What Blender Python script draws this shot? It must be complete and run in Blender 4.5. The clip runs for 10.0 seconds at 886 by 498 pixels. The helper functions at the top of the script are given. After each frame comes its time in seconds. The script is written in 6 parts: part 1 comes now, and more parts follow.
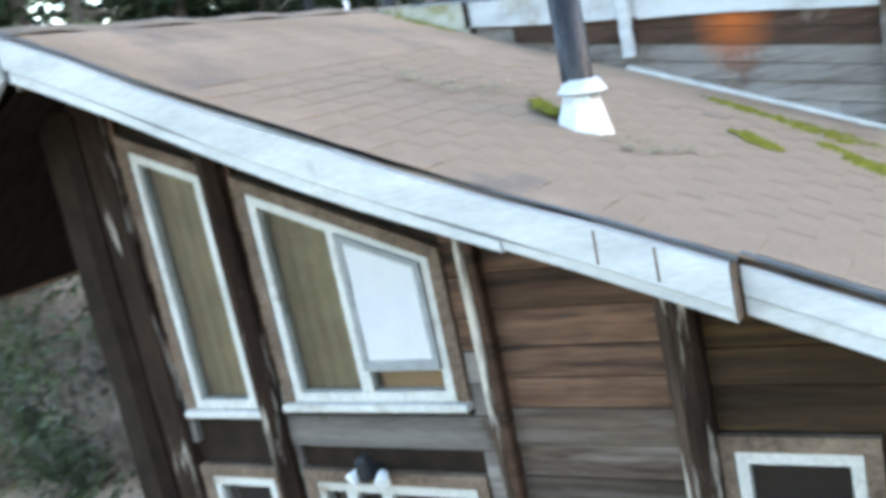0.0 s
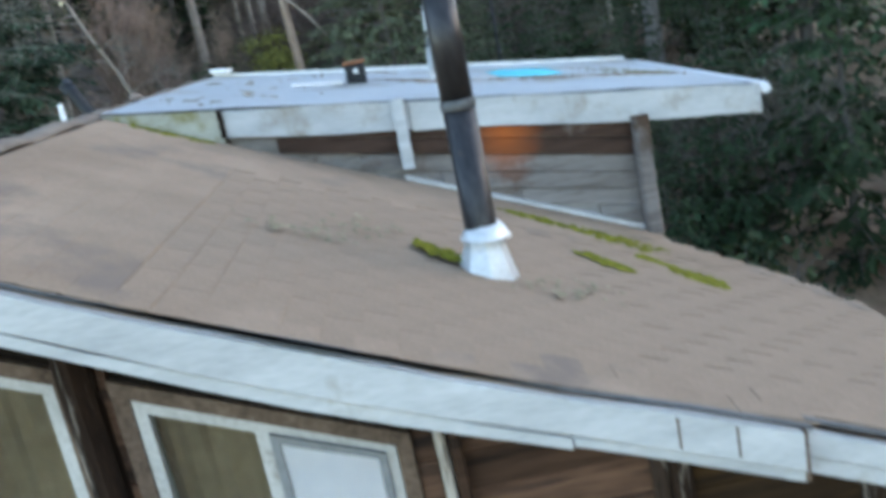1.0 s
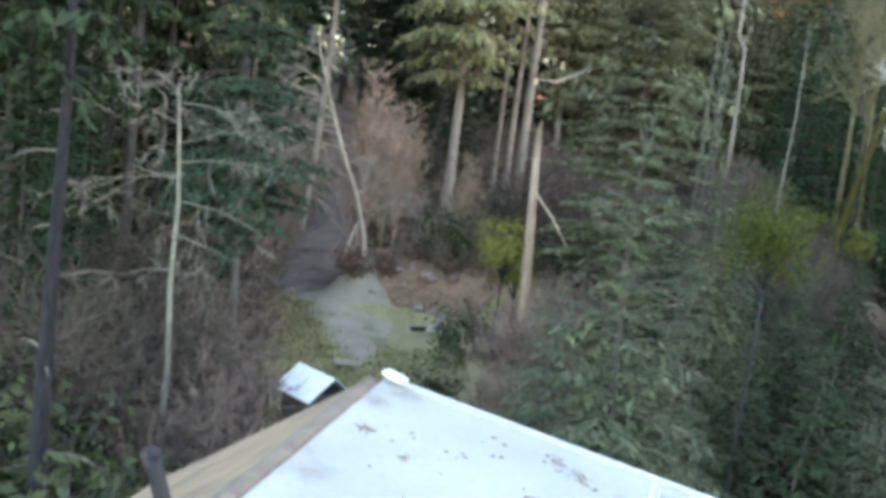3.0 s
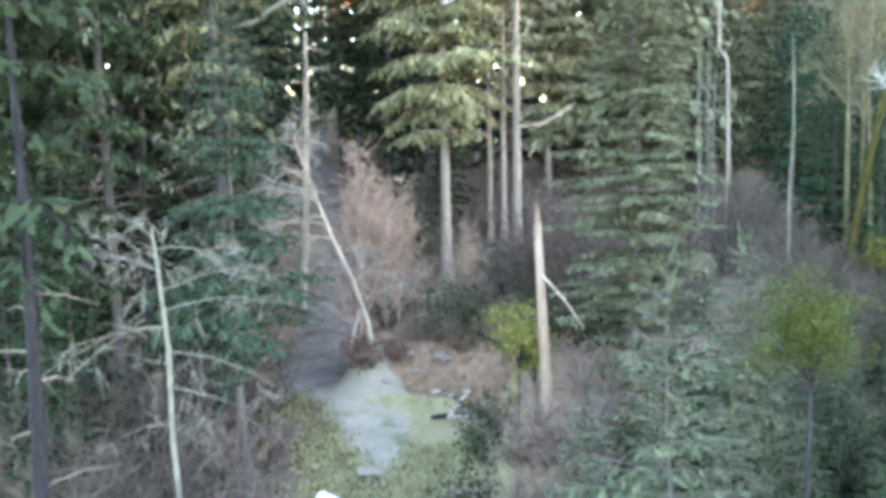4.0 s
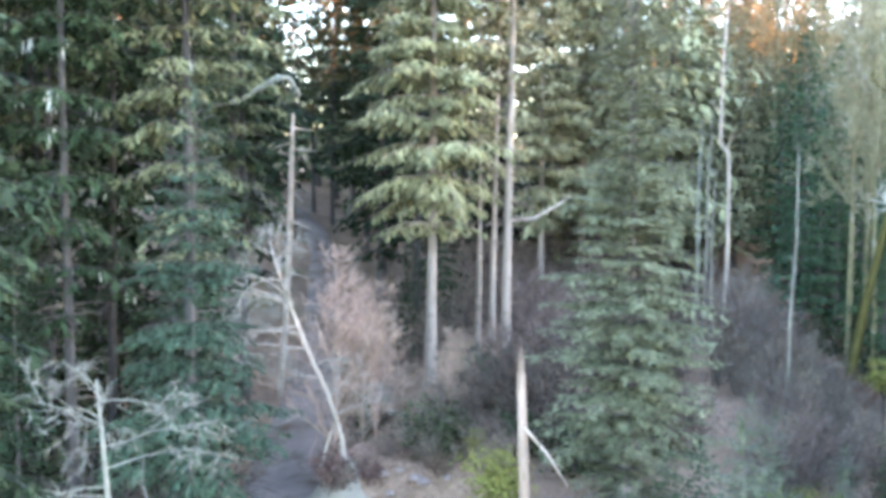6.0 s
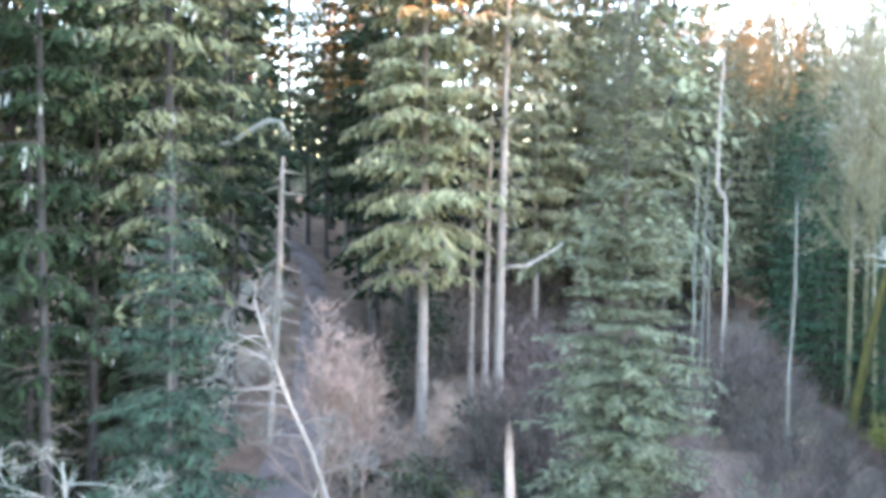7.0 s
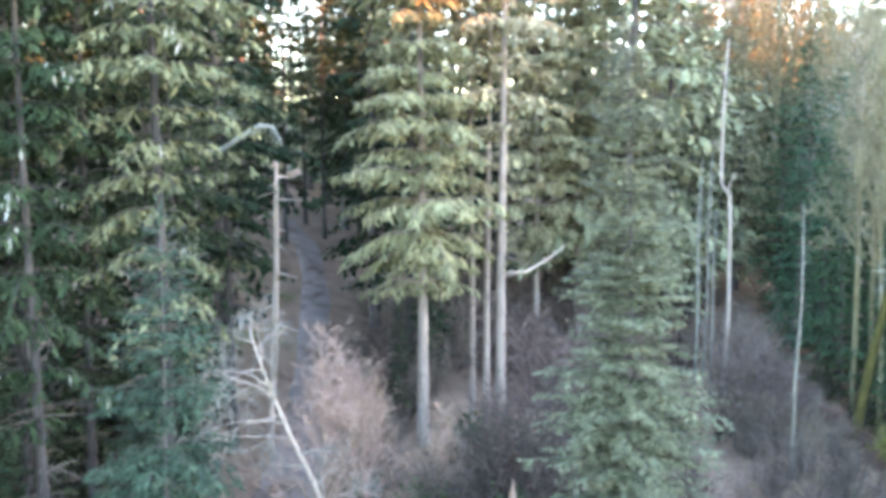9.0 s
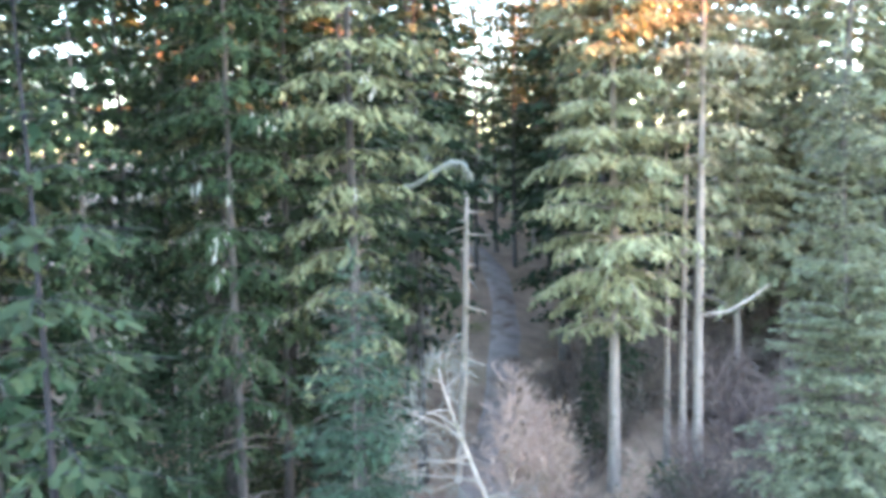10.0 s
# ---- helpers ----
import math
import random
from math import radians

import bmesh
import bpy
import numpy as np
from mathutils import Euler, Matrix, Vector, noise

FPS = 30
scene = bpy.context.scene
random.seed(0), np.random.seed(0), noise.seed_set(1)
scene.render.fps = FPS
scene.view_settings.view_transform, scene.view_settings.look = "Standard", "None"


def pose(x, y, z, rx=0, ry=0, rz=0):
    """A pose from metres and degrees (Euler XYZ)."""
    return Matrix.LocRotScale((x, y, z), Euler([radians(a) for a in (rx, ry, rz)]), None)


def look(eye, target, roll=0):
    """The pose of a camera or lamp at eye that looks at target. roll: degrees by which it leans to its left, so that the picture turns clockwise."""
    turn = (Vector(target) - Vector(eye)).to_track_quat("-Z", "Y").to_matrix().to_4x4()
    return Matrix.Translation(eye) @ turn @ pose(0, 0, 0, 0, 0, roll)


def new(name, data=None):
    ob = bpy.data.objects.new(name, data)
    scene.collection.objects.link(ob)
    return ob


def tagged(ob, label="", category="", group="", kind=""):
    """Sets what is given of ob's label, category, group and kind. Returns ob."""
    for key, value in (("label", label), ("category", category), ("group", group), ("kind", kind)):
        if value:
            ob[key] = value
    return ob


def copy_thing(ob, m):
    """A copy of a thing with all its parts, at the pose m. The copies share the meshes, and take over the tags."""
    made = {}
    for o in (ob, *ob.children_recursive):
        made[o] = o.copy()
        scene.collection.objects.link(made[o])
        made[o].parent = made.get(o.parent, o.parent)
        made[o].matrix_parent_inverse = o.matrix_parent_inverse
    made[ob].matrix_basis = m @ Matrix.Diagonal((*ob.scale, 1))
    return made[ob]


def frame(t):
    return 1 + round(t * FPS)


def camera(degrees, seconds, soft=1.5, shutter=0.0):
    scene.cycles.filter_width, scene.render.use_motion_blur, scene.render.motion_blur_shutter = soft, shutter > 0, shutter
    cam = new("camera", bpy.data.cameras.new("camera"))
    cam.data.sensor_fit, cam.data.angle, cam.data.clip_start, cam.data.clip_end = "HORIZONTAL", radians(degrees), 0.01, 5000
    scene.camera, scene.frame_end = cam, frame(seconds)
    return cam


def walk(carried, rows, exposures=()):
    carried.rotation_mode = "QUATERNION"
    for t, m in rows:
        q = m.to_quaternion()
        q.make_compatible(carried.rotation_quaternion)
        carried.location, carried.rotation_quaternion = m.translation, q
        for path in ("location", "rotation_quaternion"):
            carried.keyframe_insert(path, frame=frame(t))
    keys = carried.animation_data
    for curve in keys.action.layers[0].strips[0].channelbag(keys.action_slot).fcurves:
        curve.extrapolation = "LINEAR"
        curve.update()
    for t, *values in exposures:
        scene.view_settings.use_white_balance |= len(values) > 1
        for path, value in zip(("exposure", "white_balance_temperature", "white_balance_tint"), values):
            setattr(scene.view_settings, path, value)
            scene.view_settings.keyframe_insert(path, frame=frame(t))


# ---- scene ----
# The flight starts beside the gable of a cabin, climbs over its roof and rises in front of the wood.
cam = camera(52.9, 10.0, soft=4.2, shutter=0.2)
PATH = [
    (0, (3.887, 0.671, 5.338), (2.885, 2.363, 4.972), -12.0),
    (0.2, (3.387, 0.55, 5.475), (2.721, 2.4, 5.109), -12.4),
    (0.5, (2.694, 0.493, 5.79), (2.537, 2.416, 5.262), -15.1),
    (0.8, (2.233, 0.597, 6.122), (2.244, 2.506, 5.526), -14.6),
    (1, (2.066, 0.752, 6.239), (2.079, 2.685, 5.728), -11.4),
    (1.2, (1.969, 0.975, 6.414), (1.957, 2.928, 5.984), -8.3),
    (1.5, (1.939, 1.328, 6.657), (1.911, 3.298, 6.308), -6.4),
    (1.8, (2.003, 1.708, 6.917), (1.954, 3.682, 6.601), -2.5),
    (2, (2.09, 2.011, 7.104), (2.011, 3.986, 6.799), 1.0),
    (2.2, (2.152, 2.315, 7.263), (1.961, 4.285, 6.977), 4.3),
    (2.5, (2.244, 2.709, 7.62), (1.826, 4.643, 7.328), 7.9),
    (2.7, (2.196, 2.996, 7.858), (1.766, 4.929, 7.579), 8.6),
    (3.8, (1.725, 4.445, 9.698), (1.295, 6.382, 9.441), -1.0),
    (4, (1.677, 4.612, 9.866), (1.242, 6.549, 9.619), -1.4),
    (4.5, (1.61, 5.012, 10.27), (1.175, 6.95, 10.042), -1.7),
    (5, (1.594, 5.42, 10.74), (1.166, 7.362, 10.526), -1.7),
    (5.5, (1.629, 5.763, 11.263), (1.198, 7.706, 11.065), 0.4),
    (7, (1.761, 6.778, 12.518), (1.335, 8.728, 12.39), 0.9),
    (7.5, (1.767, 6.999, 12.899), (1.332, 8.948, 12.793), -0.1),
    (8, (1.703, 7.174, 13.343), (1.271, 9.123, 13.231), -0.3),
    (8.5, (1.709, 7.299, 13.807), (1.282, 9.246, 13.646), -0.2),
    (9, (1.633, 7.449, 14.245), (1.21, 9.389, 14.004), -0.2),
    (9.5, (1.629, 7.651, 14.387), (1.046, 9.553, 14.182), -0.9),
    (10, (1.549, 7.853, 14.634), (0.72, 9.664, 14.447), -1.1),
]
walk(cam, [(t, look(eye, target, roll)) for t, eye, target, roll in PATH], [(0.0, 3.72, 6300, 14), (0.5, 3.33, 6250, 14), (1.0, 3.18, 6250, 13), (1.5, 3.24, 6350, 12), (2.5, 3.5, 7100, 15), (3.8, 4.74, 6450, 16), (4.6, 4.94, 6250, 16), (7.0, 4.95, 5970, 21), (9.0, 4.92, 5970, 19), (10.0, 4.92, 5850, 16)])

# ---- light: evening sky, low sun from the right that only reaches the tree tops ----
SUN_EL, SUN_DIR = radians(8.2), Vector((0.97, 0.24, 0.0)).normalized()
world = bpy.data.worlds.new("world")
scene.world = world
world.use_nodes = True
wn = world.node_tree.nodes
sky = wn.new("ShaderNodeTexSky")
sky.sky_type, sky.sun_disc = "NISHITA", False
sky.sun_elevation, sky.sun_rotation = SUN_EL, math.atan2(SUN_DIR.x, SUN_DIR.y)
sky.air_density, sky.dust_density, sky.ozone_density = 1.0, 1.2, 1.0
world.node_tree.links.new(sky.outputs[0], wn["Background"].inputs[0])
wn["Background"].inputs[1].default_value = 0.15
sun = new("sun", bpy.data.lights.new("sun", "SUN"))
sun.data.energy, sun.data.angle, sun.data.color = 5.2, radians(0.6), (1.0, 0.36, 0.11)
sun.matrix_world = look((0, 0, 60), Vector((0, 0, 60)) - Vector((SUN_DIR.x * math.cos(SUN_EL), SUN_DIR.y * math.cos(SUN_EL), math.sin(SUN_EL))))


# ---- materials ----
def rgb(c):
    return (c[0], c[1], c[2], 1.0)


def material(name, dark, light, scale=6.0, rough=0.8, metal=0.0, bump=0.3, stretch=(1, 1, 1), fine=60.0, spread=0.0, islands=False,
             spots=None, spot_scale=1.5, spot_at=0.55, bump_size=0.01, translucent=0.0, blot=None, streaks=False):
    """A surface that varies at two scales; spread: how far each object (or island) differs in brightness."""
    m = bpy.data.materials.new(name)
    m.use_nodes = True
    nt = m.node_tree
    n, li = nt.nodes, nt.links.new
    bsdf = n["Principled BSDF"]
    co = n.new("ShaderNodeTexCoord")
    mp = n.new("ShaderNodeMapping")
    mp.inputs["Scale"].default_value = stretch
    li(co.outputs["Object"], mp.inputs["Vector"])
    a = n.new("ShaderNodeTexNoise")
    a.inputs["Scale"].default_value, a.inputs["Detail"].default_value, a.inputs["Roughness"].default_value = scale, 5.0, 0.6
    b = n.new("ShaderNodeTexNoise")
    b.inputs["Scale"].default_value, b.inputs["Detail"].default_value = fine, 3.0
    for t in (a, b):
        li(mp.outputs[0], t.inputs["Vector"])
    mix = n.new("ShaderNodeMix")
    mix.data_type = "FLOAT"
    mix.inputs[0].default_value = 0.35
    li(a.outputs["Fac"], mix.inputs[2])
    li(b.outputs["Fac"], mix.inputs[3])
    ramp = n.new("ShaderNodeValToRGB")
    ramp.color_ramp.elements[0].position, ramp.color_ramp.elements[1].position = 0.32, 0.68
    ramp.color_ramp.elements[0].color, ramp.color_ramp.elements[1].color = rgb(dark), rgb(light)
    li(mix.outputs[0], ramp.inputs[0])
    colour = ramp.outputs[0]
    if spots:
        s = n.new("ShaderNodeTexNoise")
        s.inputs["Scale"].default_value, s.inputs["Detail"].default_value, s.inputs["Roughness"].default_value = spot_scale, 6.0, 0.65
        li((mp if streaks else co).outputs["Vector" if streaks else "Object"], s.inputs["Vector"])
        r = n.new("ShaderNodeValToRGB")
        r.color_ramp.elements[0].position, r.color_ramp.elements[1].position = spot_at, spot_at + 0.12
        li(s.outputs["Fac"], r.inputs[0])
        sm = n.new("ShaderNodeMix")
        sm.data_type = "RGBA"
        li(r.outputs[0], sm.inputs[0])
        li(colour, sm.inputs[6])
        sm.inputs[7].default_value = rgb(spots)
        colour = sm.outputs[2]
    if blot:
        centre, size, tint = blot
        bm_ = n.new("ShaderNodeMapping")
        bm_.vector_type = "TEXTURE"
        bm_.inputs["Location"].default_value, bm_.inputs["Scale"].default_value = centre, size
        li(co.outputs["Object"], bm_.inputs["Vector"])
        warp = n.new("ShaderNodeVectorMath")
        warp.operation = "MULTIPLY_ADD"
        li(a.outputs["Color"], warp.inputs[0])
        warp.inputs[1].default_value = (0.9, 0.9, 0.9)
        li(bm_.outputs[0], warp.inputs[2])
        shift = n.new("ShaderNodeVectorMath")
        shift.operation = "SUBTRACT"
        shift.inputs[1].default_value = (0.45, 0.45, 0.45)
        li(warp.outputs[0], shift.inputs[0])
        ln = n.new("ShaderNodeVectorMath")
        ln.operation = "LENGTH"
        li(shift.outputs[0], ln.inputs[0])
        fr = n.new("ShaderNodeMapRange")
        fr.inputs["From Min"].default_value, fr.inputs["From Max"].default_value = 1.5, 0.1
        li(ln.outputs["Value"], fr.inputs["Value"])
        bx = n.new("ShaderNodeMix")
        bx.data_type = "RGBA"
        li(fr.outputs[0], bx.inputs[0])
        li(colour, bx.inputs[6])
        bx.inputs[7].default_value = rgb(tint)
        colour = bx.outputs[2]
    if spread:
        if islands:
            rnd = n.new("ShaderNodeNewGeometry").outputs["Random Per Island"]
        else:
            rnd = n.new("ShaderNodeObjectInfo").outputs["Random"]
        mr = n.new("ShaderNodeMapRange")
        mr.inputs["To Min"].default_value, mr.inputs["To Max"].default_value = 1 - spread, 1 + spread
        li(rnd, mr.inputs["Value"])
        hs = n.new("ShaderNodeHueSaturation")
        li(mr.outputs[0], hs.inputs["Value"])
        if islands:
            oi = n.new("ShaderNodeObjectInfo")
            hr = n.new("ShaderNodeMapRange")
            hr.inputs["To Min"].default_value, hr.inputs["To Max"].default_value = 0.475, 0.525
            li(oi.outputs["Random"], hr.inputs["Value"])
            li(hr.outputs[0], hs.inputs["Hue"])
        li(colour, hs.inputs["Color"])
        colour = hs.outputs[0]
    li(colour, bsdf.inputs["Base Color"])
    bsdf.inputs["Roughness"].default_value, bsdf.inputs["Metallic"].default_value = rough, metal
    bsdf.inputs["Specular IOR Level"].default_value = 0.3 if rough < 0.7 else 0.12
    if bump:
        bp = n.new("ShaderNodeBump")
        bp.inputs["Strength"].default_value, bp.inputs["Distance"].default_value = bump, bump_size
        li(mix.outputs[0], bp.inputs["Height"])
        li(bp.outputs[0], bsdf.inputs["Normal"])
    if translucent:
        tr = n.new("ShaderNodeBsdfTranslucent")
        li(colour, tr.inputs["Color"])
        ms = n.new("ShaderNodeMixShader")
        ms.inputs[0].default_value = translucent
        li(bsdf.outputs[0], ms.inputs[1])
        li(tr.outputs[0], ms.inputs[2])
        li(ms.outputs[0], n["Material Output"].inputs["Surface"])
    return m


def glass(name, tint=(0.9, 0.95, 0.93)):
    m = bpy.data.materials.new(name)
    m.use_nodes = True
    b = m.node_tree.nodes["Principled BSDF"]
    b.inputs["Base Color"].default_value = rgb(tint)
    b.inputs["Roughness"].default_value, b.inputs["Transmission Weight"].default_value, b.inputs["IOR"].default_value = 0.03, 1.0, 1.45
    return m


SHINGLE = material("weathered_shingle", (0.18, 0.131, 0.093), (0.295, 0.222, 0.162), 1.4, 0.95, bump=0.6, fine=70.0, spread=0.01, spots=(0.165, 0.13, 0.104), spot_scale=1.1, spot_at=0.53, bump_size=0.004)
RIDGE = material("ridge_shingle", (0.125, 0.105, 0.088), (0.22, 0.185, 0.152), 5.0, 0.95, bump=0.5, fine=140.0)
FASCIA_MOSS = material("mossy_fascia_paint", (0.288, 0.28, 0.224), (0.48, 0.472, 0.4), 2.5, 0.8, stretch=(0.6, 3, 3), fine=25.0, spots=(0.192, 0.176, 0.056), spot_scale=3.0, spot_at=0.5)
FASCIA = material("grey_paint_worn", (0.336, 0.344, 0.344), (0.528, 0.536, 0.536), 2.5, 0.75, stretch=(0.6, 3, 3), fine=25.0, spots=(0.296, 0.268, 0.224), spot_scale=2.2, spot_at=0.59, spread=0.06)
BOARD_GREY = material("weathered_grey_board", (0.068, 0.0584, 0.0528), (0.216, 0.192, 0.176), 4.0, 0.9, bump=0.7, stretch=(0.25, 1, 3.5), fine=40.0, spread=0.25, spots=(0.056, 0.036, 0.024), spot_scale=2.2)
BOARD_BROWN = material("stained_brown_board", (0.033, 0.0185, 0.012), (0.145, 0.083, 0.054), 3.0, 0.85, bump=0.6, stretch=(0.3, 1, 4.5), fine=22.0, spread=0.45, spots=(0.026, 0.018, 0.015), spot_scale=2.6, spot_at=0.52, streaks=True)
POST_DARK = material("dark_stained_post", (0.007, 0.0045, 0.0035), (0.034, 0.02, 0.013), 5.0, 0.85, bump=0.8, stretch=(3, 3, 0.5), fine=30.0, spots=(0.33, 0.29, 0.25), spot_scale=3.6, spot_at=0.57, streaks=True)
POST_PEEL = material("peeling_post", (0.018, 0.012, 0.009), (0.085, 0.058, 0.043), 5.0, 0.9, bump=0.9, stretch=(3, 3, 0.4), fine=30.0, spots=(0.43, 0.39, 0.34), spot_scale=3.6, spot_at=0.5, streaks=True)
TRIM_WHITE = material("white_window_paint", (0.32, 0.312, 0.288), (0.576, 0.576, 0.56), 2.5, 0.65, bump=0.3, fine=40.0, spots=(0.208, 0.168, 0.128), spot_scale=3.0, spot_at=0.58)
TRIM_BROWN = material("bare_wood_trim", (0.064, 0.044, 0.032), (0.192, 0.14, 0.104), 5.0, 0.85, bump=0.5, stretch=(1, 1, 1), fine=40.0)
BOARD_TAN = material("bare_tan_board", (0.22, 0.12, 0.06), (0.36, 0.21, 0.115), 4.0, 0.8, bump=0.4, stretch=(0.4, 1, 3), fine=30.0)
BLIND = material("tan_blind", (0.135, 0.098, 0.058), (0.21, 0.156, 0.095), 4.0, 0.9, bump=0.2, fine=30.0)
ROOM = material("dim_room_wall", (0.10, 0.075, 0.05), (0.16, 0.12, 0.09), 2.0, 0.9, bump=0.1)
SHEET = material("white_plastic_sheet", (0.86, 0.88, 0.93), (0.93, 0.94, 0.97), 7.0, 0.45, bump=0.12, fine=9.0, bump_size=0.01)
SHEET_EDGE = material("grey_sheet_edge", (0.16, 0.168, 0.176), (0.272, 0.28, 0.288), 8.0, 0.6, bump=0.3)
GLASS = glass("window_glass")
PIPE = material("dark_flue_steel", (0.022, 0.022, 0.024), (0.066, 0.063, 0.064), 6.0, 0.42, metal=0.75, bump=0.15, stretch=(1, 1, 0.4), spots=(0.136, 0.088, 0.056), spot_scale=4.0, spot_at=0.6)
CAP_BLACK = material("black_cap_steel", (0.012, 0.012, 0.013), (0.03, 0.03, 0.03), 8.0, 0.5, metal=0.4, bump=0.1)
GALV = material("galvanised_flashing", (0.44, 0.448, 0.448), (0.672, 0.68, 0.688), 7.0, 0.42, metal=0.35, bump=0.25, fine=40.0)
METAL_ROOF = material("pale_roof_sheet", (0.55, 0.60, 0.635), (0.69, 0.745, 0.785), 0.9, 0.5, bump=0.25, fine=18.0, spots=(0.4, 0.392, 0.352), spot_scale=0.75, spot_at=0.55, bump_size=0.006)
DEBRIS = material("needle_litter", (0.128, 0.104, 0.064), (0.288, 0.248, 0.176), 14.0, 0.95, bump=0.8, spread=0.2, islands=True)
TARP = material("blue_tarp", (0.024, 0.384, 0.496), (0.048, 0.544, 0.64), 5.0, 0.4, bump=0.5, fine=20.0, bump_size=0.02)
MOSS = material("roof_moss", (0.06, 0.06, 0.006), (0.18, 0.17, 0.016), 22.0, 0.95, bump=1.0, fine=120.0, spread=0.2, islands=True)
RUST = material("rust", (0.144, 0.056, 0.024), (0.288, 0.144, 0.08), 12.0, 0.85, bump=0.4)
BLACK = material("black_plastic", (0.006, 0.007, 0.009), (0.018, 0.02, 0.024), 10.0, 0.6, bump=0.1)
WHITE = material("white_plastic", (0.544, 0.56, 0.576), (0.656, 0.672, 0.688), 6.0, 0.45, bump=0.1)
DISH = material("dish_grey", (0.36, 0.376, 0.384), (0.496, 0.512, 0.52), 6.0, 0.5, bump=0.15)
# Near-black so the shade under eaves and in recesses is in the colour.
DARK_IN = material("dark_wood_with_shade", (0.008, 0.006, 0.0045), (0.03, 0.02, 0.014), 5.0, 0.9, bump=0.3, stretch=(1, 3, 1))
DRIP = material("drip_edge", (0.048, 0.052, 0.056), (0.12, 0.124, 0.128), 6.0, 0.5, metal=0.4, bump=0.2)

GROUND = material("forest_floor", (0.135, 0.09, 0.063), (0.31, 0.222, 0.16), 0.8, 0.95, bump=1.0, fine=9.0, spots=(0.12, 0.12, 0.045), spot_scale=0.22, spot_at=0.57, bump_size=0.12)
TURF = material("mossy_turf", (0.19, 0.172, 0.092), (0.345, 0.305, 0.185), 1.3, 0.95, bump=1.0, fine=14.0, spots=(0.27, 0.24, 0.19), spot_scale=0.45, spot_at=0.54, bump_size=0.04)
GRASS = material("rough_grass", (0.19, 0.17, 0.08), (0.37, 0.325, 0.17), 1.6, 0.95, bump=0.8, fine=30.0, spread=0.3, islands=True, translucent=0.2)
GRAVEL = material("grey_brown_gravel", (0.165, 0.135, 0.118), (0.285, 0.236, 0.208), 1.1, 0.95, bump=1.0, fine=30.0, spots=(0.12, 0.085, 0.058), spot_scale=0.5, spot_at=0.53, bump_size=0.03)
GRAVEL_PALE = material("pale_pad_gravel", (0.235, 0.205, 0.16), (0.38, 0.335, 0.275), 1.1, 0.95, bump=1.0, fine=30.0, spots=(0.15, 0.16, 0.085), spot_scale=0.6, spot_at=0.54, bump_size=0.03)
BARK = material("fir_bark", (0.06, 0.054, 0.05), (0.175, 0.162, 0.152), 5.0, 0.95, bump=1.0, stretch=(2, 2, 0.35), fine=18.0, spread=0.2, bump_size=0.04)
# The fir bark colour dimmed to hold the shade of the left wood.
BARK_SHADE = material("shaded_fir_bark", (0.036, 0.033, 0.031), (0.108, 0.101, 0.096), 5.0, 0.95, bump=1.0, stretch=(2, 2, 0.35), fine=18.0, spread=0.2, bump_size=0.04)
BARK_DARK = material("dark_bluish_bark", (0.014, 0.014, 0.017), (0.05, 0.05, 0.058), 5.0, 0.9, bump=1.0, stretch=(2, 2, 0.35), fine=18.0, spread=0.2, bump_size=0.04)
BARK_PALE = material("pale_bark", (0.25, 0.21, 0.175), (0.475, 0.41, 0.355), 4.0, 0.9, bump=0.6, stretch=(2, 2, 0.35), fine=18.0, spread=0.15, spots=(0.16, 0.15, 0.10), spot_scale=1.5, bump_size=0.02)
BARK_TAN = material("tan_grey_bark", (0.2, 0.165, 0.138), (0.385, 0.33, 0.287), 4.0, 0.9, bump=0.8, stretch=(2, 2, 0.35), fine=18.0, spread=0.15, spots=(0.14, 0.13, 0.09), spot_scale=1.5, bump_size=0.03)
BARK_LICHEN = material("lichen_twigs", (0.23, 0.235, 0.2), (0.48, 0.485, 0.425), 3.0, 0.9, bump=0.5, spread=0.2, islands=True)
BARK_GREY = material("lichen_grey_bark", (0.12, 0.115, 0.10), (0.28, 0.275, 0.235), 3.0, 0.9, bump=0.5, spread=0.2, islands=True)
BARK_MOSSY = material("faint_mossy_bark", (0.115, 0.11, 0.058), (0.26, 0.245, 0.15), 3.0, 0.95, bump=0.6, fine=30.0, spread=0.25, spots=(0.30, 0.29, 0.25), spot_scale=1.2, spot_at=0.55, bump_size=0.02)
BARK_MOSS = material("mossy_bark", (0.046, 0.044, 0.014), (0.115, 0.106, 0.036), 4.0, 0.95, bump=0.8, fine=30.0, spread=0.15, bump_size=0.03)
SNAG = material("broken_snag_wood", (0.17, 0.125, 0.095), (0.37, 0.29, 0.235), 4.0, 0.9, bump=0.8, stretch=(3, 3, 0.3), fine=20.0, bump_size=0.02)
TWIG_GREY = material("bare_grey_twigs", (0.092, 0.07, 0.058), (0.225, 0.174, 0.147), 3.0, 0.9, bump=0.0, spread=0.3, islands=True)
TWIG_DARK = material("dark_grey_twigs", (0.045, 0.038, 0.033), (0.12, 0.1, 0.086), 3.0, 0.9, bump=0.0, spread=0.3, islands=True)
TWIG_ASH = material("ash_grey_twigs", (0.085, 0.072, 0.06), (0.2, 0.172, 0.146), 3.0, 0.9, bump=0.0, spread=0.3, islands=True)
TWIG_BROWN = material("bare_brown_twigs", (0.108, 0.084, 0.07), (0.238, 0.188, 0.159), 3.0, 0.9, bump=0.0, spread=0.3, islands=True)
TWIG_OLIVE = material("olive_grey_twigs", (0.12, 0.112, 0.065), (0.27, 0.25, 0.155), 3.0, 0.9, bump=0.0, spread=0.3, islands=True)
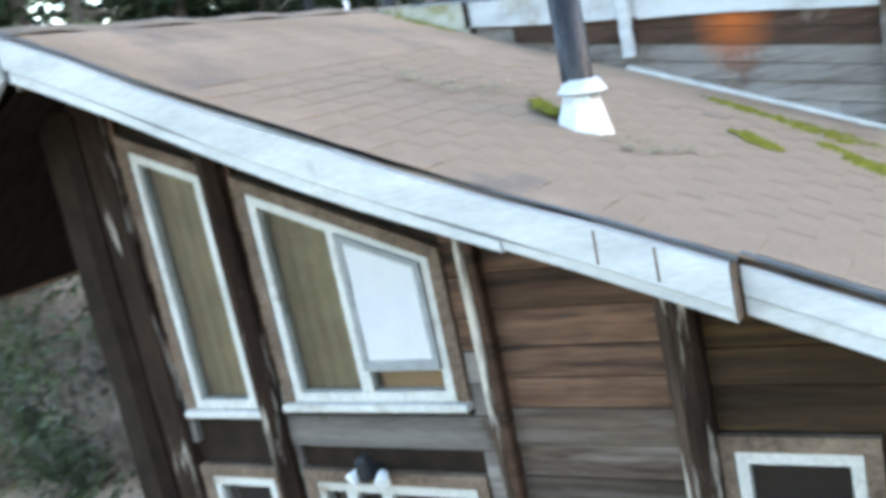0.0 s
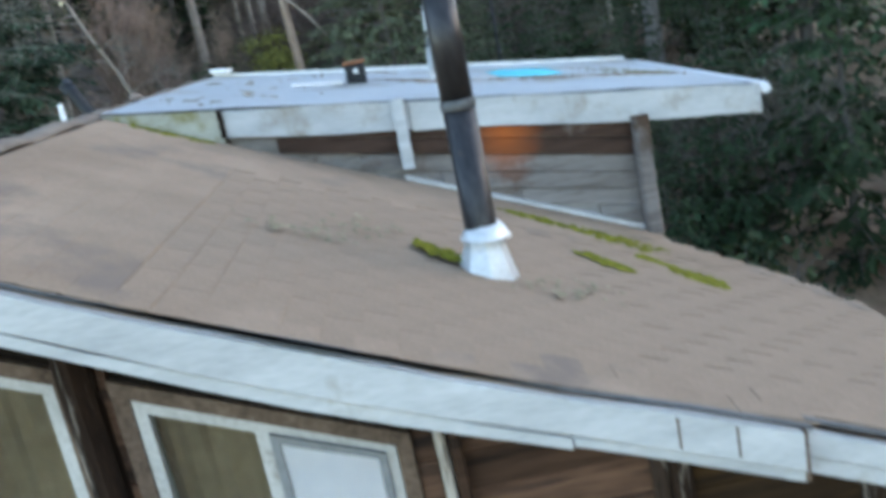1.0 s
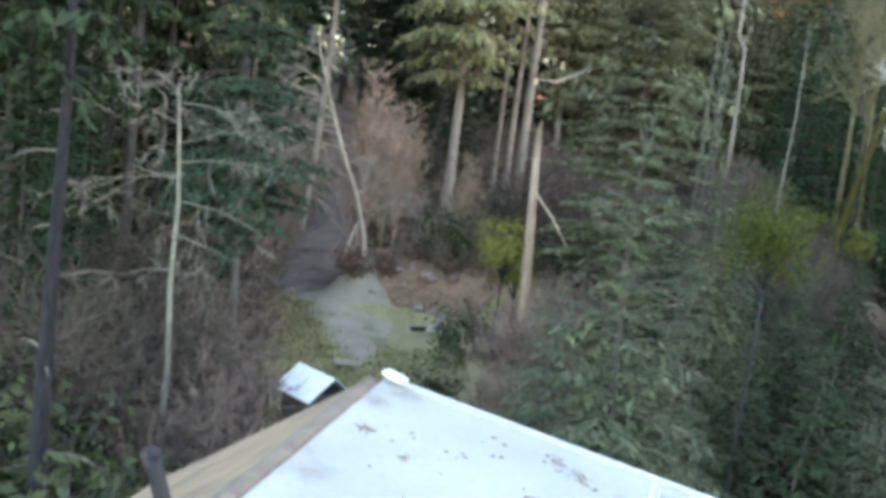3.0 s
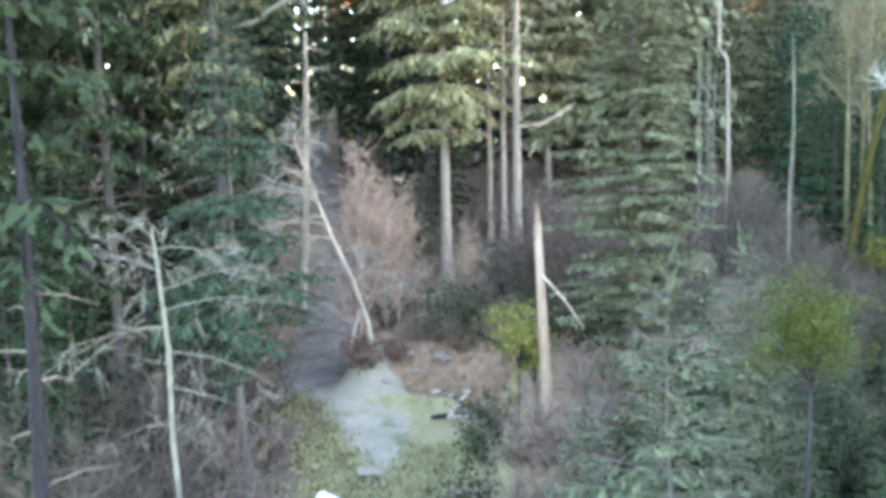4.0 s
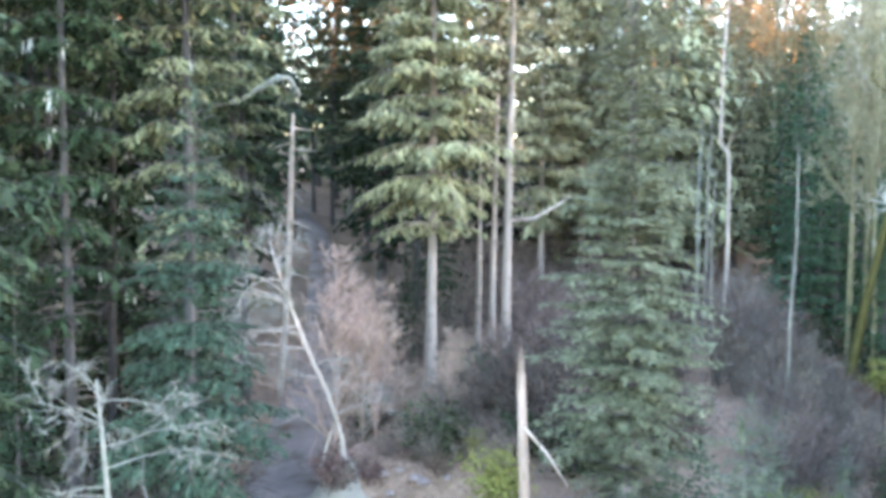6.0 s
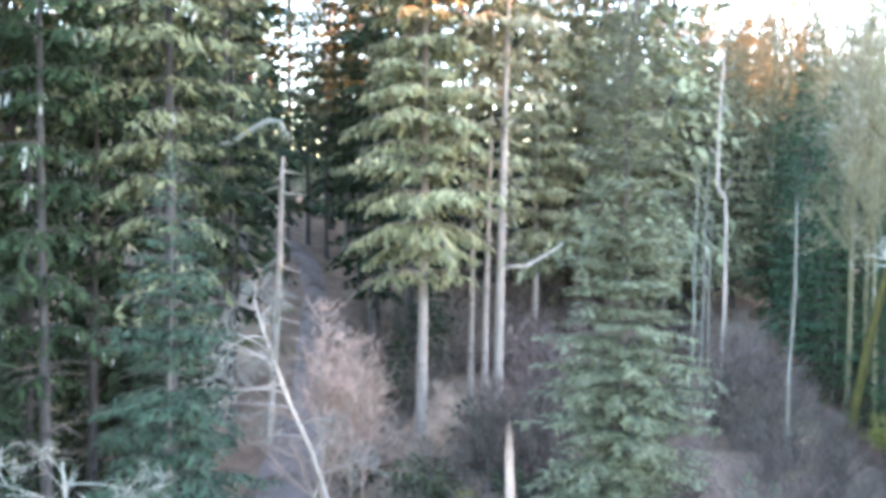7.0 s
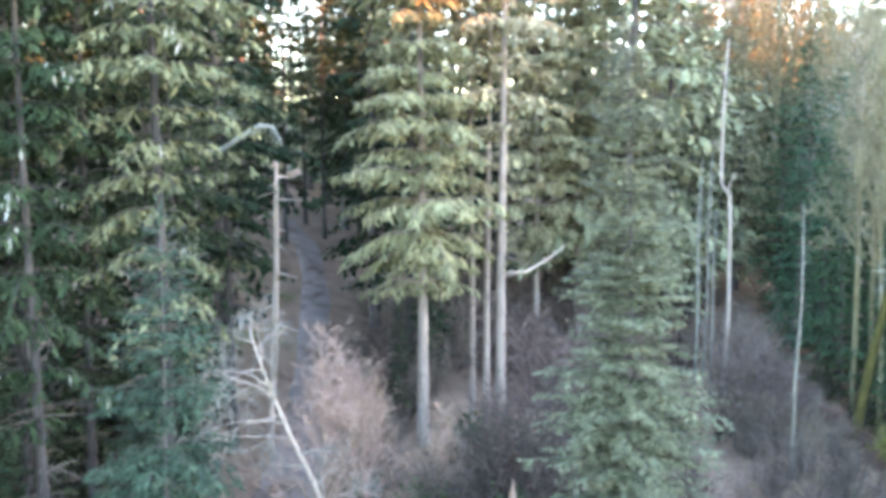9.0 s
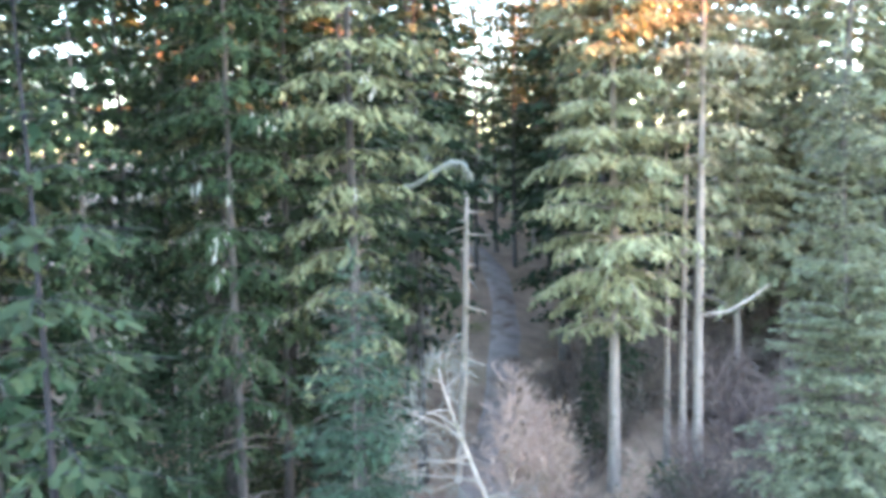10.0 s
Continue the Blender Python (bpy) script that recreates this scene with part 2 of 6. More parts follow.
TWIG_PINK = material("budding_alder_twigs", (0.225, 0.163, 0.132), (0.40, 0.30, 0.24), 3.0, 0.9, bump=0.0, spread=0.3, islands=True)
NEEDLE_MID = material("grey_green_needles", (0.05, 0.08, 0.042), (0.135, 0.18, 0.10), 1.5, 0.75, bump=0.0, spread=0.45, islands=True, translucent=0.25)
NEEDLE_MOSS = material("mossy_green_needles", (0.076, 0.087, 0.046), (0.202, 0.209, 0.112), 1.5, 0.75, bump=0.0, spread=0.45, islands=True, translucent=0.25)
# Olive needles made paler, with the glare haze mixed into the colour.
NEEDLE_HAZE = material("haze_paled_needles", (0.115, 0.128, 0.074), (0.295, 0.3, 0.178), 1.5, 0.75, bump=0.0, spread=0.45, islands=True, translucent=0.25)
# Needle colour darkened for lens falloff at the edges and the wood's shade.
NEEDLE = material("dimmed_fir_needles", (0.019, 0.034, 0.017), (0.056, 0.08, 0.038), 1.5, 0.75, bump=0.0, spread=0.45, islands=True, translucent=0.3)
NEEDLE_BLUE = material("blue_green_needles", (0.078, 0.092, 0.052), (0.245, 0.255, 0.158), 1.5, 0.75, bump=0.0, spread=0.45, islands=True, translucent=0.25)
NEEDLE_OLIVE = material("olive_needles", (0.15, 0.15, 0.082), (0.325, 0.312, 0.18), 1.5, 0.75, bump=0.0, spread=0.45, islands=True, translucent=0.25)
# The dense wood's shade is put into these near-black needles.
NEEDLE_DARK = material("shaded_fir_needles", (0.014, 0.028, 0.014), (0.042, 0.066, 0.033), 1.5, 0.75, bump=0.0, spread=0.45, islands=True, translucent=0.2)
NEEDLE_SAGE = material("sage_needles", (0.045, 0.062, 0.037), (0.135, 0.16, 0.098), 1.5, 0.75, bump=0.0, spread=0.45, islands=True, translucent=0.25)
NEEDLE_TEAL = material("dull_green_needles", (0.026, 0.045, 0.028), (0.078, 0.112, 0.07), 1.5, 0.75, bump=0.0, spread=0.45, islands=True, translucent=0.25)
NEEDLE_GREEN = material("deep_green_needles", (0.026, 0.062, 0.031), (0.085, 0.155, 0.078), 1.5, 0.75, bump=0.0, spread=0.45, islands=True, translucent=0.25)
LEAF_YELLOW = material("yellow_green_leaves", (0.095, 0.105, 0.028), (0.235, 0.24, 0.075), 2.0, 0.7, bump=0.0, spread=0.4, islands=True, translucent=0.3)
LEAF_OLIVE = material("olive_mossy_leaves", (0.032, 0.044, 0.011), (0.09, 0.11, 0.028), 2.0, 0.8, bump=0.0, spread=0.35, islands=True, translucent=0.25)
LEAF_GREEN = material("evergreen_shrub_leaves", (0.022, 0.034, 0.015), (0.066, 0.085, 0.036), 2.0, 0.6, bump=0.0, spread=0.45, islands=True, translucent=0.25)
ROCK = material("rough_rock", (0.17, 0.13, 0.112), (0.34, 0.28, 0.25), 5.0, 0.9, bump=0.8, spread=0.2, bump_size=0.03)
LITTER = material("dead_leaf_litter", (0.22, 0.14, 0.10), (0.46, 0.33, 0.26), 2.0, 0.9, bump=0.0, spread=0.4, islands=True)
FERN_RED = material("brown_bracken", (0.095, 0.062, 0.048), (0.21, 0.15, 0.118), 2.0, 0.9, bump=0.0, spread=0.35, islands=True)


# ---- mesh helpers ----
def mesh_of(name, verts, faces, mat, smooth=False):
    me = bpy.data.meshes.new(name)
    me.from_pydata([tuple(v) for v in verts], [], faces)
    me.materials.append(mat)
    if smooth:
        me.polygons.foreach_set("use_smooth", [True] * len(me.polygons))
    me.update()
    return me


def part(name, bm, mat, parent=None, label="", smooth=False):
    me = bpy.data.meshes.new(name)
    bm.normal_update()
    bm.to_mesh(me)
    bm.free()
    me.materials.append(mat)
    if smooth:
        me.polygons.foreach_set("use_smooth", [True] * len(me.polygons))
    ob = new(name, me)
    if parent is not None:
        ob.parent = parent
    if label:
        tagged(ob, label)
    return ob


def thing(name, at, label, category, group="", kind=""):
    ob = new(name)
    ob.location = at
    bpy.context.view_layer.update()
    return tagged(ob, label, category, group, kind)


def put(ob, parent):
    """Hang ob, built in world space, under parent without moving it."""
    ob.parent = parent
    ob.matrix_parent_inverse = Matrix() if parent.data else Matrix.Translation(parent.location).inverted()
    return ob


def box(bm, lo, hi, bevel=0.0, m=None):
    r = bmesh.ops.create_cube(bm, size=1.0)
    s = Vector(hi) - Vector(lo)
    c = (Vector(hi) + Vector(lo)) / 2
    bmesh.ops.transform(bm, verts=r["verts"], matrix=Matrix.Translation(c) @ Matrix.Diagonal((s.x, s.y, s.z, 1)))
    if bevel:
        es = list({e for v in r["verts"] for e in v.link_edges})
        out = bmesh.ops.bevel(bm, geom=es, offset=bevel, segments=1, affect="EDGES")
        vs = list({v for f in out["faces"] for v in f.verts} | {v for v in r["verts"] if v.is_valid})
    else:
        vs = r["verts"]
    if m is not None:
        bmesh.ops.transform(bm, verts=vs, matrix=m)
    return bm


def prism(bm, outline, depth):
    """A solid from an outline of 3D points pushed along depth."""
    d = Vector(depth)
    a = [bm.verts.new(Vector(p)) for p in outline]
    b = [bm.verts.new(Vector(p) + d) for p in outline]
    n = len(a)
    bm.faces.new(a[::-1])
    bm.faces.new(b)
    for i in range(n):
        bm.faces.new((a[i], a[(i + 1) % n], b[(i + 1) % n], b[i]))
    bmesh.ops.recalc_face_normals(bm, faces=bm.faces[:])
    return bm


def lathe(bm, rings, sides=20, m=None, caps=True):
    """Rings of (radius, z)."""
    made = []
    for r, z in rings:
        made.append([bm.verts.new((r * math.cos(2 * math.pi * k / sides), r * math.sin(2 * math.pi * k / sides), z)) for k in range(sides)])
    for a, b in zip(made, made[1:]):
        for k in range(sides):
            bm.faces.new((a[k], a[(k + 1) % sides], b[(k + 1) % sides], b[k]))
    if caps:
        bm.faces.new(made[0][::-1])
        bm.faces.new(made[-1])
    if m is not None:
        bmesh.ops.transform(bm, verts=[v for ring in made for v in ring], matrix=m)
    return bm


def tubes(segments, verts, faces):
    """Adds tapered tubes to the lists: each a list of (point, radius) and its number of sides."""
    for pts, sides in segments:
        start = len(verts)
        n = len(pts)
        for i, (p, r) in enumerate(pts):
            q0, q1 = pts[max(i - 1, 0)][0], pts[min(i + 1, n - 1)][0]
            d = (Vector(q1) - Vector(q0)).normalized()
            side = d.cross(Vector((0.31, 0.17, 0.93)) if abs(d.z) < 0.9 else Vector((1, 0, 0))).normalized()
            up = d.cross(side)
            for k in range(sides):
                a = 2 * math.pi * k / sides
                verts.append(Vector(p) + r * (math.cos(a) * side + math.sin(a) * up))
        for i in range(n - 1):
            for k in range(sides):
                a, b = start + i * sides + k, start + i * sides + (k + 1) % sides
                faces.append((a, b, b + sides, a + sides))
        faces.append(tuple(start + (n - 1) * sides + k for k in range(sides)))


# ---- ground ----
def smooth(a, b, v):
    v = min(1.0, max(0.0, (v - a) / (b - a)))
    return v * v * (3 - 2 * v)


def height(x, y):
    """The lie of the land: the cabin on a terrace, a turning place behind it, a wooded slope beyond."""
    z = 0.2 + 1.6 * smooth(8, 21, y) + 0.5 * smooth(21, 27, y) + 0.65 * smooth(17.5, 22, y)
    z += 1.45 * smooth(25.5, 27.2, y) * smooth(-6.6, -5.2, x) * smooth(14, 7, x)
    z += 1.3 * smooth(19, 22, y) * smooth(-2.3, -1.0, x) * smooth(27.2, 25.5, y) * smooth(6, 3, x)
    z += 0.135 * max(0.0, min(y, 60) - 29.5) + 0.045 * max(0.0, min(y, 260) - 60)
    z -= 0.33 * max(0.0, min(x, 30) - 7) * smooth(24, 44, y)
    z -= 0.06 * max(0.0, min(x, 30) - 5) * smooth(24, 0, y)
    z += (5.5 + 0.33 * max(0.0, min(x, 30) - 7)) * smooth(57, 82, y) * smooth(-4, 6, x) * smooth(75, 48, x)
    z += 0.22 * max(0.0, min(-x, 40) - 12) * smooth(5, 25, y)
    # unseen ridge added towards the sunset to block the sun, with light gaps
    along_sun = y - 0.247 * (x + 2)
    sun_gap = 11.5 * smooth(30.8, 32.3, along_sun) * smooth(38.0, 36.5, along_sun) + 12.0 * smooth(51.0, 57.0, along_sun) * smooth(70.0, 67.5, along_sun)
    z += (43.5 - sun_gap) * smooth(70, 120, x) * smooth(280, 215, y) * smooth(-160, -60, y)
    far = max(abs(x), abs(y))
    if far < 120:
        z += 0.35 * noise.noise((x * 0.13, y * 0.13, 1.7)) + 0.12 * noise.noise((x * 0.6, y * 0.6, 4.2))
    return z


ROAD_LINE = [(-4.0, 22.9, 0.35), (-4.2, 23.8, 0.75), (-4.8, 24.9, 0.95), (-6.3, 26.7, 0.95), (-7.7, 28.7, 1.1), (-8.6, 31.3, 1.0), (-9.6, 35.2, 0.95), (-10.6, 38.2, 0.85), (-12.3, 44.0, 0.75), (-15.0, 51.5, 0.7), (-17.4, 57.0, 0.7), (-21.0, 62.0, 0.7)]


def road_at(s):
    """Centre and half width along the road, s from 0 to 1."""
    f = s * (len(ROAD_LINE) - 1)
    i = min(int(f), len(ROAD_LINE) - 2)
    u = f - i
    p = [Vector(ROAD_LINE[max(0, min(len(ROAD_LINE) - 1, k))]) for k in (i - 1, i, i + 1, i + 2)]
    return 0.5 * (2 * p[1] + (p[2] - p[0]) * u + (2 * p[0] - 5 * p[1] + 4 * p[2] - p[3]) * u * u + (3 * p[1] - p[0] - 3 * p[2] + p[3]) * u * u * u)


ROAD_PTS = [road_at(i / 60) for i in range(61)]


def road_gap(x, y):
    """How far a spot lies outside the road's edge."""
    return min(math.hypot(x - p.x, y - p.y) - p.z for p in ROAD_PTS)


def bank_gap(x, y):
    """How far a spot lies beyond the foot of the far bank, where the dense firs begin."""
    return y - 39.6 + 1.9 * (x - 6.46) if x > 5 else -1.0


def axis(lo, hi, step):
    near = [lo + step * i for i in range(int((hi - lo) / step) + 1)]
    far = [5, 12, 22, 36, 60, 100, 180, 350, 700, 1500, 3000]
    return [lo - f for f in reversed(far)] + near + [hi + f for f in far]


gx, gy = axis(-45, 45, 1.0), axis(-12, 110, 1.0)
gx = sorted(gx + [k + 0.5 for k in range(-9, 7)])
gy = sorted(gy + [k + 0.5 for k in range(14, 31)])
gx = sorted(gx + [k for k in range(70, 150, 6)])
gv = [(x, y, height(x, y)) for y in gy for x in gx]
W = len(gx)
gf = [(j * W + i, j * W + i + 1, (j + 1) * W + i + 1, (j + 1) * W + i) for j in range(len(gy) - 1) for i in range(W - 1)]
ground = tagged(new("ground", mesh_of("ground", gv, gf, GROUND, True)), "brown leaf-strewn forest floor with mossy patches", "ground", kind="structure")

def track(name, s0, s1, n, mat, label, rise, ragged=0.12):
    rv = []
    for i in range(n + 1):
        s = s0 + (s1 - s0) * i / n
        p, q, o = road_at(s), road_at(min(1.0, s + 0.004)), road_at(max(0.0, s - 0.004))
        d = Vector((q.x - o.x, q.y - o.y, 0)).normalized()
        side = Vector((d.y, -d.x, 0))
        for k in range(9):
            e = (k - 4) / 4
            wob = 1 + ragged * (noise.noise((s * 14, e * 1.2, 7.7)) + 0.7 * noise.noise((s * 55, e * 2.0, 3.1)))
            c = Vector((p.x, p.y, 0)) + side * (p.z * e * wob)
            rv.append((c.x, c.y, height(c.x, c.y) + (rise - 0.10 * abs(e) ** 3)))
    rf = [(i * 9 + k, i * 9 + k + 1, (i + 1) * 9 + k + 1, (i + 1) * 9 + k) for i in range(n) for k in range(8)]
    return tagged(new(name, mesh_of(name, rv, rf, mat, True)), label, "road", kind="structure")


track("road", 0.25, 1.0, 90, GRAVEL, "grey-brown gravel track climbing into the wood", 0.13, 0.3)
track("gravel_pad", 0.0, 0.29, 48, GRAVEL_PALE, "pale gravel turning place at the foot of the track", 0.15, 0.42)
# mossy turf round the turning place
tv, tf, seen = [], [], {}
for i in range(-16, 8):
    for j in range(28, 56):
        x, y = i * 0.5, j * 0.5
        edge = math.hypot((x + 4.2) / 3.4, (y - 22.0) / 5.2) + 0.3 * noise.noise((x * 0.4, y * 0.4, 5.0))
        if edge > 1.0 or x > -0.6 or (y > 25.7 and x > -5.9):
            continue
        face = []
        for a, b in ((0, 0), (1, 0), (1, 1), (0, 1)):
            key = (i + a, j + b)
            if key not in seen:
                seen[key] = len(tv)
                px, py = key[0] * 0.5, key[1] * 0.5
                rim = math.hypot((px + 4.2) / 3.4, (py - 22.0) / 5.2) + 0.3 * noise.noise((px * 0.4, py * 0.4, 5.0))
                tv.append((px, py, height(px, py) + (0.10 if rim < 0.97 else -0.1)))
            face.append(seen[key])
        tf.append(tuple(face))
tagged(new("turf", mesh_of("turf", tv, tf, TURF, True)), "olive mossy turf with bare patches", "turf", kind="structure")


# ---- the cabin ----
SLOPE, RIDGE_Z, RIDGE_X = 0.43, 6.02, -0.1
RAKE_Y, WALL_Y, BACK_Y = 3.63, 4.16, 11.0
STEP_X, EAVE_X = 3.22, 4.66
rng = random.Random(5)


def roof_z(x):
    return RIDGE_Z - SLOPE * (x - RIDGE_X) if x >= RIDGE_X else RIDGE_Z - 0.7 * (RIDGE_X - x)


def sag(x):
    """How far the gable edge of the roof has sunk."""
    return 0.05 * math.sin(math.pi * min(1.0, max(0.0, x / 3.3)))


def edge_z(x):
    return roof_z(x) - sag(x)


def roof_zy(x, y):
    return roof_z(x) - sag(x) * max(0.0, 1 - (y - RAKE_Y) / 3.4)


def dorm_z(x):
    return 6.0 - 0.149 * x


def obj(name, bm, mat, parent, label="", smooth=False):
    """A part built in world space."""
    return put(part(name, bm, mat, None, label, smooth), parent)


cabin = thing("cabin", (1.6, 7.5, 0.2), "weathered wooden cabin with brown shingle roof and shed dormer", "cabin")

# roof decks: right slope (its lower corner sags and is cut back), left slope
bm = bmesh.new()
right = [(RIDGE_X, RAKE_Y), (STEP_X, RAKE_Y), (STEP_X, RAKE_Y + 0.06), (EAVE_X, RAKE_Y + 0.06), (EAVE_X + 0.02, 5.0), (4.55, 5.7), (4.27, 6.27), (3.7, 6.66), (3.62, BACK_Y), (RIDGE_X, BACK_Y)]
prism(bm, [(x, y, roof_z(x) - 0.068) for x, y in right], (0, 0, -0.05))
roof = obj("roof", bm, SHINGLE, cabin, "brown asphalt shingle roof with moss")
bm = bmesh.new()
prism(bm, [(x, y, roof_z(x) - 0.012) for x, y in ((RIDGE_X, RAKE_Y), (RIDGE_X, BACK_Y), (-2.2, BACK_Y), (-2.2, RAKE_Y))], (0, 0, -0.10))
obj("roof_slope", bm, SHINGLE, cabin)
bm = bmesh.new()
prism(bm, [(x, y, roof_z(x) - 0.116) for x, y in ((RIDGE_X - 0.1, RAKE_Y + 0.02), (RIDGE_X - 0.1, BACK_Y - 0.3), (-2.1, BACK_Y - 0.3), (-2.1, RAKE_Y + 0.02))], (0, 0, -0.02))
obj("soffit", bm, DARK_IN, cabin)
# rounded ridge roll
bm = bmesh.new()
for y0, y1, r in ((RAKE_Y, 7.0, 0.075), (7.02, BACK_Y - 0.02, 0.06)):
    n = 11
    rows = []
    for i in range(13):
        y = y0 + (y1 - y0) * i / 12
        dip = 0.012 * math.sin(i * 2.1)
        rows.append([bm.verts.new((RIDGE_X + 0.10 * math.cos(math.pi * k / (n - 1)) * (r / 0.075), y, RIDGE_Z - 0.045 + dip + 0.05 * math.sin(math.pi * k / (n - 1)) * (r / 0.075))) for k in range(n)])
    for p, q in zip(rows, rows[1:]):
        for k in range(n - 1):
            bm.faces.new((p[k], q[k], q[k + 1], p[k + 1]))
    bm.faces.new(rows[0])
    bm.faces.new(rows[-1][::-1])
obj("ridge_cap", bm, RIDGE, cabin, "rounded brown ridge cap", True)


def sloped_board(x0, x1, y0, y1, drop, high, mat, name, top=edge_z, label=""):
    """A board that follows the roof's edge: its top lies drop under the roof."""
    bm = bmesh.new()
    n = 8
    outline = []
    for i in range(n + 1):
        x = x0 + (x1 - x0) * i / n
        outline.append((x, y0, top(x) - drop + 0.008 * math.sin(x * 5)))
    for i in range(n, -1, -1):
        x = x0 + (x1 - x0) * i / n
        outline.append((x, y0, top(x) - drop - high + 0.01 * math.sin(x * 3.1)))
    prism(bm, outline, (0, y1 - y0, 0))
    bmesh.ops.bevel(bm, geom=[e for e in bm.edges if abs(e.verts[0].co.y - e.verts[1].co.y) < 1e-4 and abs(e.verts[0].co.y - y0) < 1e-4], offset=0.004, segments=1, affect="EDGES")
    return obj(name, bm, mat, cabin, label)


# barge boards on the gable edge
sloped_board(RIDGE_X + 0.02, STEP_X, RAKE_Y - 0.045, RAKE_Y - 0.004, 0.03, 0.155, FASCIA, "barge_board", label="grey painted barge board")
sloped_board(RIDGE_X + 0.03, 2.4, RAKE_Y - 0.03, RAKE_Y - 0.003, 0.19, 0.06, FASCIA, "barge_board")
sloped_board(2.405, STEP_X, RAKE_Y - 0.025, RAKE_Y - 0.003, 0.188, 0.05, FASCIA, "barge_board")
sloped_board(STEP_X + 0.02, EAVE_X, RAKE_Y + 0.02, RAKE_Y + 0.058, 0.045, 0.10, FASCIA, "barge_board")
sloped_board(STEP_X + 0.02, EAVE_X, RAKE_Y + 0.03, RAKE_Y + 0.058, 0.15, 0.07, FASCIA, "barge_board")
sloped_board(-2.2, RIDGE_X - 0.02, RAKE_Y - 0.04, RAKE_Y - 0.004, 0.03, 0.2, FASCIA, "barge_board")
# end grain cheek where the upper board stops
bm = bmesh.new()
box(bm, (STEP_X + 0.001, RAKE_Y - 0.04, roof_z(STEP_X) - 0.235), (STEP_X + 0.014, RAKE_Y + 0.018, roof_z(STEP_X) - 0.03), 0.003)
obj("end_block", bm, TRIM_BROWN, cabin)
sloped_board(RIDGE_X + 0.02, STEP_X + 0.03, RAKE_Y - 0.052, RAKE_Y - 0.022, -0.006, 0.012, DRIP, "drip_edge", label="dark metal drip edge")
sloped_board(STEP_X + 0.031, EAVE_X, RAKE_Y + 0.01, RAKE_Y + 0.04, -0.01, 0.014, DRIP, "drip_edge")
sloped_board(-2.2, RIDGE_X - 0.02, RAKE_Y - 0.052, RAKE_Y - 0.022, -0.006, 0.012, DRIP, "drip_edge")
# brown frieze boards on the wall below the eaves, and soffit boards
for x0, x1 in ((-0.62, -0.14), (0.62, 1.89), (2.02, 2.79)):
    sloped_board(x0, x1, WALL_Y - 0.03, WALL_Y + 0.02, 0.13, 0.13, BOARD_BROWN, "frieze_board")
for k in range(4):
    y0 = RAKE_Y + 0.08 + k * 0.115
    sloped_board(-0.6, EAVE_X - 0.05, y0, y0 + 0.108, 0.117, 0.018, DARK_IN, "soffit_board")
# rafter tails and lookouts in the dark corner
for x in (-0.12, 0.45):
    bm = bmesh.new()
    box(bm, (x - 0.05, RAKE_Y + 0.06, roof_z(x) - 0.29), (x + 0.05, WALL_Y - 0.03, roof_z(x) - 0.15), 0.008)
    obj("lookout_beam", bm, POST_DARK, cabin)

# gable wall with its openings
OPEN = [  # x0, x1, z0, slanted top at x0 and x1
    (-0.02, 0.45, 3.79, 5.31, 5.11),
    (0.73, 1.73, 3.83, 4.98, 4.55),
    (-0.05, 0.43, 2.35, 3.36, 3.36),
    (0.73, 1.73, 2.35, 3.36, 3.36),
    (3.0, 3.49, 2.55, 3.6, 3.6),
]
bm = bmesh.new()
cuts = [-0.64, -0.05, -0.02, 0.43, 0.45, 0.73, 1.73, 3.0, 3.49, 3.84]
for a, b in zip(cuts, cuts[1:]):
    spans = sorted([(o[2], o[3] + (o[4] - o[3]) * (a - o[0]) / (o[1] - o[0]), o[3] + (o[4] - o[3]) * (b - o[0]) / (o[1] - o[0])) for o in OPEN if o[0] <= a + 1e-6 and o[1] >= b - 1e-6])
    la = lb = 0.0
    for z0, ta, tb in spans:
        prism(bm, [(a, WALL_Y + 0.04, la), (b, WALL_Y + 0.04, lb), (b, WALL_Y + 0.04, z0), (a, WALL_Y + 0.04, z0)], (0, 0.12, 0))
        la, lb = ta, tb
    prism(bm, [(a, WALL_Y + 0.04, la), (b, WALL_Y + 0.04, lb), (b, WALL_Y + 0.04, roof_z(b) - 0.115), (a, WALL_Y + 0.04, min(roof_z(a), RIDGE_Z) - 0.115)], (0, 0.12, 0))
bmesh.ops.remove_doubles(bm, verts=bm.verts[:], dist=0.0005)
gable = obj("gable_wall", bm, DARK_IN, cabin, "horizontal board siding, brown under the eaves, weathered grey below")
for name, lo, hi in (("side_wall", (3.72, WALL_Y + 0.16, 0.0), (3.84, BACK_Y - 0.3, 4.2)), ("side_wall", (-0.64, WALL_Y + 0.16, 0.0), (-0.52, BACK_Y - 0.3, 5.5)), ("back_wall", (-0.52, BACK_Y - 0.42, 0.0), (3.72, BACK_Y - 0.3, 4.4))):
    bm = bmesh.new()
    box(bm, lo, hi)
    obj(name, bm, BOARD_GREY, cabin)
for z in (0.25, 2.95):
    bm = bmesh.new()
    box(bm, (-0.5, WALL_Y + 0.17, z - 0.1), (3.7, BACK_Y - 0.45, z))
    obj("inner_floor", bm, ROOM, cabin)
bm = bmesh.new()
box(bm, (-0.5, WALL_Y + 1.6, 0.25), (3.7, WALL_Y + 1.68, 4.35))
obj("inner_wall", bm, ROOM, cabin)


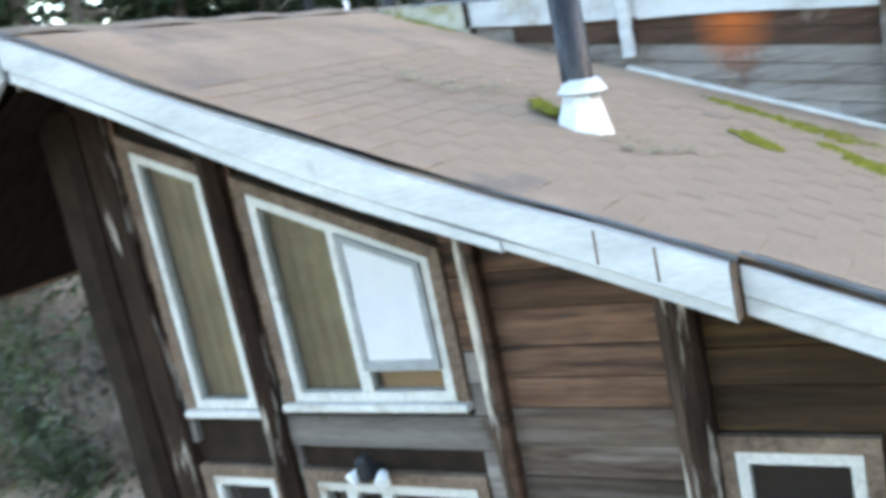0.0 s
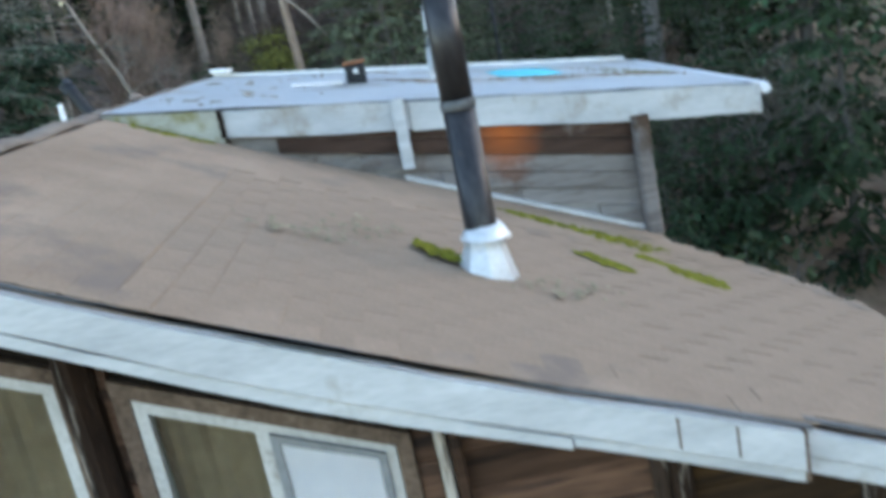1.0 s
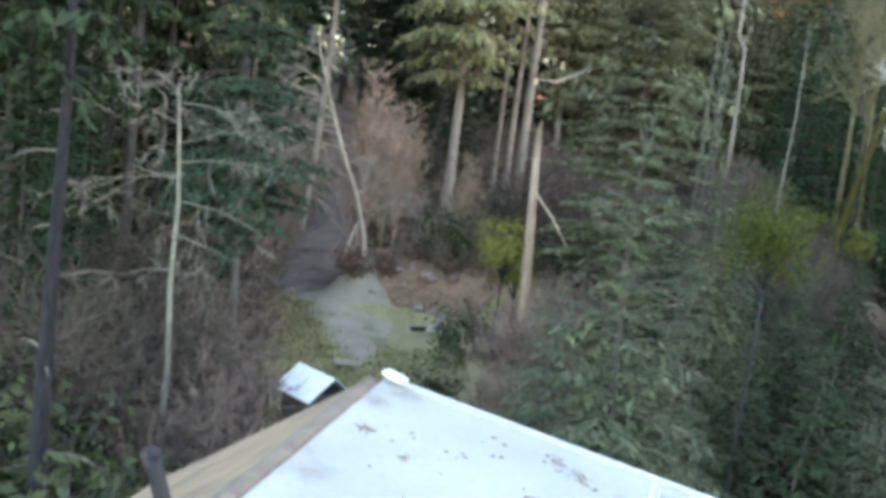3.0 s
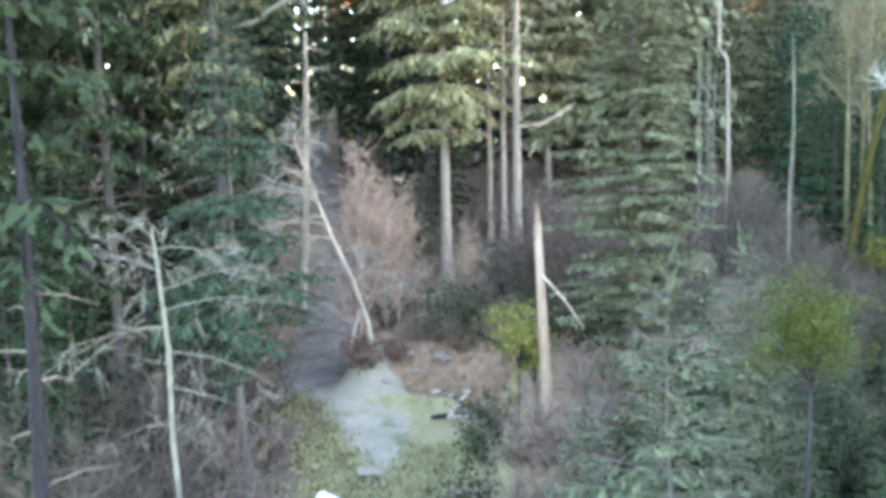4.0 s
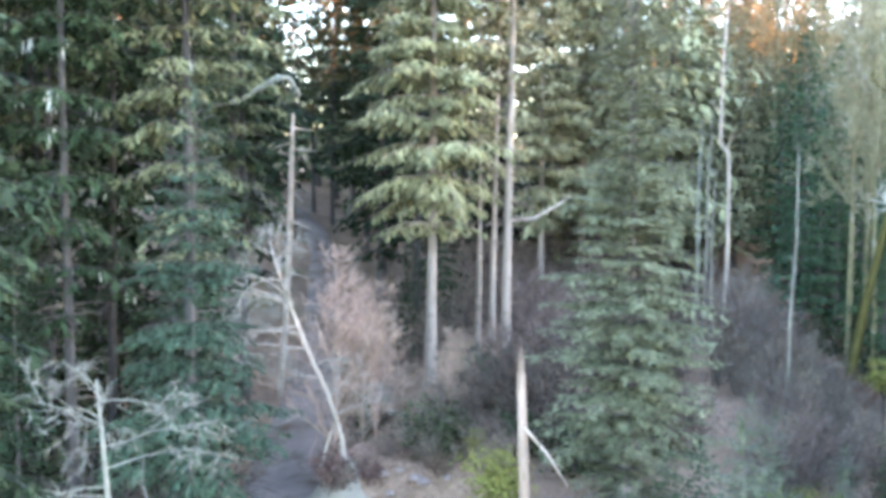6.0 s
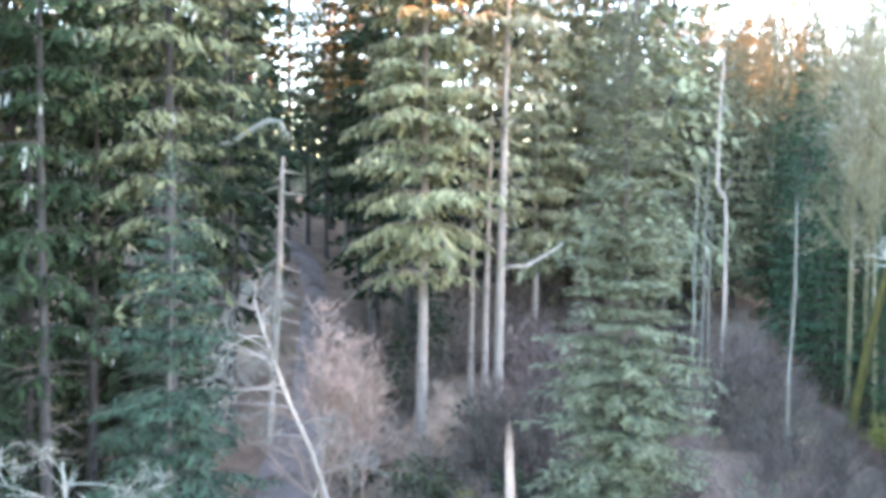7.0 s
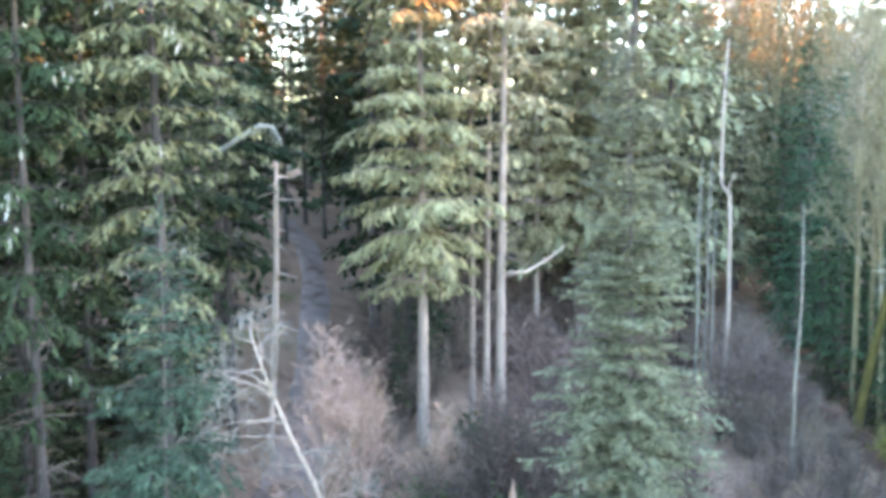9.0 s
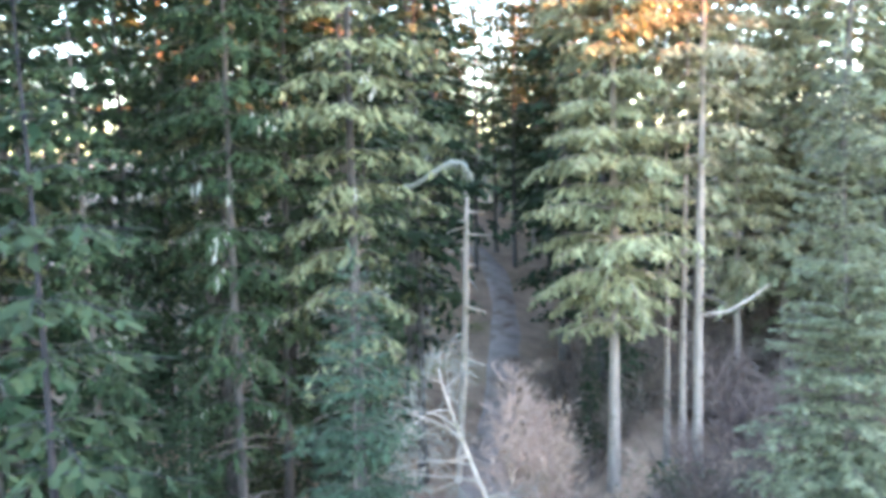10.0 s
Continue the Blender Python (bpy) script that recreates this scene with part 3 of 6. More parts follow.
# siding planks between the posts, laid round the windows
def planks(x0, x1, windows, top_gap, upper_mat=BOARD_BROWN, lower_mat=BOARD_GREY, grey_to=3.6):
    z = 1.35
    while z < roof_z(x0) - top_gap - 0.05:
        h = rng.choice((0.15, 0.165, 0.18, 0.2))
        runs = [(x0, x1)]
        for wx0, wx1, wz0, wt0, wt1 in windows:
            lowest = min(wt0, wt1)
            if z + h > wz0 - 0.06 and z < max(wt0, wt1) + 0.07:
                runs = [r for a, b in runs for r in ((a, min(b, wx0 - 0.075)), (max(a, wx1 + 0.075), b)) if r[1] - r[0] > 0.03]
        for a, b in runs:
            ta, tb = (min(z + h - 0.010, roof_z(x) - top_gap) for x in (a, b))
            if ta - z < 0.03:
                continue
            if tb - z < 0.02:
                b = RIDGE_X + (RIDGE_Z - top_gap - z - 0.02) / SLOPE
                tb = z + 0.02
                if b - a < 0.05:
                    continue
            t = 0.028 + rng.uniform(0, 0.008)
            bm = bmesh.new()
            out = [(a, WALL_Y + 0.04, z), (b, WALL_Y + 0.04, z), (b, WALL_Y + 0.04, tb), (a, WALL_Y + 0.04, ta)]
            prism(bm, out, (0, -t, 0))
            for v in bm.verts:
                if v.co.y < WALL_Y + 0.03 and v.co.z < z + 0.001:
                    v.co.y -= 0.008
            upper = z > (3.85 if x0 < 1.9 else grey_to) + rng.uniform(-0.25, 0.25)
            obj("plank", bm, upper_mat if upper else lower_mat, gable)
        z += h


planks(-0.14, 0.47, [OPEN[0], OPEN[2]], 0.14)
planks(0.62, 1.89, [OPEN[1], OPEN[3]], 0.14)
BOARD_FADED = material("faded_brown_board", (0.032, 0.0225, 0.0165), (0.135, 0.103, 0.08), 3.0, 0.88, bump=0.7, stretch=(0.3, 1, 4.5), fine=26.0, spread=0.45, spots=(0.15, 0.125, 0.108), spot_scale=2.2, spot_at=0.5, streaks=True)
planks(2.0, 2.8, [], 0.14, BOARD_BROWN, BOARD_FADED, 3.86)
# Dark plank colour holding the eave's shade; the ochre streaks are the wood's own.
BOARD_SHADE = material("shade_darkened_board", (0.007, 0.0045, 0.003), (0.036, 0.022, 0.012), 3.0, 0.85, bump=0.6, stretch=(0.3, 1, 4.5), fine=22.0, spread=0.35, spots=(0.072, 0.04, 0.016), spot_scale=1.7, spot_at=0.56, streaks=True)
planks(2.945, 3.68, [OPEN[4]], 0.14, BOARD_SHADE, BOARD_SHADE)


def post(x0, x1, y0, y1, z0, z1, mat, label, round_it=0.02, lean=0.0):
    bm = bmesh.new()
    n = 10
    rings = []
    for i in range(n + 1):
        z = z0 + (z1 - z0) * i / n
        j = [rng.uniform(-0.005, 0.005) for _ in range(2)]
        c = round_it
        pts = [(x0 + c, y0), (x1 - c, y0), (x1, y0 + c), (x1, y1), (x0, y1), (x0, y0 + c)]
        rings.append([bm.verts.new((x + j[0] + lean * (z - z0), y + j[1], z)) for x, y in pts])
    for p, q in zip(rings, rings[1:]):
        for k in range(6):
            bm.faces.new((p[k], p[(k + 1) % 6], q[(k + 1) % 6], q[k]))
    bm.faces.new(rings[0][::-1])
    bm.faces.new(rings[-1])
    return obj("post", bm, mat, cabin, label)


post(-0.64, -0.36, WALL_Y - 0.10, WALL_Y + 0.035, 0.1, roof_z(-0.5) - 0.14, DARK_IN, "nearly black corner post", 0.06)
post(-0.355, -0.15, WALL_Y - 0.04, WALL_Y + 0.035, 0.1, roof_z(-0.2) - 0.14, POST_DARK, "peeling corner post")
post(0.48, 0.615, WALL_Y - 0.09, WALL_Y + 0.035, 0.1, roof_z(0.6) - 0.13, POST_DARK, "dark post with peeling streaks", 0.05)
post(1.90, 1.95, WALL_Y - 0.05, WALL_Y + 0.035, 0.1, roof_z(1.9) - 0.13, POST_PEEL, "", 0.01)
post(1.955, 2.005, WALL_Y - 0.07, WALL_Y + 0.035, 0.1, roof_z(1.95) - 0.13, BOARD_BROWN, "brown upright trim", 0.01)
post(2.78, 2.845, WALL_Y - 0.06, WALL_Y + 0.035, 0.1, roof_z(2.7) - 0.13, POST_PEEL, "", 0.015)
post(2.85, 2.945, WALL_Y - 0.09, WALL_Y + 0.035, 0.1, roof_z(2.8) - 0.13, POST_DARK, "dark post with flaking pale paint", 0.03)
post(3.68, 3.84, WALL_Y - 0.08, WALL_Y + 0.035, 0.1, roof_z(3.8) - 0.13, POST_DARK, "dark weathered corner post", 0.03)


def window(op, mullions=(), trim=TRIM_BROWN):
    """A window with outer trim, white frame, mullions, panes and what hangs behind them."""
    x0, x1, z0, ta, tb = op
    top = lambda x: ta + (tb - ta) * (x - x0) / (x1 - x0)
    bm = bmesh.new()
    f, y0, y1 = 0.05, WALL_Y - 0.012, WALL_Y + 0.05
    outer = [(x0, z0), (x1, z0), (x1, top(x1)), (x0, top(x0))]
    inner = [(x0 + f, z0 + f), (x1 - f, z0 + f), (x1 - f, top(x1 - f) - f), (x0 + f, top(x0 + f) - f)]
    ring = [[bm.verts.new((x, y, z)) for x, z in pts] for pts, y in ((outer, y0), (inner, y0), (inner, y1), (outer, y1))]
    for k in range(4):
        for p, q in zip(ring, ring[1:] + ring[:1]):
            bm.faces.new((p[k], p[(k + 1) % 4], q[(k + 1) % 4], q[k]))
    bmesh.ops.recalc_face_normals(bm, faces=bm.faces[:])
    frame_ob = obj("window", bm, TRIM_WHITE, cabin, "white painted window with peeling sill")
    edges = [x0 + f]
    for mx in mullions:
        bm = bmesh.new()
        prism(bm, [(mx - 0.035, y0 + 0.004, z0 + f), (mx + 0.035, y0 + 0.004, z0 + f), (mx + 0.035, y0 + 0.004, top(mx + 0.035) - f), (mx - 0.035, y0 + 0.004, top(mx - 0.035) - f)], (0, 0.05, 0))
        put(part("mullion", bm, TRIM_WHITE), frame_ob)
        edges += [mx - 0.035, mx + 0.035]
    edges.append(x1 - f)
    for a, b in zip(edges[::2], edges[1::2]):
        bm = bmesh.new()
        prism(bm, [(a, WALL_Y + 0.02, z0 + f), (b, WALL_Y + 0.02, z0 + f), (b, WALL_Y + 0.02, top(b) - f), (a, WALL_Y + 0.02, top(a) - f)], (0, 0.004, 0))
        pane = put(part("pane", bm, GLASS), frame_ob)
        pane.visible_shadow = False
    bm = bmesh.new()
    box(bm, (x0 - 0.07, WALL_Y - 0.055, z0 - 0.045), (x1 + 0.07, WALL_Y + 0.02, z0 - 0.003), 0.006)
    put(part("sill", bm, TRIM_WHITE, None, "white sill"), frame_ob)
    for a, b in ((x0 - 0.07, x0 - 0.003), (x1 + 0.003, x1 + 0.07)):
        bm = bmesh.new()
        prism(bm, [(a, WALL_Y - 0.02, z0), (b, WALL_Y - 0.02, z0), (b, WALL_Y - 0.02, top(b) + 0.003), (a, WALL_Y - 0.02, top(a) + 0.003)], (0, 0.04, 0))
        put(part("casing", bm, trim), frame_ob)
    bm = bmesh.new()
    prism(bm, [(x0 - 0.07, WALL_Y - 0.024, top(x0 - 0.07) + 0.006), (x1 + 0.07, WALL_Y - 0.024, top(x1 + 0.07) + 0.006), (x1 + 0.07, WALL_Y - 0.024, top(x1 + 0.07) + 0.075), (x0 - 0.07, WALL_Y - 0.024, top(x0 - 0.07) + 0.075)], (0, 0.044, 0))
    put(part("head_trim", bm, trim), frame_ob)
    return frame_ob


def blind(op, x0, x1, mat=BLIND):
    bm = bmesh.new()
    ta = op[3] + (op[4] - op[3]) * (x0 - op[0]) / (op[1] - op[0])
    tb = op[3] + (op[4] - op[3]) * (x1 - op[0]) / (op[1] - op[0])
    n = 14
    cols = []
    for i in range(n + 1):
        x = x0 + (x1 - x0) * i / n
        y = WALL_Y + 0.085 + 0.006 * math.sin(i * 1.9)
        t = ta + (tb - ta) * i / n
        cols.append([bm.verts.new((x, y, z)) for z in (op[2] + 0.02, t - 0.02)] + [bm.verts.new((x, y + 0.004, z)) for z in (t - 0.02, op[2] + 0.02)])
    for p, q in zip(cols, cols[1:]):
        for k in range(4):
            bm.faces.new((p[k], q[k], q[(k + 1) % 4], p[(k + 1) % 4]))
    ob = part("window_blind", bm, mat)
    return tagged(ob, "plain tan blind hanging behind the window", "blind")


window(OPEN[0])
window(OPEN[1], (1.215,))
window(OPEN[2])
window(OPEN[3], (0.95, 1.18))
window(OPEN[4], trim=TRIM_BROWN)
blind(OPEN[0], 0.0, 0.43)
blind(OPEN[1], 0.75, 1.18)
# white sheet hung behind the right half of the window
bm = bmesh.new()
cols = []
for i in range(13):
    x = 1.272 + 0.385 * i / 12
    col = []
    for j in range(15):
        z = 4.05 + (0.655 - 0.43 * 0.37 * i / 12) * j / 14
        col.append(bm.verts.new((x + 0.006 * math.sin(j * 0.9), WALL_Y - 0.026 + 0.006 * noise.noise((x * 9, z * 7, 3.0)), z + 0.012 * noise.noise((x * 6, 1.0, j * 0.3)))))
    cols.append(col)
for p, q in zip(cols, cols[1:]):
    for j in range(14):
        bm.faces.new((p[j], q[j], q[j + 1], p[j + 1]))
bmesh.ops.solidify(bm, geom=bm.faces[:], thickness=0.004)
sheet = tagged(part("plastic_sheet", bm, SHEET, smooth=False), "white plastic sheet fixed over half a window", "sheet")
bm = bmesh.new()
for lo, hi in (((1.238, WALL_Y - 0.034, 4.03), (1.276, WALL_Y - 0.013, 4.70)), ((1.652, WALL_Y - 0.034, 4.03), (1.688, WALL_Y - 0.013, 4.52)), ((1.238, WALL_Y - 0.035, 4.0), (1.688, WALL_Y - 0.013, 4.055))):
    box(bm, lo, hi, 0.003)
put(part("sheet_border", bm, SHEET_EDGE, None, "grey taped edge"), sheet).matrix_parent_inverse = Matrix()

bm = bmesh.new()
prism(bm, [(1.24, WALL_Y - 0.036, 4.685), (1.688, WALL_Y - 0.036, 4.505), (1.688, WALL_Y - 0.036, 4.535), (1.24, WALL_Y - 0.036, 4.722)], (0, 0.022, 0))
put(part("sheet_border", bm, SHEET_EDGE), sheet).matrix_parent_inverse = Matrix()
# bare board behind the glass under the sheet
bm = bmesh.new()
box(bm, (1.25, WALL_Y + 0.09, 3.85), (1.69, WALL_Y + 0.11, 4.12), 0.004)
tagged(part("window_board", bm, BOARD_TAN), "orange-brown bare board standing behind the window pane", "board")

# twin flood lamp on the ledge between the windows
lamp = thing("flood_lamp", (1.19, WALL_Y - 0.06, 3.47), "white twin flood lamp with black mount on the siding", "lamp")
bm = bmesh.new()
lathe(bm, [(0.045, -0.02), (0.05, 0.0), (0.04, 0.03)], 14, Matrix.Rotation(radians(90), 4, "X"))
box(bm, (-0.045, -0.125, -0.02), (0.035, -0.03, 0.12), 0.02)
part("mount", bm, BLACK, lamp, "black mount")
for s in (-1, 1):
    bm = bmesh.new()
    lathe(bm, [(0.018, -0.045), (0.03, -0.027), (0.042, 0.027), (0.038, 0.032)], 16, pose(s * 0.085, -0.075, -0.005, 118, 0, s * 25))
    part("lamp_head", bm, WHITE, lamp)
# open sash on the side wall
sash = thing("open_window_sash", (3.87, 4.22, 3.66), "small white window sash standing open at the corner", "window")
bm = bmesh.new()
for lo, hi in (((0, -0.02, -0.18), (0.04, 0.02, 0.18)), ((0.24, -0.02, -0.18), (0.28, 0.02, 0.18)), ((0.041, -0.02, -0.18), (0.239, 0.02, -0.14)), ((0.041, -0.02, 0.14), (0.239, 0.02, 0.18))):
    box(bm, lo, hi, 0.004)
part("sash_frame", bm, TRIM_WHITE, sash)
bm = bmesh.new()
box(bm, (0.041, -0.004, -0.139), (0.239, 0.004, 0.139))
part("pane", bm, GLASS, sash).visible_shadow = False
sash.matrix_world = pose(3.865, 4.17, 3.74, 8, 33, -15)
# Near-black panel added where only the shade under the eave lies.
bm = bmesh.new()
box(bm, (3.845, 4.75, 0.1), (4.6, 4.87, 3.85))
obj("eave_shade_panel", bm, DARK_IN, cabin, "near-black panel standing in for the shade under the low eave")

# ---- shed dormer ----
DY0, DY1, DX1 = 7.0, 10.62, 4.5
bm = bmesh.new()
nx, ny = 30, 24
grid = {}
for i in range(nx + 1):
    for j in range(ny + 1):
        x = DX1 * i / nx
        y = DY0 - 0.02 + (DY1 + 0.34 * (1 - i / nx) - DY0 + 0.04) * j / ny
        grid[i, j] = bm.verts.new((x, y, dorm_z(x) + 0.006 * noise.noise((x * 1.4, y * 1.4, 2.0)) + (0.006 if i % 6 == 0 else 0)))
for i in range(nx):
    for j in range(ny):
        bm.faces.new((grid[i, j], grid[i + 1, j], grid[i + 1, j + 1], grid[i, j + 1]))
bmesh.ops.solidify(bm, geom=bm.faces[:], thickness=0.02)
obj("dormer_roof", bm, METAL_ROOF, cabin, "pale grey rolled roofing, stained and littered")
bm = bmesh.new()
prism(bm, [(0.05, DY0 + 0.05, dorm_z(0.05) - 0.03), (DX1 - 0.04, DY0 + 0.05, dorm_z(DX1) - 0.03), (DX1 - 0.04, DY0 + 0.05, dorm_z(DX1) - 0.17), (0.75, DY0 + 0.05, dorm_z(0.75) - 0.17)], (0, 3.5, 0))
obj("dormer_deck", bm, DARK_IN, cabin)
for x0, x1, drop, high in ((-0.02, 0.775, 0.012, 0.0), (0.785, 2.06, 0.012, 0.20), (2.065, DX1, 0.012, 0.215)):
    if high:
        sloped_board(x0, x1, DY0 - 0.0, DY0 + 0.045, drop, high, FASCIA, "dormer_fascia", dorm_z, label="grey-white painted fascia board")
    else:
        bm = bmesh.new()
        prism(bm, [(x0, DY0, dorm_z(x0) - 0.015), (x1, DY0, dorm_z(x1) - 0.015), (x1, DY0, roof_z(x1) - 0.01), (x0, DY0, roof_z(x0) - 0.01)], (0, 0.04, 0))
        obj("dormer_fascia", bm, FASCIA_MOSS, cabin, "mossy upper fascia end")
bm = bmesh.new()
box(bm, (DX1 - 0.0, DY0, dorm_z(DX1) - 0.225), (DX1 + 0.035, DY1, dorm_z(DX1) - 0.012), 0.004)
obj("dormer_fascia", bm, FASCIA, cabin)
# white metal edge along the far side and gutter end
bm = bmesh.new()
prism(bm, [(0.0, DY1 + 0.37, dorm_z(0) + 0.035), (DX1, DY1 + 0.03, dorm_z(DX1) + 0.035), (DX1, DY1 + 0.03, dorm_z(DX1) - 0.1), (0.0, DY1 + 0.37, dorm_z(0) - 0.1)], (0, 0.05, 0))
obj("edge_flashing", bm, GALV, cabin, "white metal edge flashing")
bm = bmesh.new()
lathe(bm, [(0.035, 0), (0.045, 0.04), (0.045, 3.5), (0.035, 3.52)], 12, pose(DX1 + 0.085, DY0 + 0.02, dorm_z(DX1) - 0.06, -90, 0, 0))
obj("gutter", bm, WHITE, cabin, "white gutter")
# cheek wall boards: short weathered planks in the triangle between the roofs
BOARD_SILVER = material("silvered_board", (0.104, 0.088, 0.076), (0.296, 0.272, 0.252), 4.0, 0.9, bump=0.7, stretch=(0.25, 1, 3.5), fine=40.0, spread=0.22, spots=(0.104, 0.068, 0.048), spot_scale=1.6, spot_at=0.52, blot=((2.70, 7.03, 5.34), (0.19, 1.0, 0.26), (0.36, 0.10, 0.028)))
BOARD_RUST = material("rusty_brown_board", (0.022, 0.0135, 0.0098), (0.098, 0.060, 0.044), 4.0, 0.9, bump=0.8, stretch=(0.25, 1, 3.5), fine=40.0, spread=0.2, spots=(0.208, 0.184, 0.168), spot_scale=1.6, spot_at=0.6, blot=((2.70, 7.03, 5.34), (0.19, 1.0, 0.26), (0.36, 0.10, 0.028)))
bm = bmesh.new()
prism(bm, [(0.8, DY0 + 0.07, roof_z(0.8) - 0.02), (3.66, DY0 + 0.07, roof_z(3.66) - 0.02), (3.66, DY0 + 0.07, dorm_z(3.66) - 0.05), (0.8, DY0 + 0.07, dorm_z(0.8) - 0.05)], (0, 0.1, 0))
cheek = obj("cheek_wall", bm, BOARD_SILVER, cabin, "weathered triangular dormer side wall of bare boards")
k = 0
z = 4.36
while z < 5.62:
    h = 0.125
    # each board stops at the roof below and runs out under the fascia
    tilt = lambda x: z - 0.20 * (x - 3.6)
    xs = (RIDGE_Z + SLOPE * RIDGE_X - z - 0.20 * 3.6 - 0.015) / (SLOPE - 0.20)
    xs = max(0.9, min(3.5, xs))
    x1 = 3.6
    xt = (6.0 - 0.05 - h - z - 0.20 * 3.6) / (0.149 - 0.20)
    lo = max(xs, xt + 0.02)
    if x1 - lo > 0.12:
        t = 0.025 + 0.012 * (k % 2)
        bm = bmesh.new()
        outline = [(lo, DY0 + 0.069, max(tilt(lo), roof_z(lo))), (x1, DY0 + 0.069, tilt(x1)), (x1, DY0 + 0.069, min(tilt(x1) + h - 0.006, dorm_z(x1) - 0.06)), (lo, DY0 + 0.069, min(tilt(lo) + h - 0.006, dorm_z(lo) - 0.06))]
        prism(bm, outline, (0, -t, 0))
        obj("cheek_board", bm, BOARD_RUST if k >= 5 else BOARD_SILVER, cheek)
    z += h
    k += 1
# metal step flashing along the cheek's foot, posts and bracket in front
bm = bmesh.new()
prism(bm, [(1.95, DY0 - 0.02, roof_z(1.95) + 0.026), (3.62, DY0 - 0.02, roof_z(3.62) + 0.03), (3.62, DY0 - 0.02, roof_z(3.62) + 0.002), (1.95, DY0 - 0.02, roof_z(1.95) + 0.002)], (0, 0.09, 0))
obj("step_flashing", bm, GALV, cabin, "pale metal flashing strip")
post(3.585, 3.70, DY0 - 0.10, DY0 - 0.003, roof_z(3.64) - 0.01, dorm_z(3.64) - 0.19, BOARD_GREY, "mossy weathered dormer corner post", 0.02)
post(1.95, 2.035, DY0 - 0.06, DY0 - 0.004, 5.22, dorm_z(2.0) + 0.01, FASCIA, "weathered bracket board on the fascia", 0.008)
# nail-stained butt joints in the barge board
for x in (2.775, 2.982):
    bm = bmesh.new()
    box(bm, (x - 0.004, RAKE_Y - 0.049, edge_z(x) - 0.165), (x + 0.004, RAKE_Y - 0.0455, edge_z(x) - 0.04), 0.0015)
    obj("joint_strip", bm, TRIM_BROWN, cabin, "rusty joint in the barge board")
post(0.765, 0.80, DY0 - 0.03, DY0 - 0.003, dorm_z(0.78) - 0.205, dorm_z(0.78) - 0.01, DARK_IN, "", 0.004)
bm = bmesh.new()
box(bm, (3.6, DY0 + 0.18, 3.7), (3.7, DY1 - 0.1, dorm_z(3.65) - 0.17))
obj("dormer_front_wall", bm, BOARD_GREY, cabin)

# ---- things on the roof ----
pipe = thing("chimney_pipe", (2.30, 5.0, roof_z(2.30)), "tall dark steel stovepipe with galvanised roof flashing", "chimney")


def turned(name, rings, mat, label="", sides=24):
    bm = bmesh.new()
    lathe(bm, [(r, z - pipe.location.z) for r, z in rings], sides)
    return part(name, bm, mat, pipe, label, True)


turned("lower_pipe", [(0.078, 4.95), (0.08, 5.0), (0.08, 5.79)], PIPE)
turned("joint_band", [(0.084, 5.775), (0.086, 5.785), (0.086, 5.81), (0.084, 5.82)], DRIP, "grey joint band")
turned("upper_pipe", [(0.0785, 5.822), (0.0785, 6.36)], PIPE)
turned("cap_collar", [(0.084, 6.33), (0.096, 6.335), (0.096, 6.36), (0.084, 6.365)], PIPE)
turned("cap_screen", [(0.078, 6.366), (0.078, 6.43), (0.088, 6.435), (0.088, 6.452)], CAP_BLACK, "black cap screen")
turned("rain_cap", [(0.098, 6.453), (0.102, 6.468), (0.085, 6.488), (0.05, 6.503), (0.012, 6.508)], GALV, "pale domed rain cap")
bm = bmesh.new()
lathe(bm, [(0.15, 0.0), (0.145, 0.012), (0.105, 0.14), (0.092, 0.2)], 8, Matrix.Translation((0, 0, -0.045)))
for v in bm.verts:
    v.co.z += -SLOPE * v.co.x * (1 - min(1.0, max(0.0, (v.co.z + 0.05) / 0.2)))
part("flashing_cone", bm, GALV, pipe, "faceted pale metal flashing cone")
bm = bmesh.new()
lathe(bm, [(0.085, 0.215), (0.125, 0.155), (0.128, 0.145), (0.118, 0.142), (0.083, 0.205)], 22, Matrix.Rotation(radians(5), 4, "Y"))
part("storm_collar", bm, GALV, pipe, "pale storm collar", True)

# box vent with rusty top, conduit, dish, tarp, pipes on the ridge
vent = thing("roof_vent", (1.66, 9.02, dorm_z(1.66)), "black box roof vent with rusty lid", "vent")
bm = bmesh.new()
box(bm, (-0.085, -0.14, -0.02), (0.085, 0.14, 0.17), 0.008)
part("vent_body", bm, BLACK, vent)
bm = bmesh.new()
box(bm, (-0.10, -0.16, 0.171), (0.10, 0.17, 0.195), 0.006)
part("vent_lid", bm, RUST, vent, "rusty lid")
bm = bmesh.new()
lathe(bm, [(0.022, 0.0), (0.022, 0.012)], 12, pose(0.01, -0.141, 0.11, 90, 0, 0))
part("vent_badge", bm, WHITE, vent, "white round plate")
for x in (-0.06, 0.06):
    bm = bmesh.new()
    box(bm, (x - 0.012, -0.165, -0.01), (x + 0.012, -0.141, 0.09), 0.004)
    part("vent_foot", bm, BLACK, vent)
bm = bmesh.new()
box(bm, (0, -0.022, 0.0), (0.47, 0.022, 0.03), 0.006)
bar = part("white_conduit", bm, WHITE)
bar.matrix_world = pose(1.11, 8.66, dorm_z(1.11) + 0.008, 0, 8.5, 27)
tagged(bar, "white plastic conduit lying on the pale roof", "conduit")

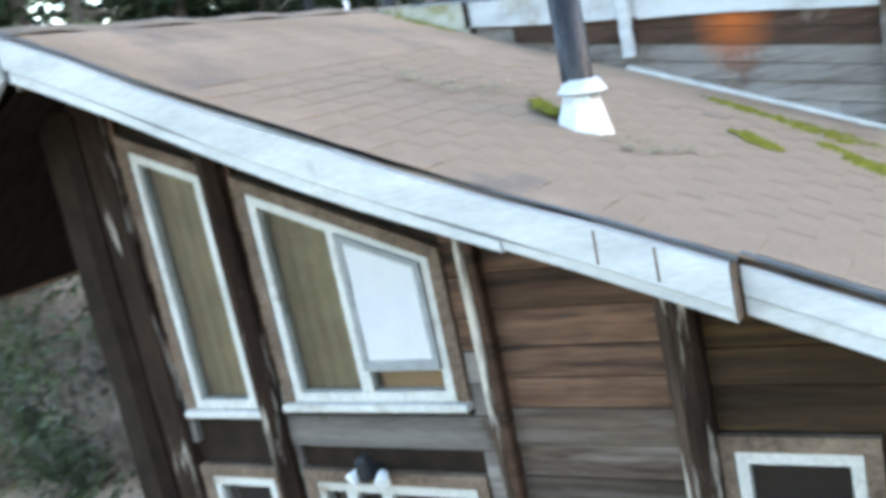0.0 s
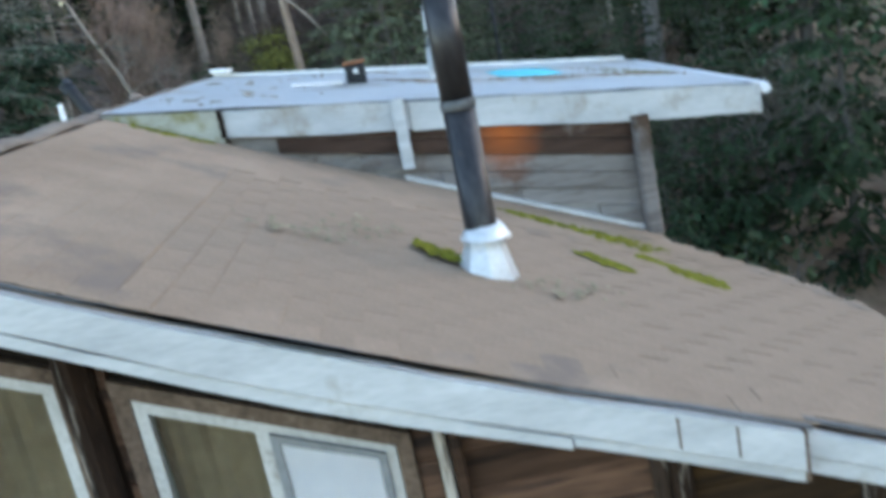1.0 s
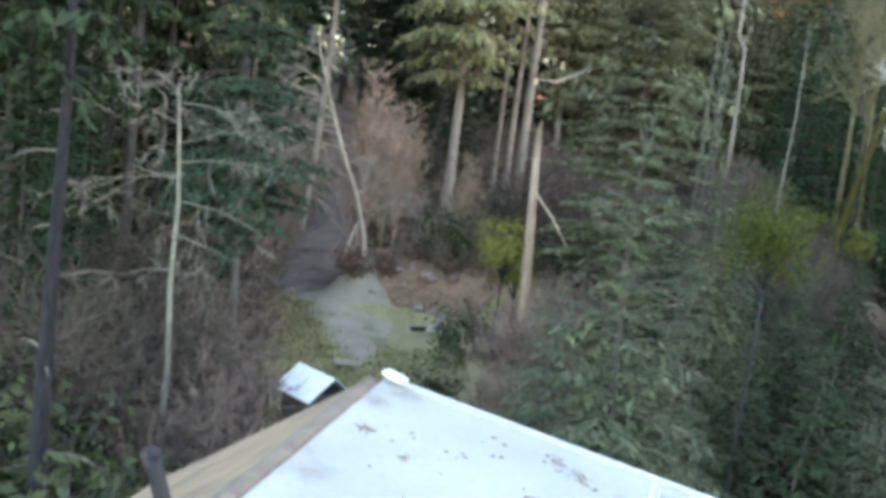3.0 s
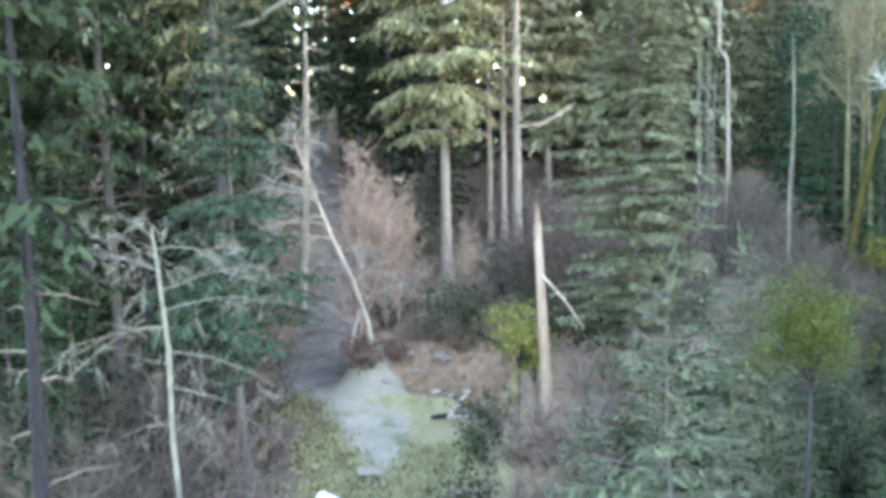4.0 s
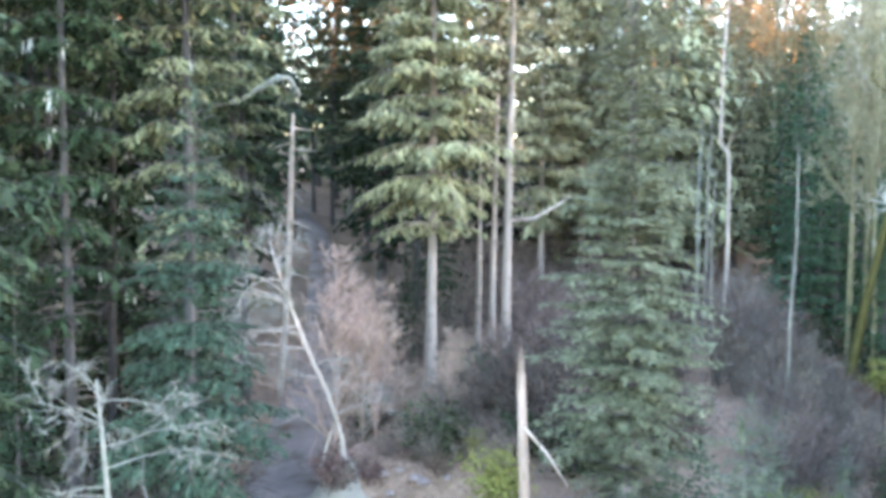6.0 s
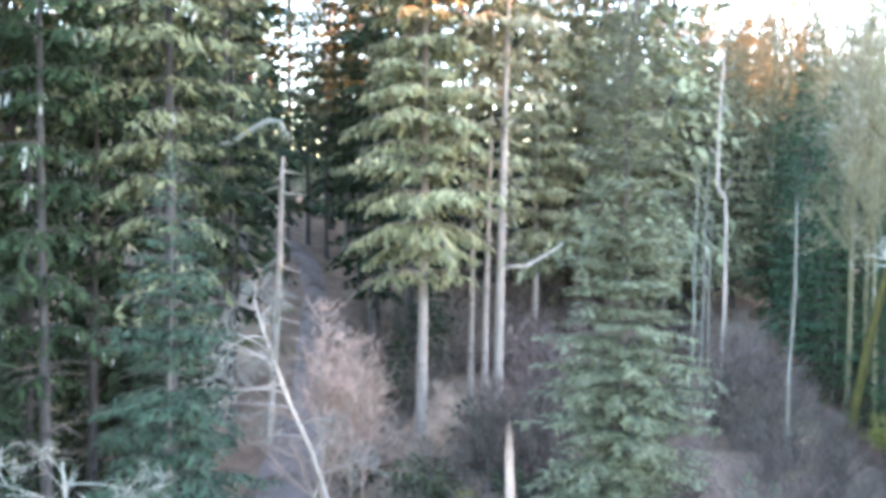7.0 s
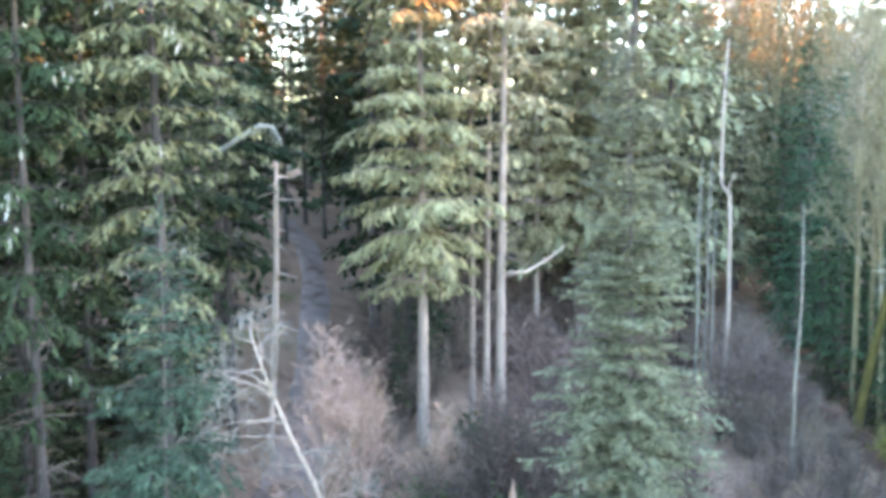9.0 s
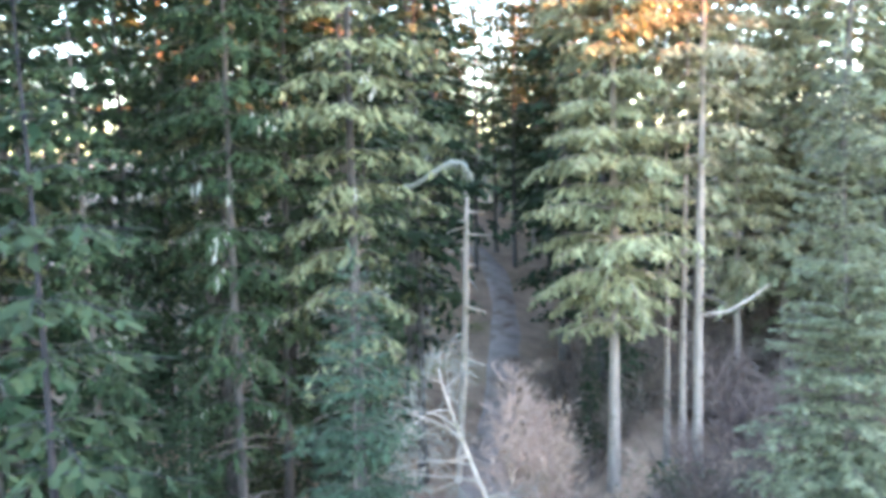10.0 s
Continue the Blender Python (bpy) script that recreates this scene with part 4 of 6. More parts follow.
dish = thing("satellite_dish", (2.33, 9.0, dorm_z(2.33)), "grey satellite dish on a bent mast with two antenna prongs", "satellite dish")
bm = bmesh.new()
rows = []
for i in range(7):
    r = i / 6
    rows.append([bm.verts.new((0.19 * r * math.cos(a), 0.05 * r * r, 0.25 * r * math.sin(a))) for a in [2 * math.pi * k / 24 for k in range(24)]])
for p, q in zip(rows[1:], rows[2:]):
    for k in range(24):
        bm.faces.new((p[k], p[(k + 1) % 24], q[(k + 1) % 24], q[k]))
bm.faces.new(rows[1])
bmesh.ops.solidify(bm, geom=bm.faces[:], thickness=0.012)
bmesh.ops.transform(bm, verts=bm.verts[:], matrix=pose(0.02, 0.02, 0.30, -12, 8, -76))
part("reflector", bm, DISH, dish, "pale grey reflector", True)
v, f = [], []
tubes([([((0, -0.10, 0.0), 0.018), ((0, -0.04, 0.10), 0.018), ((0.03, 0.02, 0.28), 0.017)], 8)], v, f)
me = mesh_of("mast", v, f, DISH, True)
o = new("mast", me)
o.parent = dish
for dx, top in ((0.045, 0.66), (0.085, 0.60)):
    v, f = [], []
    tubes([([((dx - 0.02, 0.05, 0.42), 0.012), ((dx, 0.06, top), 0.010)], 6)], v, f)
    o = new("prong", mesh_of("prong", v, f, DISH, True))
    o.parent = dish
bm = bmesh.new()
box(bm, (-0.09, -0.16, -0.012), (0.09, -0.02, 0.012), 0.004)
part("foot_plate", bm, DISH, dish)

bm = bmesh.new()
corners = [(2.86, 9.43), (3.04, 9.74), (3.46, 9.63), (3.5, 8.8), (3.23, 8.62), (2.92, 8.76)]
c = Vector((3.17, 9.17))
rings = []
for s in (1.0, 0.85, 0.6, 0.35):
    ring = []
    for i in range(24):
        a, b = corners[i * 6 // 24], corners[(i * 6 // 24 + 1) % 6]
        u = (i * 6 / 24) % 1
        p = c + (Vector(a).lerp(Vector(b), u) - c) * s
        lift = 0.008 + (0.03 * (1 - s) + 0.016 * noise.noise((p.x * 5, p.y * 5, 9.0)) if s < 1 else 0)
        ring.append(bm.verts.new((p.x, p.y, dorm_z(p.x) + max(0.008, lift))))
    rings.append(ring)
for p, q in zip(rings, rings[1:]):
    for k in range(24):
        bm.faces.new((p[k], p[(k + 1) % 24], q[(k + 1) % 24], q[k]))
bm.faces.new(rings[-1])
tagged(part("tarp", bm, TARP, smooth=True), "bright turquoise tarp patch lying on the dormer roof", "tarp")

v, f = [], []
tubes([([((-0.33, 7.86, roof_z(-0.33) - 0.03), 0.05), ((-0.36, 7.875, 5.97), 0.05), ((-0.47, 7.93, 6.16), 0.05), ((-0.50, 7.945, 6.20), 0.06), ((-0.515, 7.95, 6.23), 0.06), ((-0.49, 7.93, 6.265), 0.04)], 10)], v, f)
tagged(new("vent_pipe", mesh_of("vent_pipe", v, f, BLACK, True)), "leaning black plastic vent pipe behind the ridge", "pipe")
bm = bmesh.new()
lathe(bm, [(0.05, -0.12), (0.04, 0.0), (0.02, 0.03), (0.017, 0.15), (0.014, 0.155)], 12, Matrix.Translation((-0.22, 6.91, 5.97)))
tagged(part("white_vent", bm, WHITE, smooth=True), "small white plumbing vent on the ridge", "vent")
bm = bmesh.new()
bmesh.ops.create_icosphere(bm, subdivisions=2, radius=0.042)
for q in bm.verts:
    q.co = Vector((q.co.x * 1.3, q.co.y, q.co.z * 0.7)) * (1 + 0.25 * noise.noise(q.co * 14))
bmesh.ops.translate(bm, verts=bm.verts[:], vec=(RIDGE_X + 0.06, 8.0, RIDGE_Z + 0.025))
tagged(part("stone", bm, ROCK, smooth=True), "pale stone lying on the ridge", "stone")
bm = bmesh.new()
box(bm, (-0.12, -0.06, -0.01), (0.12, 0.06, 0.035), 0.01)
o = part("ridge_flashing", bm, WHITE)
o.matrix_world = pose(0.10, 10.98, dorm_z(0.1) + 0.055, 0, 8, -25)
tagged(o, "white metal flashing piece at the end of the ridge", "flashing")


# litter and moss: small heaps joined into one object each
def heaps(name, spots, surface, mat, label, seed, size=(0.02, 0.05)):
    r = random.Random(seed)
    v, f = [], []
    for x0, y0, x1, y1, wide, count in spots:
        for _ in range(count):
            u = r.random()
            x = x0 + (x1 - x0) * u + r.gauss(0, wide)
            y = y0 + (y1 - y0) * u + r.gauss(0, wide)
            s = r.uniform(*size)
            a = r.uniform(0, math.pi)
            b = len(v)
            z = surface(x) - 0.004
            n = 6
            v += [(x + s * math.cos(a + k * math.pi / 3) * r.uniform(0.7, 1.3), y + s * math.sin(a + k * math.pi / 3) * r.uniform(0.7, 1.3), surface(x + s * math.cos(a + k * math.pi / 3)) - 0.003) for k in range(n)]
            v.append((x, y, surface(x) + s * r.uniform(0.25, 0.5)))
            f += [(b + k, b + (k + 1) % n, b + n) for k in range(n)]
    return tagged(new(name, mesh_of(name, v, f, mat, True)), label, name.replace("_", " "), kind="stuff")


heaps("moss", [(1.97, 5.18, 2.14, 5.05, 0.04, 60), (2.1, 5.07, 2.17, 5.0, 0.02, 60), (2.9, 5.72, 3.0, 5.62, 0.035, 50), (3.02, 5.61, 3.1, 5.53, 0.024, 150), (3.3, 5.98, 3.56, 5.68, 0.02, 170), (3.52, 5.72, 3.62, 5.64, 0.036, 360), (2.6, 6.62, 3.4, 6.2, 0.04, 170), (3.1, 6.5, 3.5, 6.3, 0.05, 90), (0.2, 6.93, 0.7, 6.9, 0.03, 70)], roof_z, MOSS, "yellow-green moss cushions on the shingles", 3, (0.012, 0.034))
heaps("roof_lichen", [(4.05, 8.65, 4.3, 8.35, 0.06, 130), (3.85, 8.8, 4.1, 8.6, 0.06, 60), (3.69, 9.41, 4.1, 9.0, 0.08, 50)], dorm_z, MOSS, "yellow-green lichen crust at the dormer's edge", 12, (0.008, 0.03))
heaps("dark_scraps", [(0.40, 7.82, 0.46, 7.76, 0.03, 26), (0.21, 9.8, 0.26, 9.74, 0.04, 24), (0.15, 8.1, 0.2, 8.06, 0.03, 12), (0.62, 7.6, 0.7, 7.56, 0.03, 14), (0.95, 7.9, 1.05, 7.8, 0.04, 14), (1.7, 10.5, 1.88, 10.3, 0.04, 60)], dorm_z, DEBRIS, "dark leaf scraps stuck to the pale roofing", 14, (0.012, 0.03))
heaps("needle_litter", [(1.77, 9.27, 2.19, 8.93, 0.05, 120), (2.19, 8.93, 2.55, 8.5, 0.08, 240), (2.5, 8.55, 2.95, 8.5, 0.06, 160), (2.95, 8.5, 3.9, 8.42, 0.09, 240), (3.8, 8.4, 4.3, 8.25, 0.08, 130), (1.6, 10.5, 1.95, 10.2, 0.05, 80)], dorm_z, DEBRIS, "brown needles and twigs washed into lines on the dormer roof", 4, (0.01, 0.03))
heaps("leaf_bits", [(0.3, 7.5, 1.2, 9.5, 0.4, 30), (0.6, 9.5, 1.4, 10.4, 0.3, 25)], dorm_z, DEBRIS, "scattered dark leaf scraps on the pale roofing", 6, (0.012, 0.04))
heaps("shingle_litter", [(1.5, 4.9, 1.75, 5.6, 0.1, 40), (2.5, 4.75, 2.85, 5.0, 0.1, 45), (1.2, 5.0, 1.6, 4.9, 0.06, 25)], roof_z, DEBRIS, "dark needle litter above and below the chimney flashing", 8, (0.008, 0.022))


# ---- trees ----
def unit(v):
    return v / (np.linalg.norm(v) + 1e-9)


class Blades:
    """Many small leaf-like diamonds, collected for one mesh."""

    def __init__(self):
        self.v, self.f = [], []

    def add(self, p, q, side, w):
        b = len(self.v)
        m = p * 0.55 + q * 0.45
        self.v += [p, m + side * w, q, m - side * w]
        self.f.append((b, b + 1, b + 2, b + 3))


def trunk_line(h, r, rnd, lean=(0, 0), wave=0.15, rings=12, tip=0.06):
    pts = []
    ph = rnd.uniform(0, 6)
    for i in range(rings + 1):
        s = i / rings
        x = lean[0] * s * h + wave * math.sin(ph + s * 5) * s
        y = lean[1] * s * h + wave * math.cos(ph * 1.7 + s * 4) * s
        rad = r * ((1 - s) ** 1.6 * (1 - tip) + tip) * (1.35 if i == 0 else 1.0)
        pts.append((Vector((x, y, s * h - (0.4 if i == 0 else 0))), rad))
    return pts


def along(pts, z):
    for (a, ra), (b, rb) in zip(pts, pts[1:]):
        if a.z <= z <= b.z:
            u = (z - a.z) / (b.z - a.z)
            return a.lerp(b, u), ra + (rb - ra) * u
    return pts[-1]


def conifer(name, h, base, spread, trunk_r, seed, needles, step=0.8, per=6, droop=0.35, dens=0.3, size=1.0, dead=12, bark=BARK, gap=0.1, lean=(0, 0), sub=3, wide=1.0, taper=0.75, least=0.6, hang=0.5, rise=0.1, swell=0.15, lichen=0.0):
    """A fir: tapered trunk, dead lower snags, whorls of boughs in tiers, each with flat drooping sprays. Base at the origin."""
    rnd = random.Random(seed)
    line = trunk_line(h, trunk_r, rnd, lean)
    root = new(name)
    tv, tf = [], []
    tubes([(line, 8)], tv, tf)
    o = new("trunk", mesh_of("trunk", tv, tf, bark, True))
    o.parent = root
    limbs, snags, blades, tufts = [], [], Blades(), Blades()
    z = base
    while z < h - 0.25:
        u = (z - base) / (h - base)
        full = spread * ((1 - u) ** taper * 0.95 + 0.05) * (0.6 + 0.4 * min(1.0, u / swell)) * rnd.uniform(0.8, 1.1)
        a0, tier_rise, tier_droop = rnd.uniform(0, 6.28), rise + rnd.uniform(-0.08, 0.12) + 0.5 * u * u, droop * rnd.uniform(0.8, 1.2) * (1 - 0.6 * u)
        count = per if full > 0.45 else 6
        for k in range(count):
            if rnd.random() < gap:
                continue
            L = max(0.14, full * rnd.uniform(least, 1.12))
            a = a0 + 6.28 * k / count + rnd.uniform(-0.25, 0.25)
            p0, r0 = along(line, min(h, z + rnd.uniform(-0.08, 0.08)))
            up, dr = tier_rise + rnd.uniform(-0.07, 0.07), tier_droop * rnd.uniform(0.85, 1.15)
            d = np.array((math.cos(a), math.sin(a), 0.0))
            start = np.array(p0)
            pt = lambda s: start + d * (L * s) + np.array((0, 0, L * (up * s - dr * s * s)))
            limbs.append(([(Vector(pt(s)), max(0.006, r0 * 0.22 * (1 - s * 0.85))) for s in (0.0, 0.5, 1.0)], 3))
            n = max(2, int(L * 0.85 / dens))
            for i in range(n):
                s = min(1.0, 0.08 + 0.92 * (i + rnd.random() * 0.9) / n)
                q, fwd = pt(s), unit(pt(min(1.0, s + 0.05)) - pt(s - 0.05))
                for sgn in (-1, 1):
                    lat = np.cross(fwd, (0, 0, 1)) * sgn
                    tl = min(1.1, (0.14 + 0.36 * L * (1 - 0.8 * s)) * rnd.uniform(0.65, 1.2) * size)
                    w = unit(fwd * rnd.uniform(0.5, 0.9) + lat * rnd.uniform(0.6, 1.0) + np.array((0, 0, -hang * rnd.uniform(0.3, 1.5))))
                    flat = unit(np.cross(w, np.array((rnd.uniform(-0.35, 0.35), rnd.uniform(-0.35, 0.35), 1.0))))
                    blades.add(q, q + w * tl, flat, (0.03 + 0.07 * tl) * wide * rnd.uniform(0.7, 1.3))
                    for e in range(sub if tl > 0.22 else 1):
                        c = q + w * tl * (0.15 + 0.75 * (e + rnd.random()) / max(2, sub))
                        side = unit(w * rnd.uniform(0.5, 1.0) + flat * (1 if e % 2 else -1) * rnd.uniform(0.5, 0.95) + np.array((0, 0, -hang * rnd.uniform(0.1, 1.3))))
                        blades.add(c, c + side * tl * rnd.uniform(0.3, 0.55), unit(np.cross(side, np.array((rnd.uniform(-0.7, 0.7), rnd.uniform(-0.7, 0.7), 0.8)))), (0.028 + 0.07 * tl) * wide * rnd.uniform(0.7, 1.3))
            if rnd.random() < lichen:
                for _ in range(rnd.randint(3, 7)):
                    q = pt(rnd.uniform(0.45, 1.0)) + np.array((rnd.gauss(0, 0.06), rnd.gauss(0, 0.06), -0.02))
                    tufts.add(q, q + np.array((rnd.gauss(0, 0.05), rnd.gauss(0, 0.05), -rnd.uniform(0.12, 0.38))), np.array((-d[1], d[0], 0.0)), rnd.uniform(0.02, 0.045))
            blades.add(pt(0.84), pt(1.0) + d * 0.16 * size, unit(np.cross(d, (0.2, 0.1, 1))), 0.06 * wide)
        z += step * rnd.uniform(0.8, 1.2) * (1.0 - 0.5 * u)
    tipp = np.array(line[-1][0])
    for k in range(7):
        a = rnd.uniform(0, 6.28)
        blades.add(tipp - np.array((0, 0, 0.08 * k)), tipp + np.array((0.12 * math.cos(a), 0.12 * math.sin(a), 0.28 - 0.08 * k)), np.array((-math.sin(a), math.cos(a), 0)), 0.04)
    for _ in range(dead):
        z = rnd.uniform(0.25 * base, base + 0.5)
        if z < 0.5:
            continue
        p0, r0 = along(line, z)
        a, L = rnd.uniform(0, 6.28), rnd.uniform(0.3, 1.3)
        e = Vector((math.cos(a) * L, math.sin(a) * L, rnd.uniform(-0.35, 0.12) * L))
        snags.append(([(p0, 0.022), (p0 + e * 0.5 + Vector((0, 0, 0.07 * L)), 0.016), (p0 + e, 0.005)], 3))
    if snags:
        lv, lf = [], []
        tubes(snags, lv, lf)
        o = tagged(new("dead_branchwork", mesh_of("dead_branchwork", lv, lf, TWIG_ASH, False)), "bare pale dead branches", kind="stuff")
        o.parent = root
    if tufts.v:
        o = tagged(new("lichen", mesh_of("lichen", tufts.v, tufts.f, BARK_LICHEN, False)), "pale hanging lichen", kind="stuff")
        o.parent = root
    lv, lf = [], []
    tubes(limbs, lv, lf)
    o = tagged(new("branchwork", mesh_of("branchwork", lv, lf, bark, False)), kind="stuff")
    o.parent = root
    o = new("crown", mesh_of("crown", blades.v, blades.f, needles, False))
    o.parent = root
    return root


def branching(start, direction, length, radius, depth, rnd, out, fine, bend=0.25, split=(2, 4), up=0.12, ratio=0.62):
    """Recursive bare branches; thick ones go to out, the finest to fine."""
    pts = []
    p, d = Vector(start), Vector(direction).normalized()
    n = 5 if depth > 1 else 3
    for i in range(n + 1):
        s = i / n
        pts.append((p.copy(), max(0.006, radius * (1 - 0.75 * s))))
        d = (d + Vector((rnd.uniform(-bend, bend), rnd.uniform(-bend, bend), rnd.uniform(-bend, bend) + up))).normalized()
        p = p + d * (length / n)
    (out if radius > 0.012 else fine).append((pts, 6 if radius > 0.05 else 4 if radius > 0.018 else 3))
    if depth <= 0:
        return
    for k in range(rnd.randint(*split) + (1 if depth > 1 else 0)):
        s = rnd.uniform(0.25, 1.0)
        q = pts[min(n, int(s * n))][0]
        a = Vector((rnd.gauss(0, 1), rnd.gauss(0, 1), rnd.gauss(0, 0.6))).normalized()
        nd = (d * rnd.uniform(0.4, 0.9) + a * 0.8).normalized()
        branching(q, nd, length * ratio * rnd.uniform(0.7, 1.2), radius * 0.5, depth - 1, rnd, out, fine, bend, split, up, ratio)


def ribbons(segs, verts, faces, rnd, width=1.0):
    """Thin twigs: a tapering strip each."""
    for pts, _ in segs:
        n = len(pts)
        d = (pts[-1][0] - pts[0][0])
        side = d.cross(Vector((rnd.gauss(0, 1), rnd.gauss(0, 1), rnd.gauss(0, 1)))).normalized()
        b = len(verts)
        pick = (0, n // 2, n - 1)
        for k, i in enumerate(pick):
            w = side * (pts[i][1] * width * (1.2, 1.0, 0.45)[k])
            verts += [pts[i][0] - w, pts[i][0] + w]
        faces += [(b, b + 1, b + 3, b + 2), (b + 2, b + 3, b + 5, b + 4)]


def bare_tree(name, line, limbs, seed, bark, twig, depth=3, sides=8, up=0.12, bend=0.25, twig_w=1.3, limb_r=0.05):
    """A leafless tree from its trunk line and limbs (height share, azimuth, rise, length)."""
    rnd = random.Random(seed)
    root = new(name)
    v, f = [], []
    tubes([(line, sides)], v, f)
    o = new("trunk", mesh_of("trunk", v, f, bark, True))
    o.parent = root
    fine, side = [], []
    n = len(line) - 1
    for s, az, rise, L in limbs:
        i = min(n - 1, int(s * n))
        u = s * n - i
        p = line[i][0].lerp(line[i + 1][0], u)
        r = line[i][1] * 0.5
        thick = []
        branching(p, (math.cos(radians(az)), math.sin(radians(az)), rise), L, max(0.014, min(r, limb_r)), depth, rnd, thick, fine, bend, up=up)
        if thick:
            v, f = [], []
            tubes(thick[:1], v, f)
            o = new("limb", mesh_of("limb", v, f, bark, False))
            o.parent = root
            side += thick[1:]
    if side:
        v, f = [], []
        tubes(side, v, f)
        o = tagged(new("branchwork", mesh_of("branchwork", v, f, bark, False)), kind="stuff")
        o.parent = root
    v, f = [], []
    ribbons(fine, v, f, rnd, twig_w)
    o = tagged(new("twig_haze", mesh_of("twig_haze", v, f, twig, False)), kind="stuff")
    o.parent = root
    return root


def stems(name, h, wide, count, seed, mat, depth=1, leaf=None, leaves=0, leaf_size=0.09, leaf_from=0.0):
    """A shrub of many thin stems from one foot, bare or with small leaves."""
    rnd = random.Random(seed)
    root = new(name)
    out, fine = [], []
    for _ in range(count):
        a = rnd.uniform(0, 6.28)
        t = rnd.uniform(0, 1) ** 0.7
        d = Vector((math.cos(a) * wide / h * t, math.sin(a) * wide / h * t, 1.0))
        foot = Vector((math.cos(a) * wide * 0.25 * rnd.random(), math.sin(a) * wide * 0.25 * rnd.random(), -0.1))
        branching(foot, d, h * rnd.uniform(0.6, 1.05), 0.02 * rnd.uniform(0.6, 1.2), depth, rnd, out, fine, 0.16, (3, 5), 0.05, 0.45)
    v, f = [], []
    ribbons(out, v, f, rnd, 1.15)
    o = new("stem", mesh_of("stem", v, f, mat, False))
    o.parent = root
    v, f = [], []
    ribbons(fine, v, f, rnd, 1.15)
    o = tagged(new("twig_haze", mesh_of("twig_haze", v, f, mat, False)), kind="stuff")
    o.parent = root
    if leaf:
        bl = Blades()
        lines = out + fine
        for _ in range(leaves):
            pts = rnd.choice(lines)[0]
            i = rnd.randint(1, len(pts) - 1)
            if pts[i][0].z < leaf_from * h * rnd.uniform(0.7, 1.3):
                continue
            c = np.array(pts[i][0]) + np.array([rnd.gauss(0, 0.09) for _ in range(3)])
            d = unit(np.array([rnd.gauss(0, 1), rnd.gauss(0, 1), rnd.gauss(0.2, 0.8)]))
            bl.add(c, c + d * leaf_size * rnd.uniform(0.7, 1.6), unit(np.cross(d, (rnd.gauss(0, 1), rnd.gauss(0, 1), 0.5))), leaf_size * 0.28)
        o = new("foliage", mesh_of("foliage", bl.v, bl.f, leaf, False))
        o.parent = root
    return root


def crowned(name, stem_h, crown, clumps, leaves, seed, bark, leaf, leaf_size=0.06):
    """A thin-stemmed shrub whose leaves sit in clumps within a crown of half-sizes (rx, ry, rz)."""
    rnd = random.Random(seed)
    root = new(name)
    rx, ry, rz = crown
    segs, bl = [], Blades()
    top = Vector((0.08, 0.0, stem_h))
    v, f = [], []
    tubes([([(Vector((0, 0, -0.2)), 0.035), (Vector((0.06, 0.03, stem_h * 0.5)), 0.026), (top, 0.018)], 6)], v, f)
    o = new("stem", mesh_of("stem", v, f, bark, True))
    o.parent = root
    for _ in range(clumps):
        d = Vector((rnd.gauss(0, 1), rnd.gauss(0, 1), rnd.gauss(0, 1))).normalized() * rnd.random() ** 0.7 * rnd.uniform(0.7, 1.25)
        p = top + Vector((d.x * rx, d.y * ry, d.z * rz + rz * 0.5))
        low = top + Vector((0, 0, min(0.0, -0.3 + d.z * 0.3)))
        segs.append(([(low, 0.016), (low.lerp(p, 0.55) + Vector((0, 0, 0.08)), 0.011), (p, 0.005)], 3))
        for _ in range(leaves // clumps):
            q = np.array(p) + np.array((rnd.gauss(0, 0.2), rnd.gauss(0, 0.2), rnd.gauss(0, 0.1)))
            w = unit(np.array((rnd.gauss(0, 1), rnd.gauss(0, 1), rnd.gauss(0, 0.8))))
            bl.add(q, q + w * leaf_size * rnd.uniform(0.7, 1.5), unit(np.cross(w, (rnd.gauss(0, 1), rnd.gauss(0, 1), 0.5))), leaf_size * 0.3)
    v, f = [], []
    ribbons(segs, v, f, rnd, 1.2)
    o = tagged(new("twig_haze", mesh_of("twig_haze", v, f, bark, False)), kind="stuff")
    o.parent = root
    o = new("foliage", mesh_of("foliage", bl.v, bl.f, leaf, False))
    o.parent = root
    return root


def plant(root, x, y, label, category, group="", turn=0.0, sink=0.1, scale=1.0):
    root.location = (x, y, height(x, y) - sink)
    root.rotation_euler = (0, 0, radians(turn))
    root.scale = (scale, scale, scale)
    return tagged(root, label, category, group)


def again(root, x, y, turn, scale=1.0, sink=0.1, tilt=(0, 0)):
    o = copy_thing(root, pose(x, y, height(x, y) - sink, tilt[0], tilt[1], turn))
    o.scale = (scale, scale, scale)
    return o


wood = random.Random(11)
FIRS, BARE, BRUSH = "firs of the wood", "leafless trees on the slope", "brush on the slope"

# the tall firs in the middle of the wood
t_a = plant(conifer("fir_tree", 27, 5.2, 2.8, 0.19, 21, NEEDLE_OLIVE, 0.9, 9, 0.5, 0.2, 1.05, 14, BARK_TAN, sub=5, wide=0.72, least=0.6, gap=0.05, hang=0.8, taper=0.45, rise=0.22, swell=0.05), -4.6, 33.1, "tall fir with a bare pale lower trunk and olive crown", "fir tree", FIRS)
t_c = plant(conifer("fir_tree", 30, 9.8, 2.9, 0.17, 22, NEEDLE_OLIVE, 0.95, 6, 0.5, 0.27, 1.1, 60, BARK_TAN, gap=0.2, taper=0.5, hang=0.6), -2.35, 34.0, "slender fir with a long pale trunk and dead snags", "fir tree", FIRS)
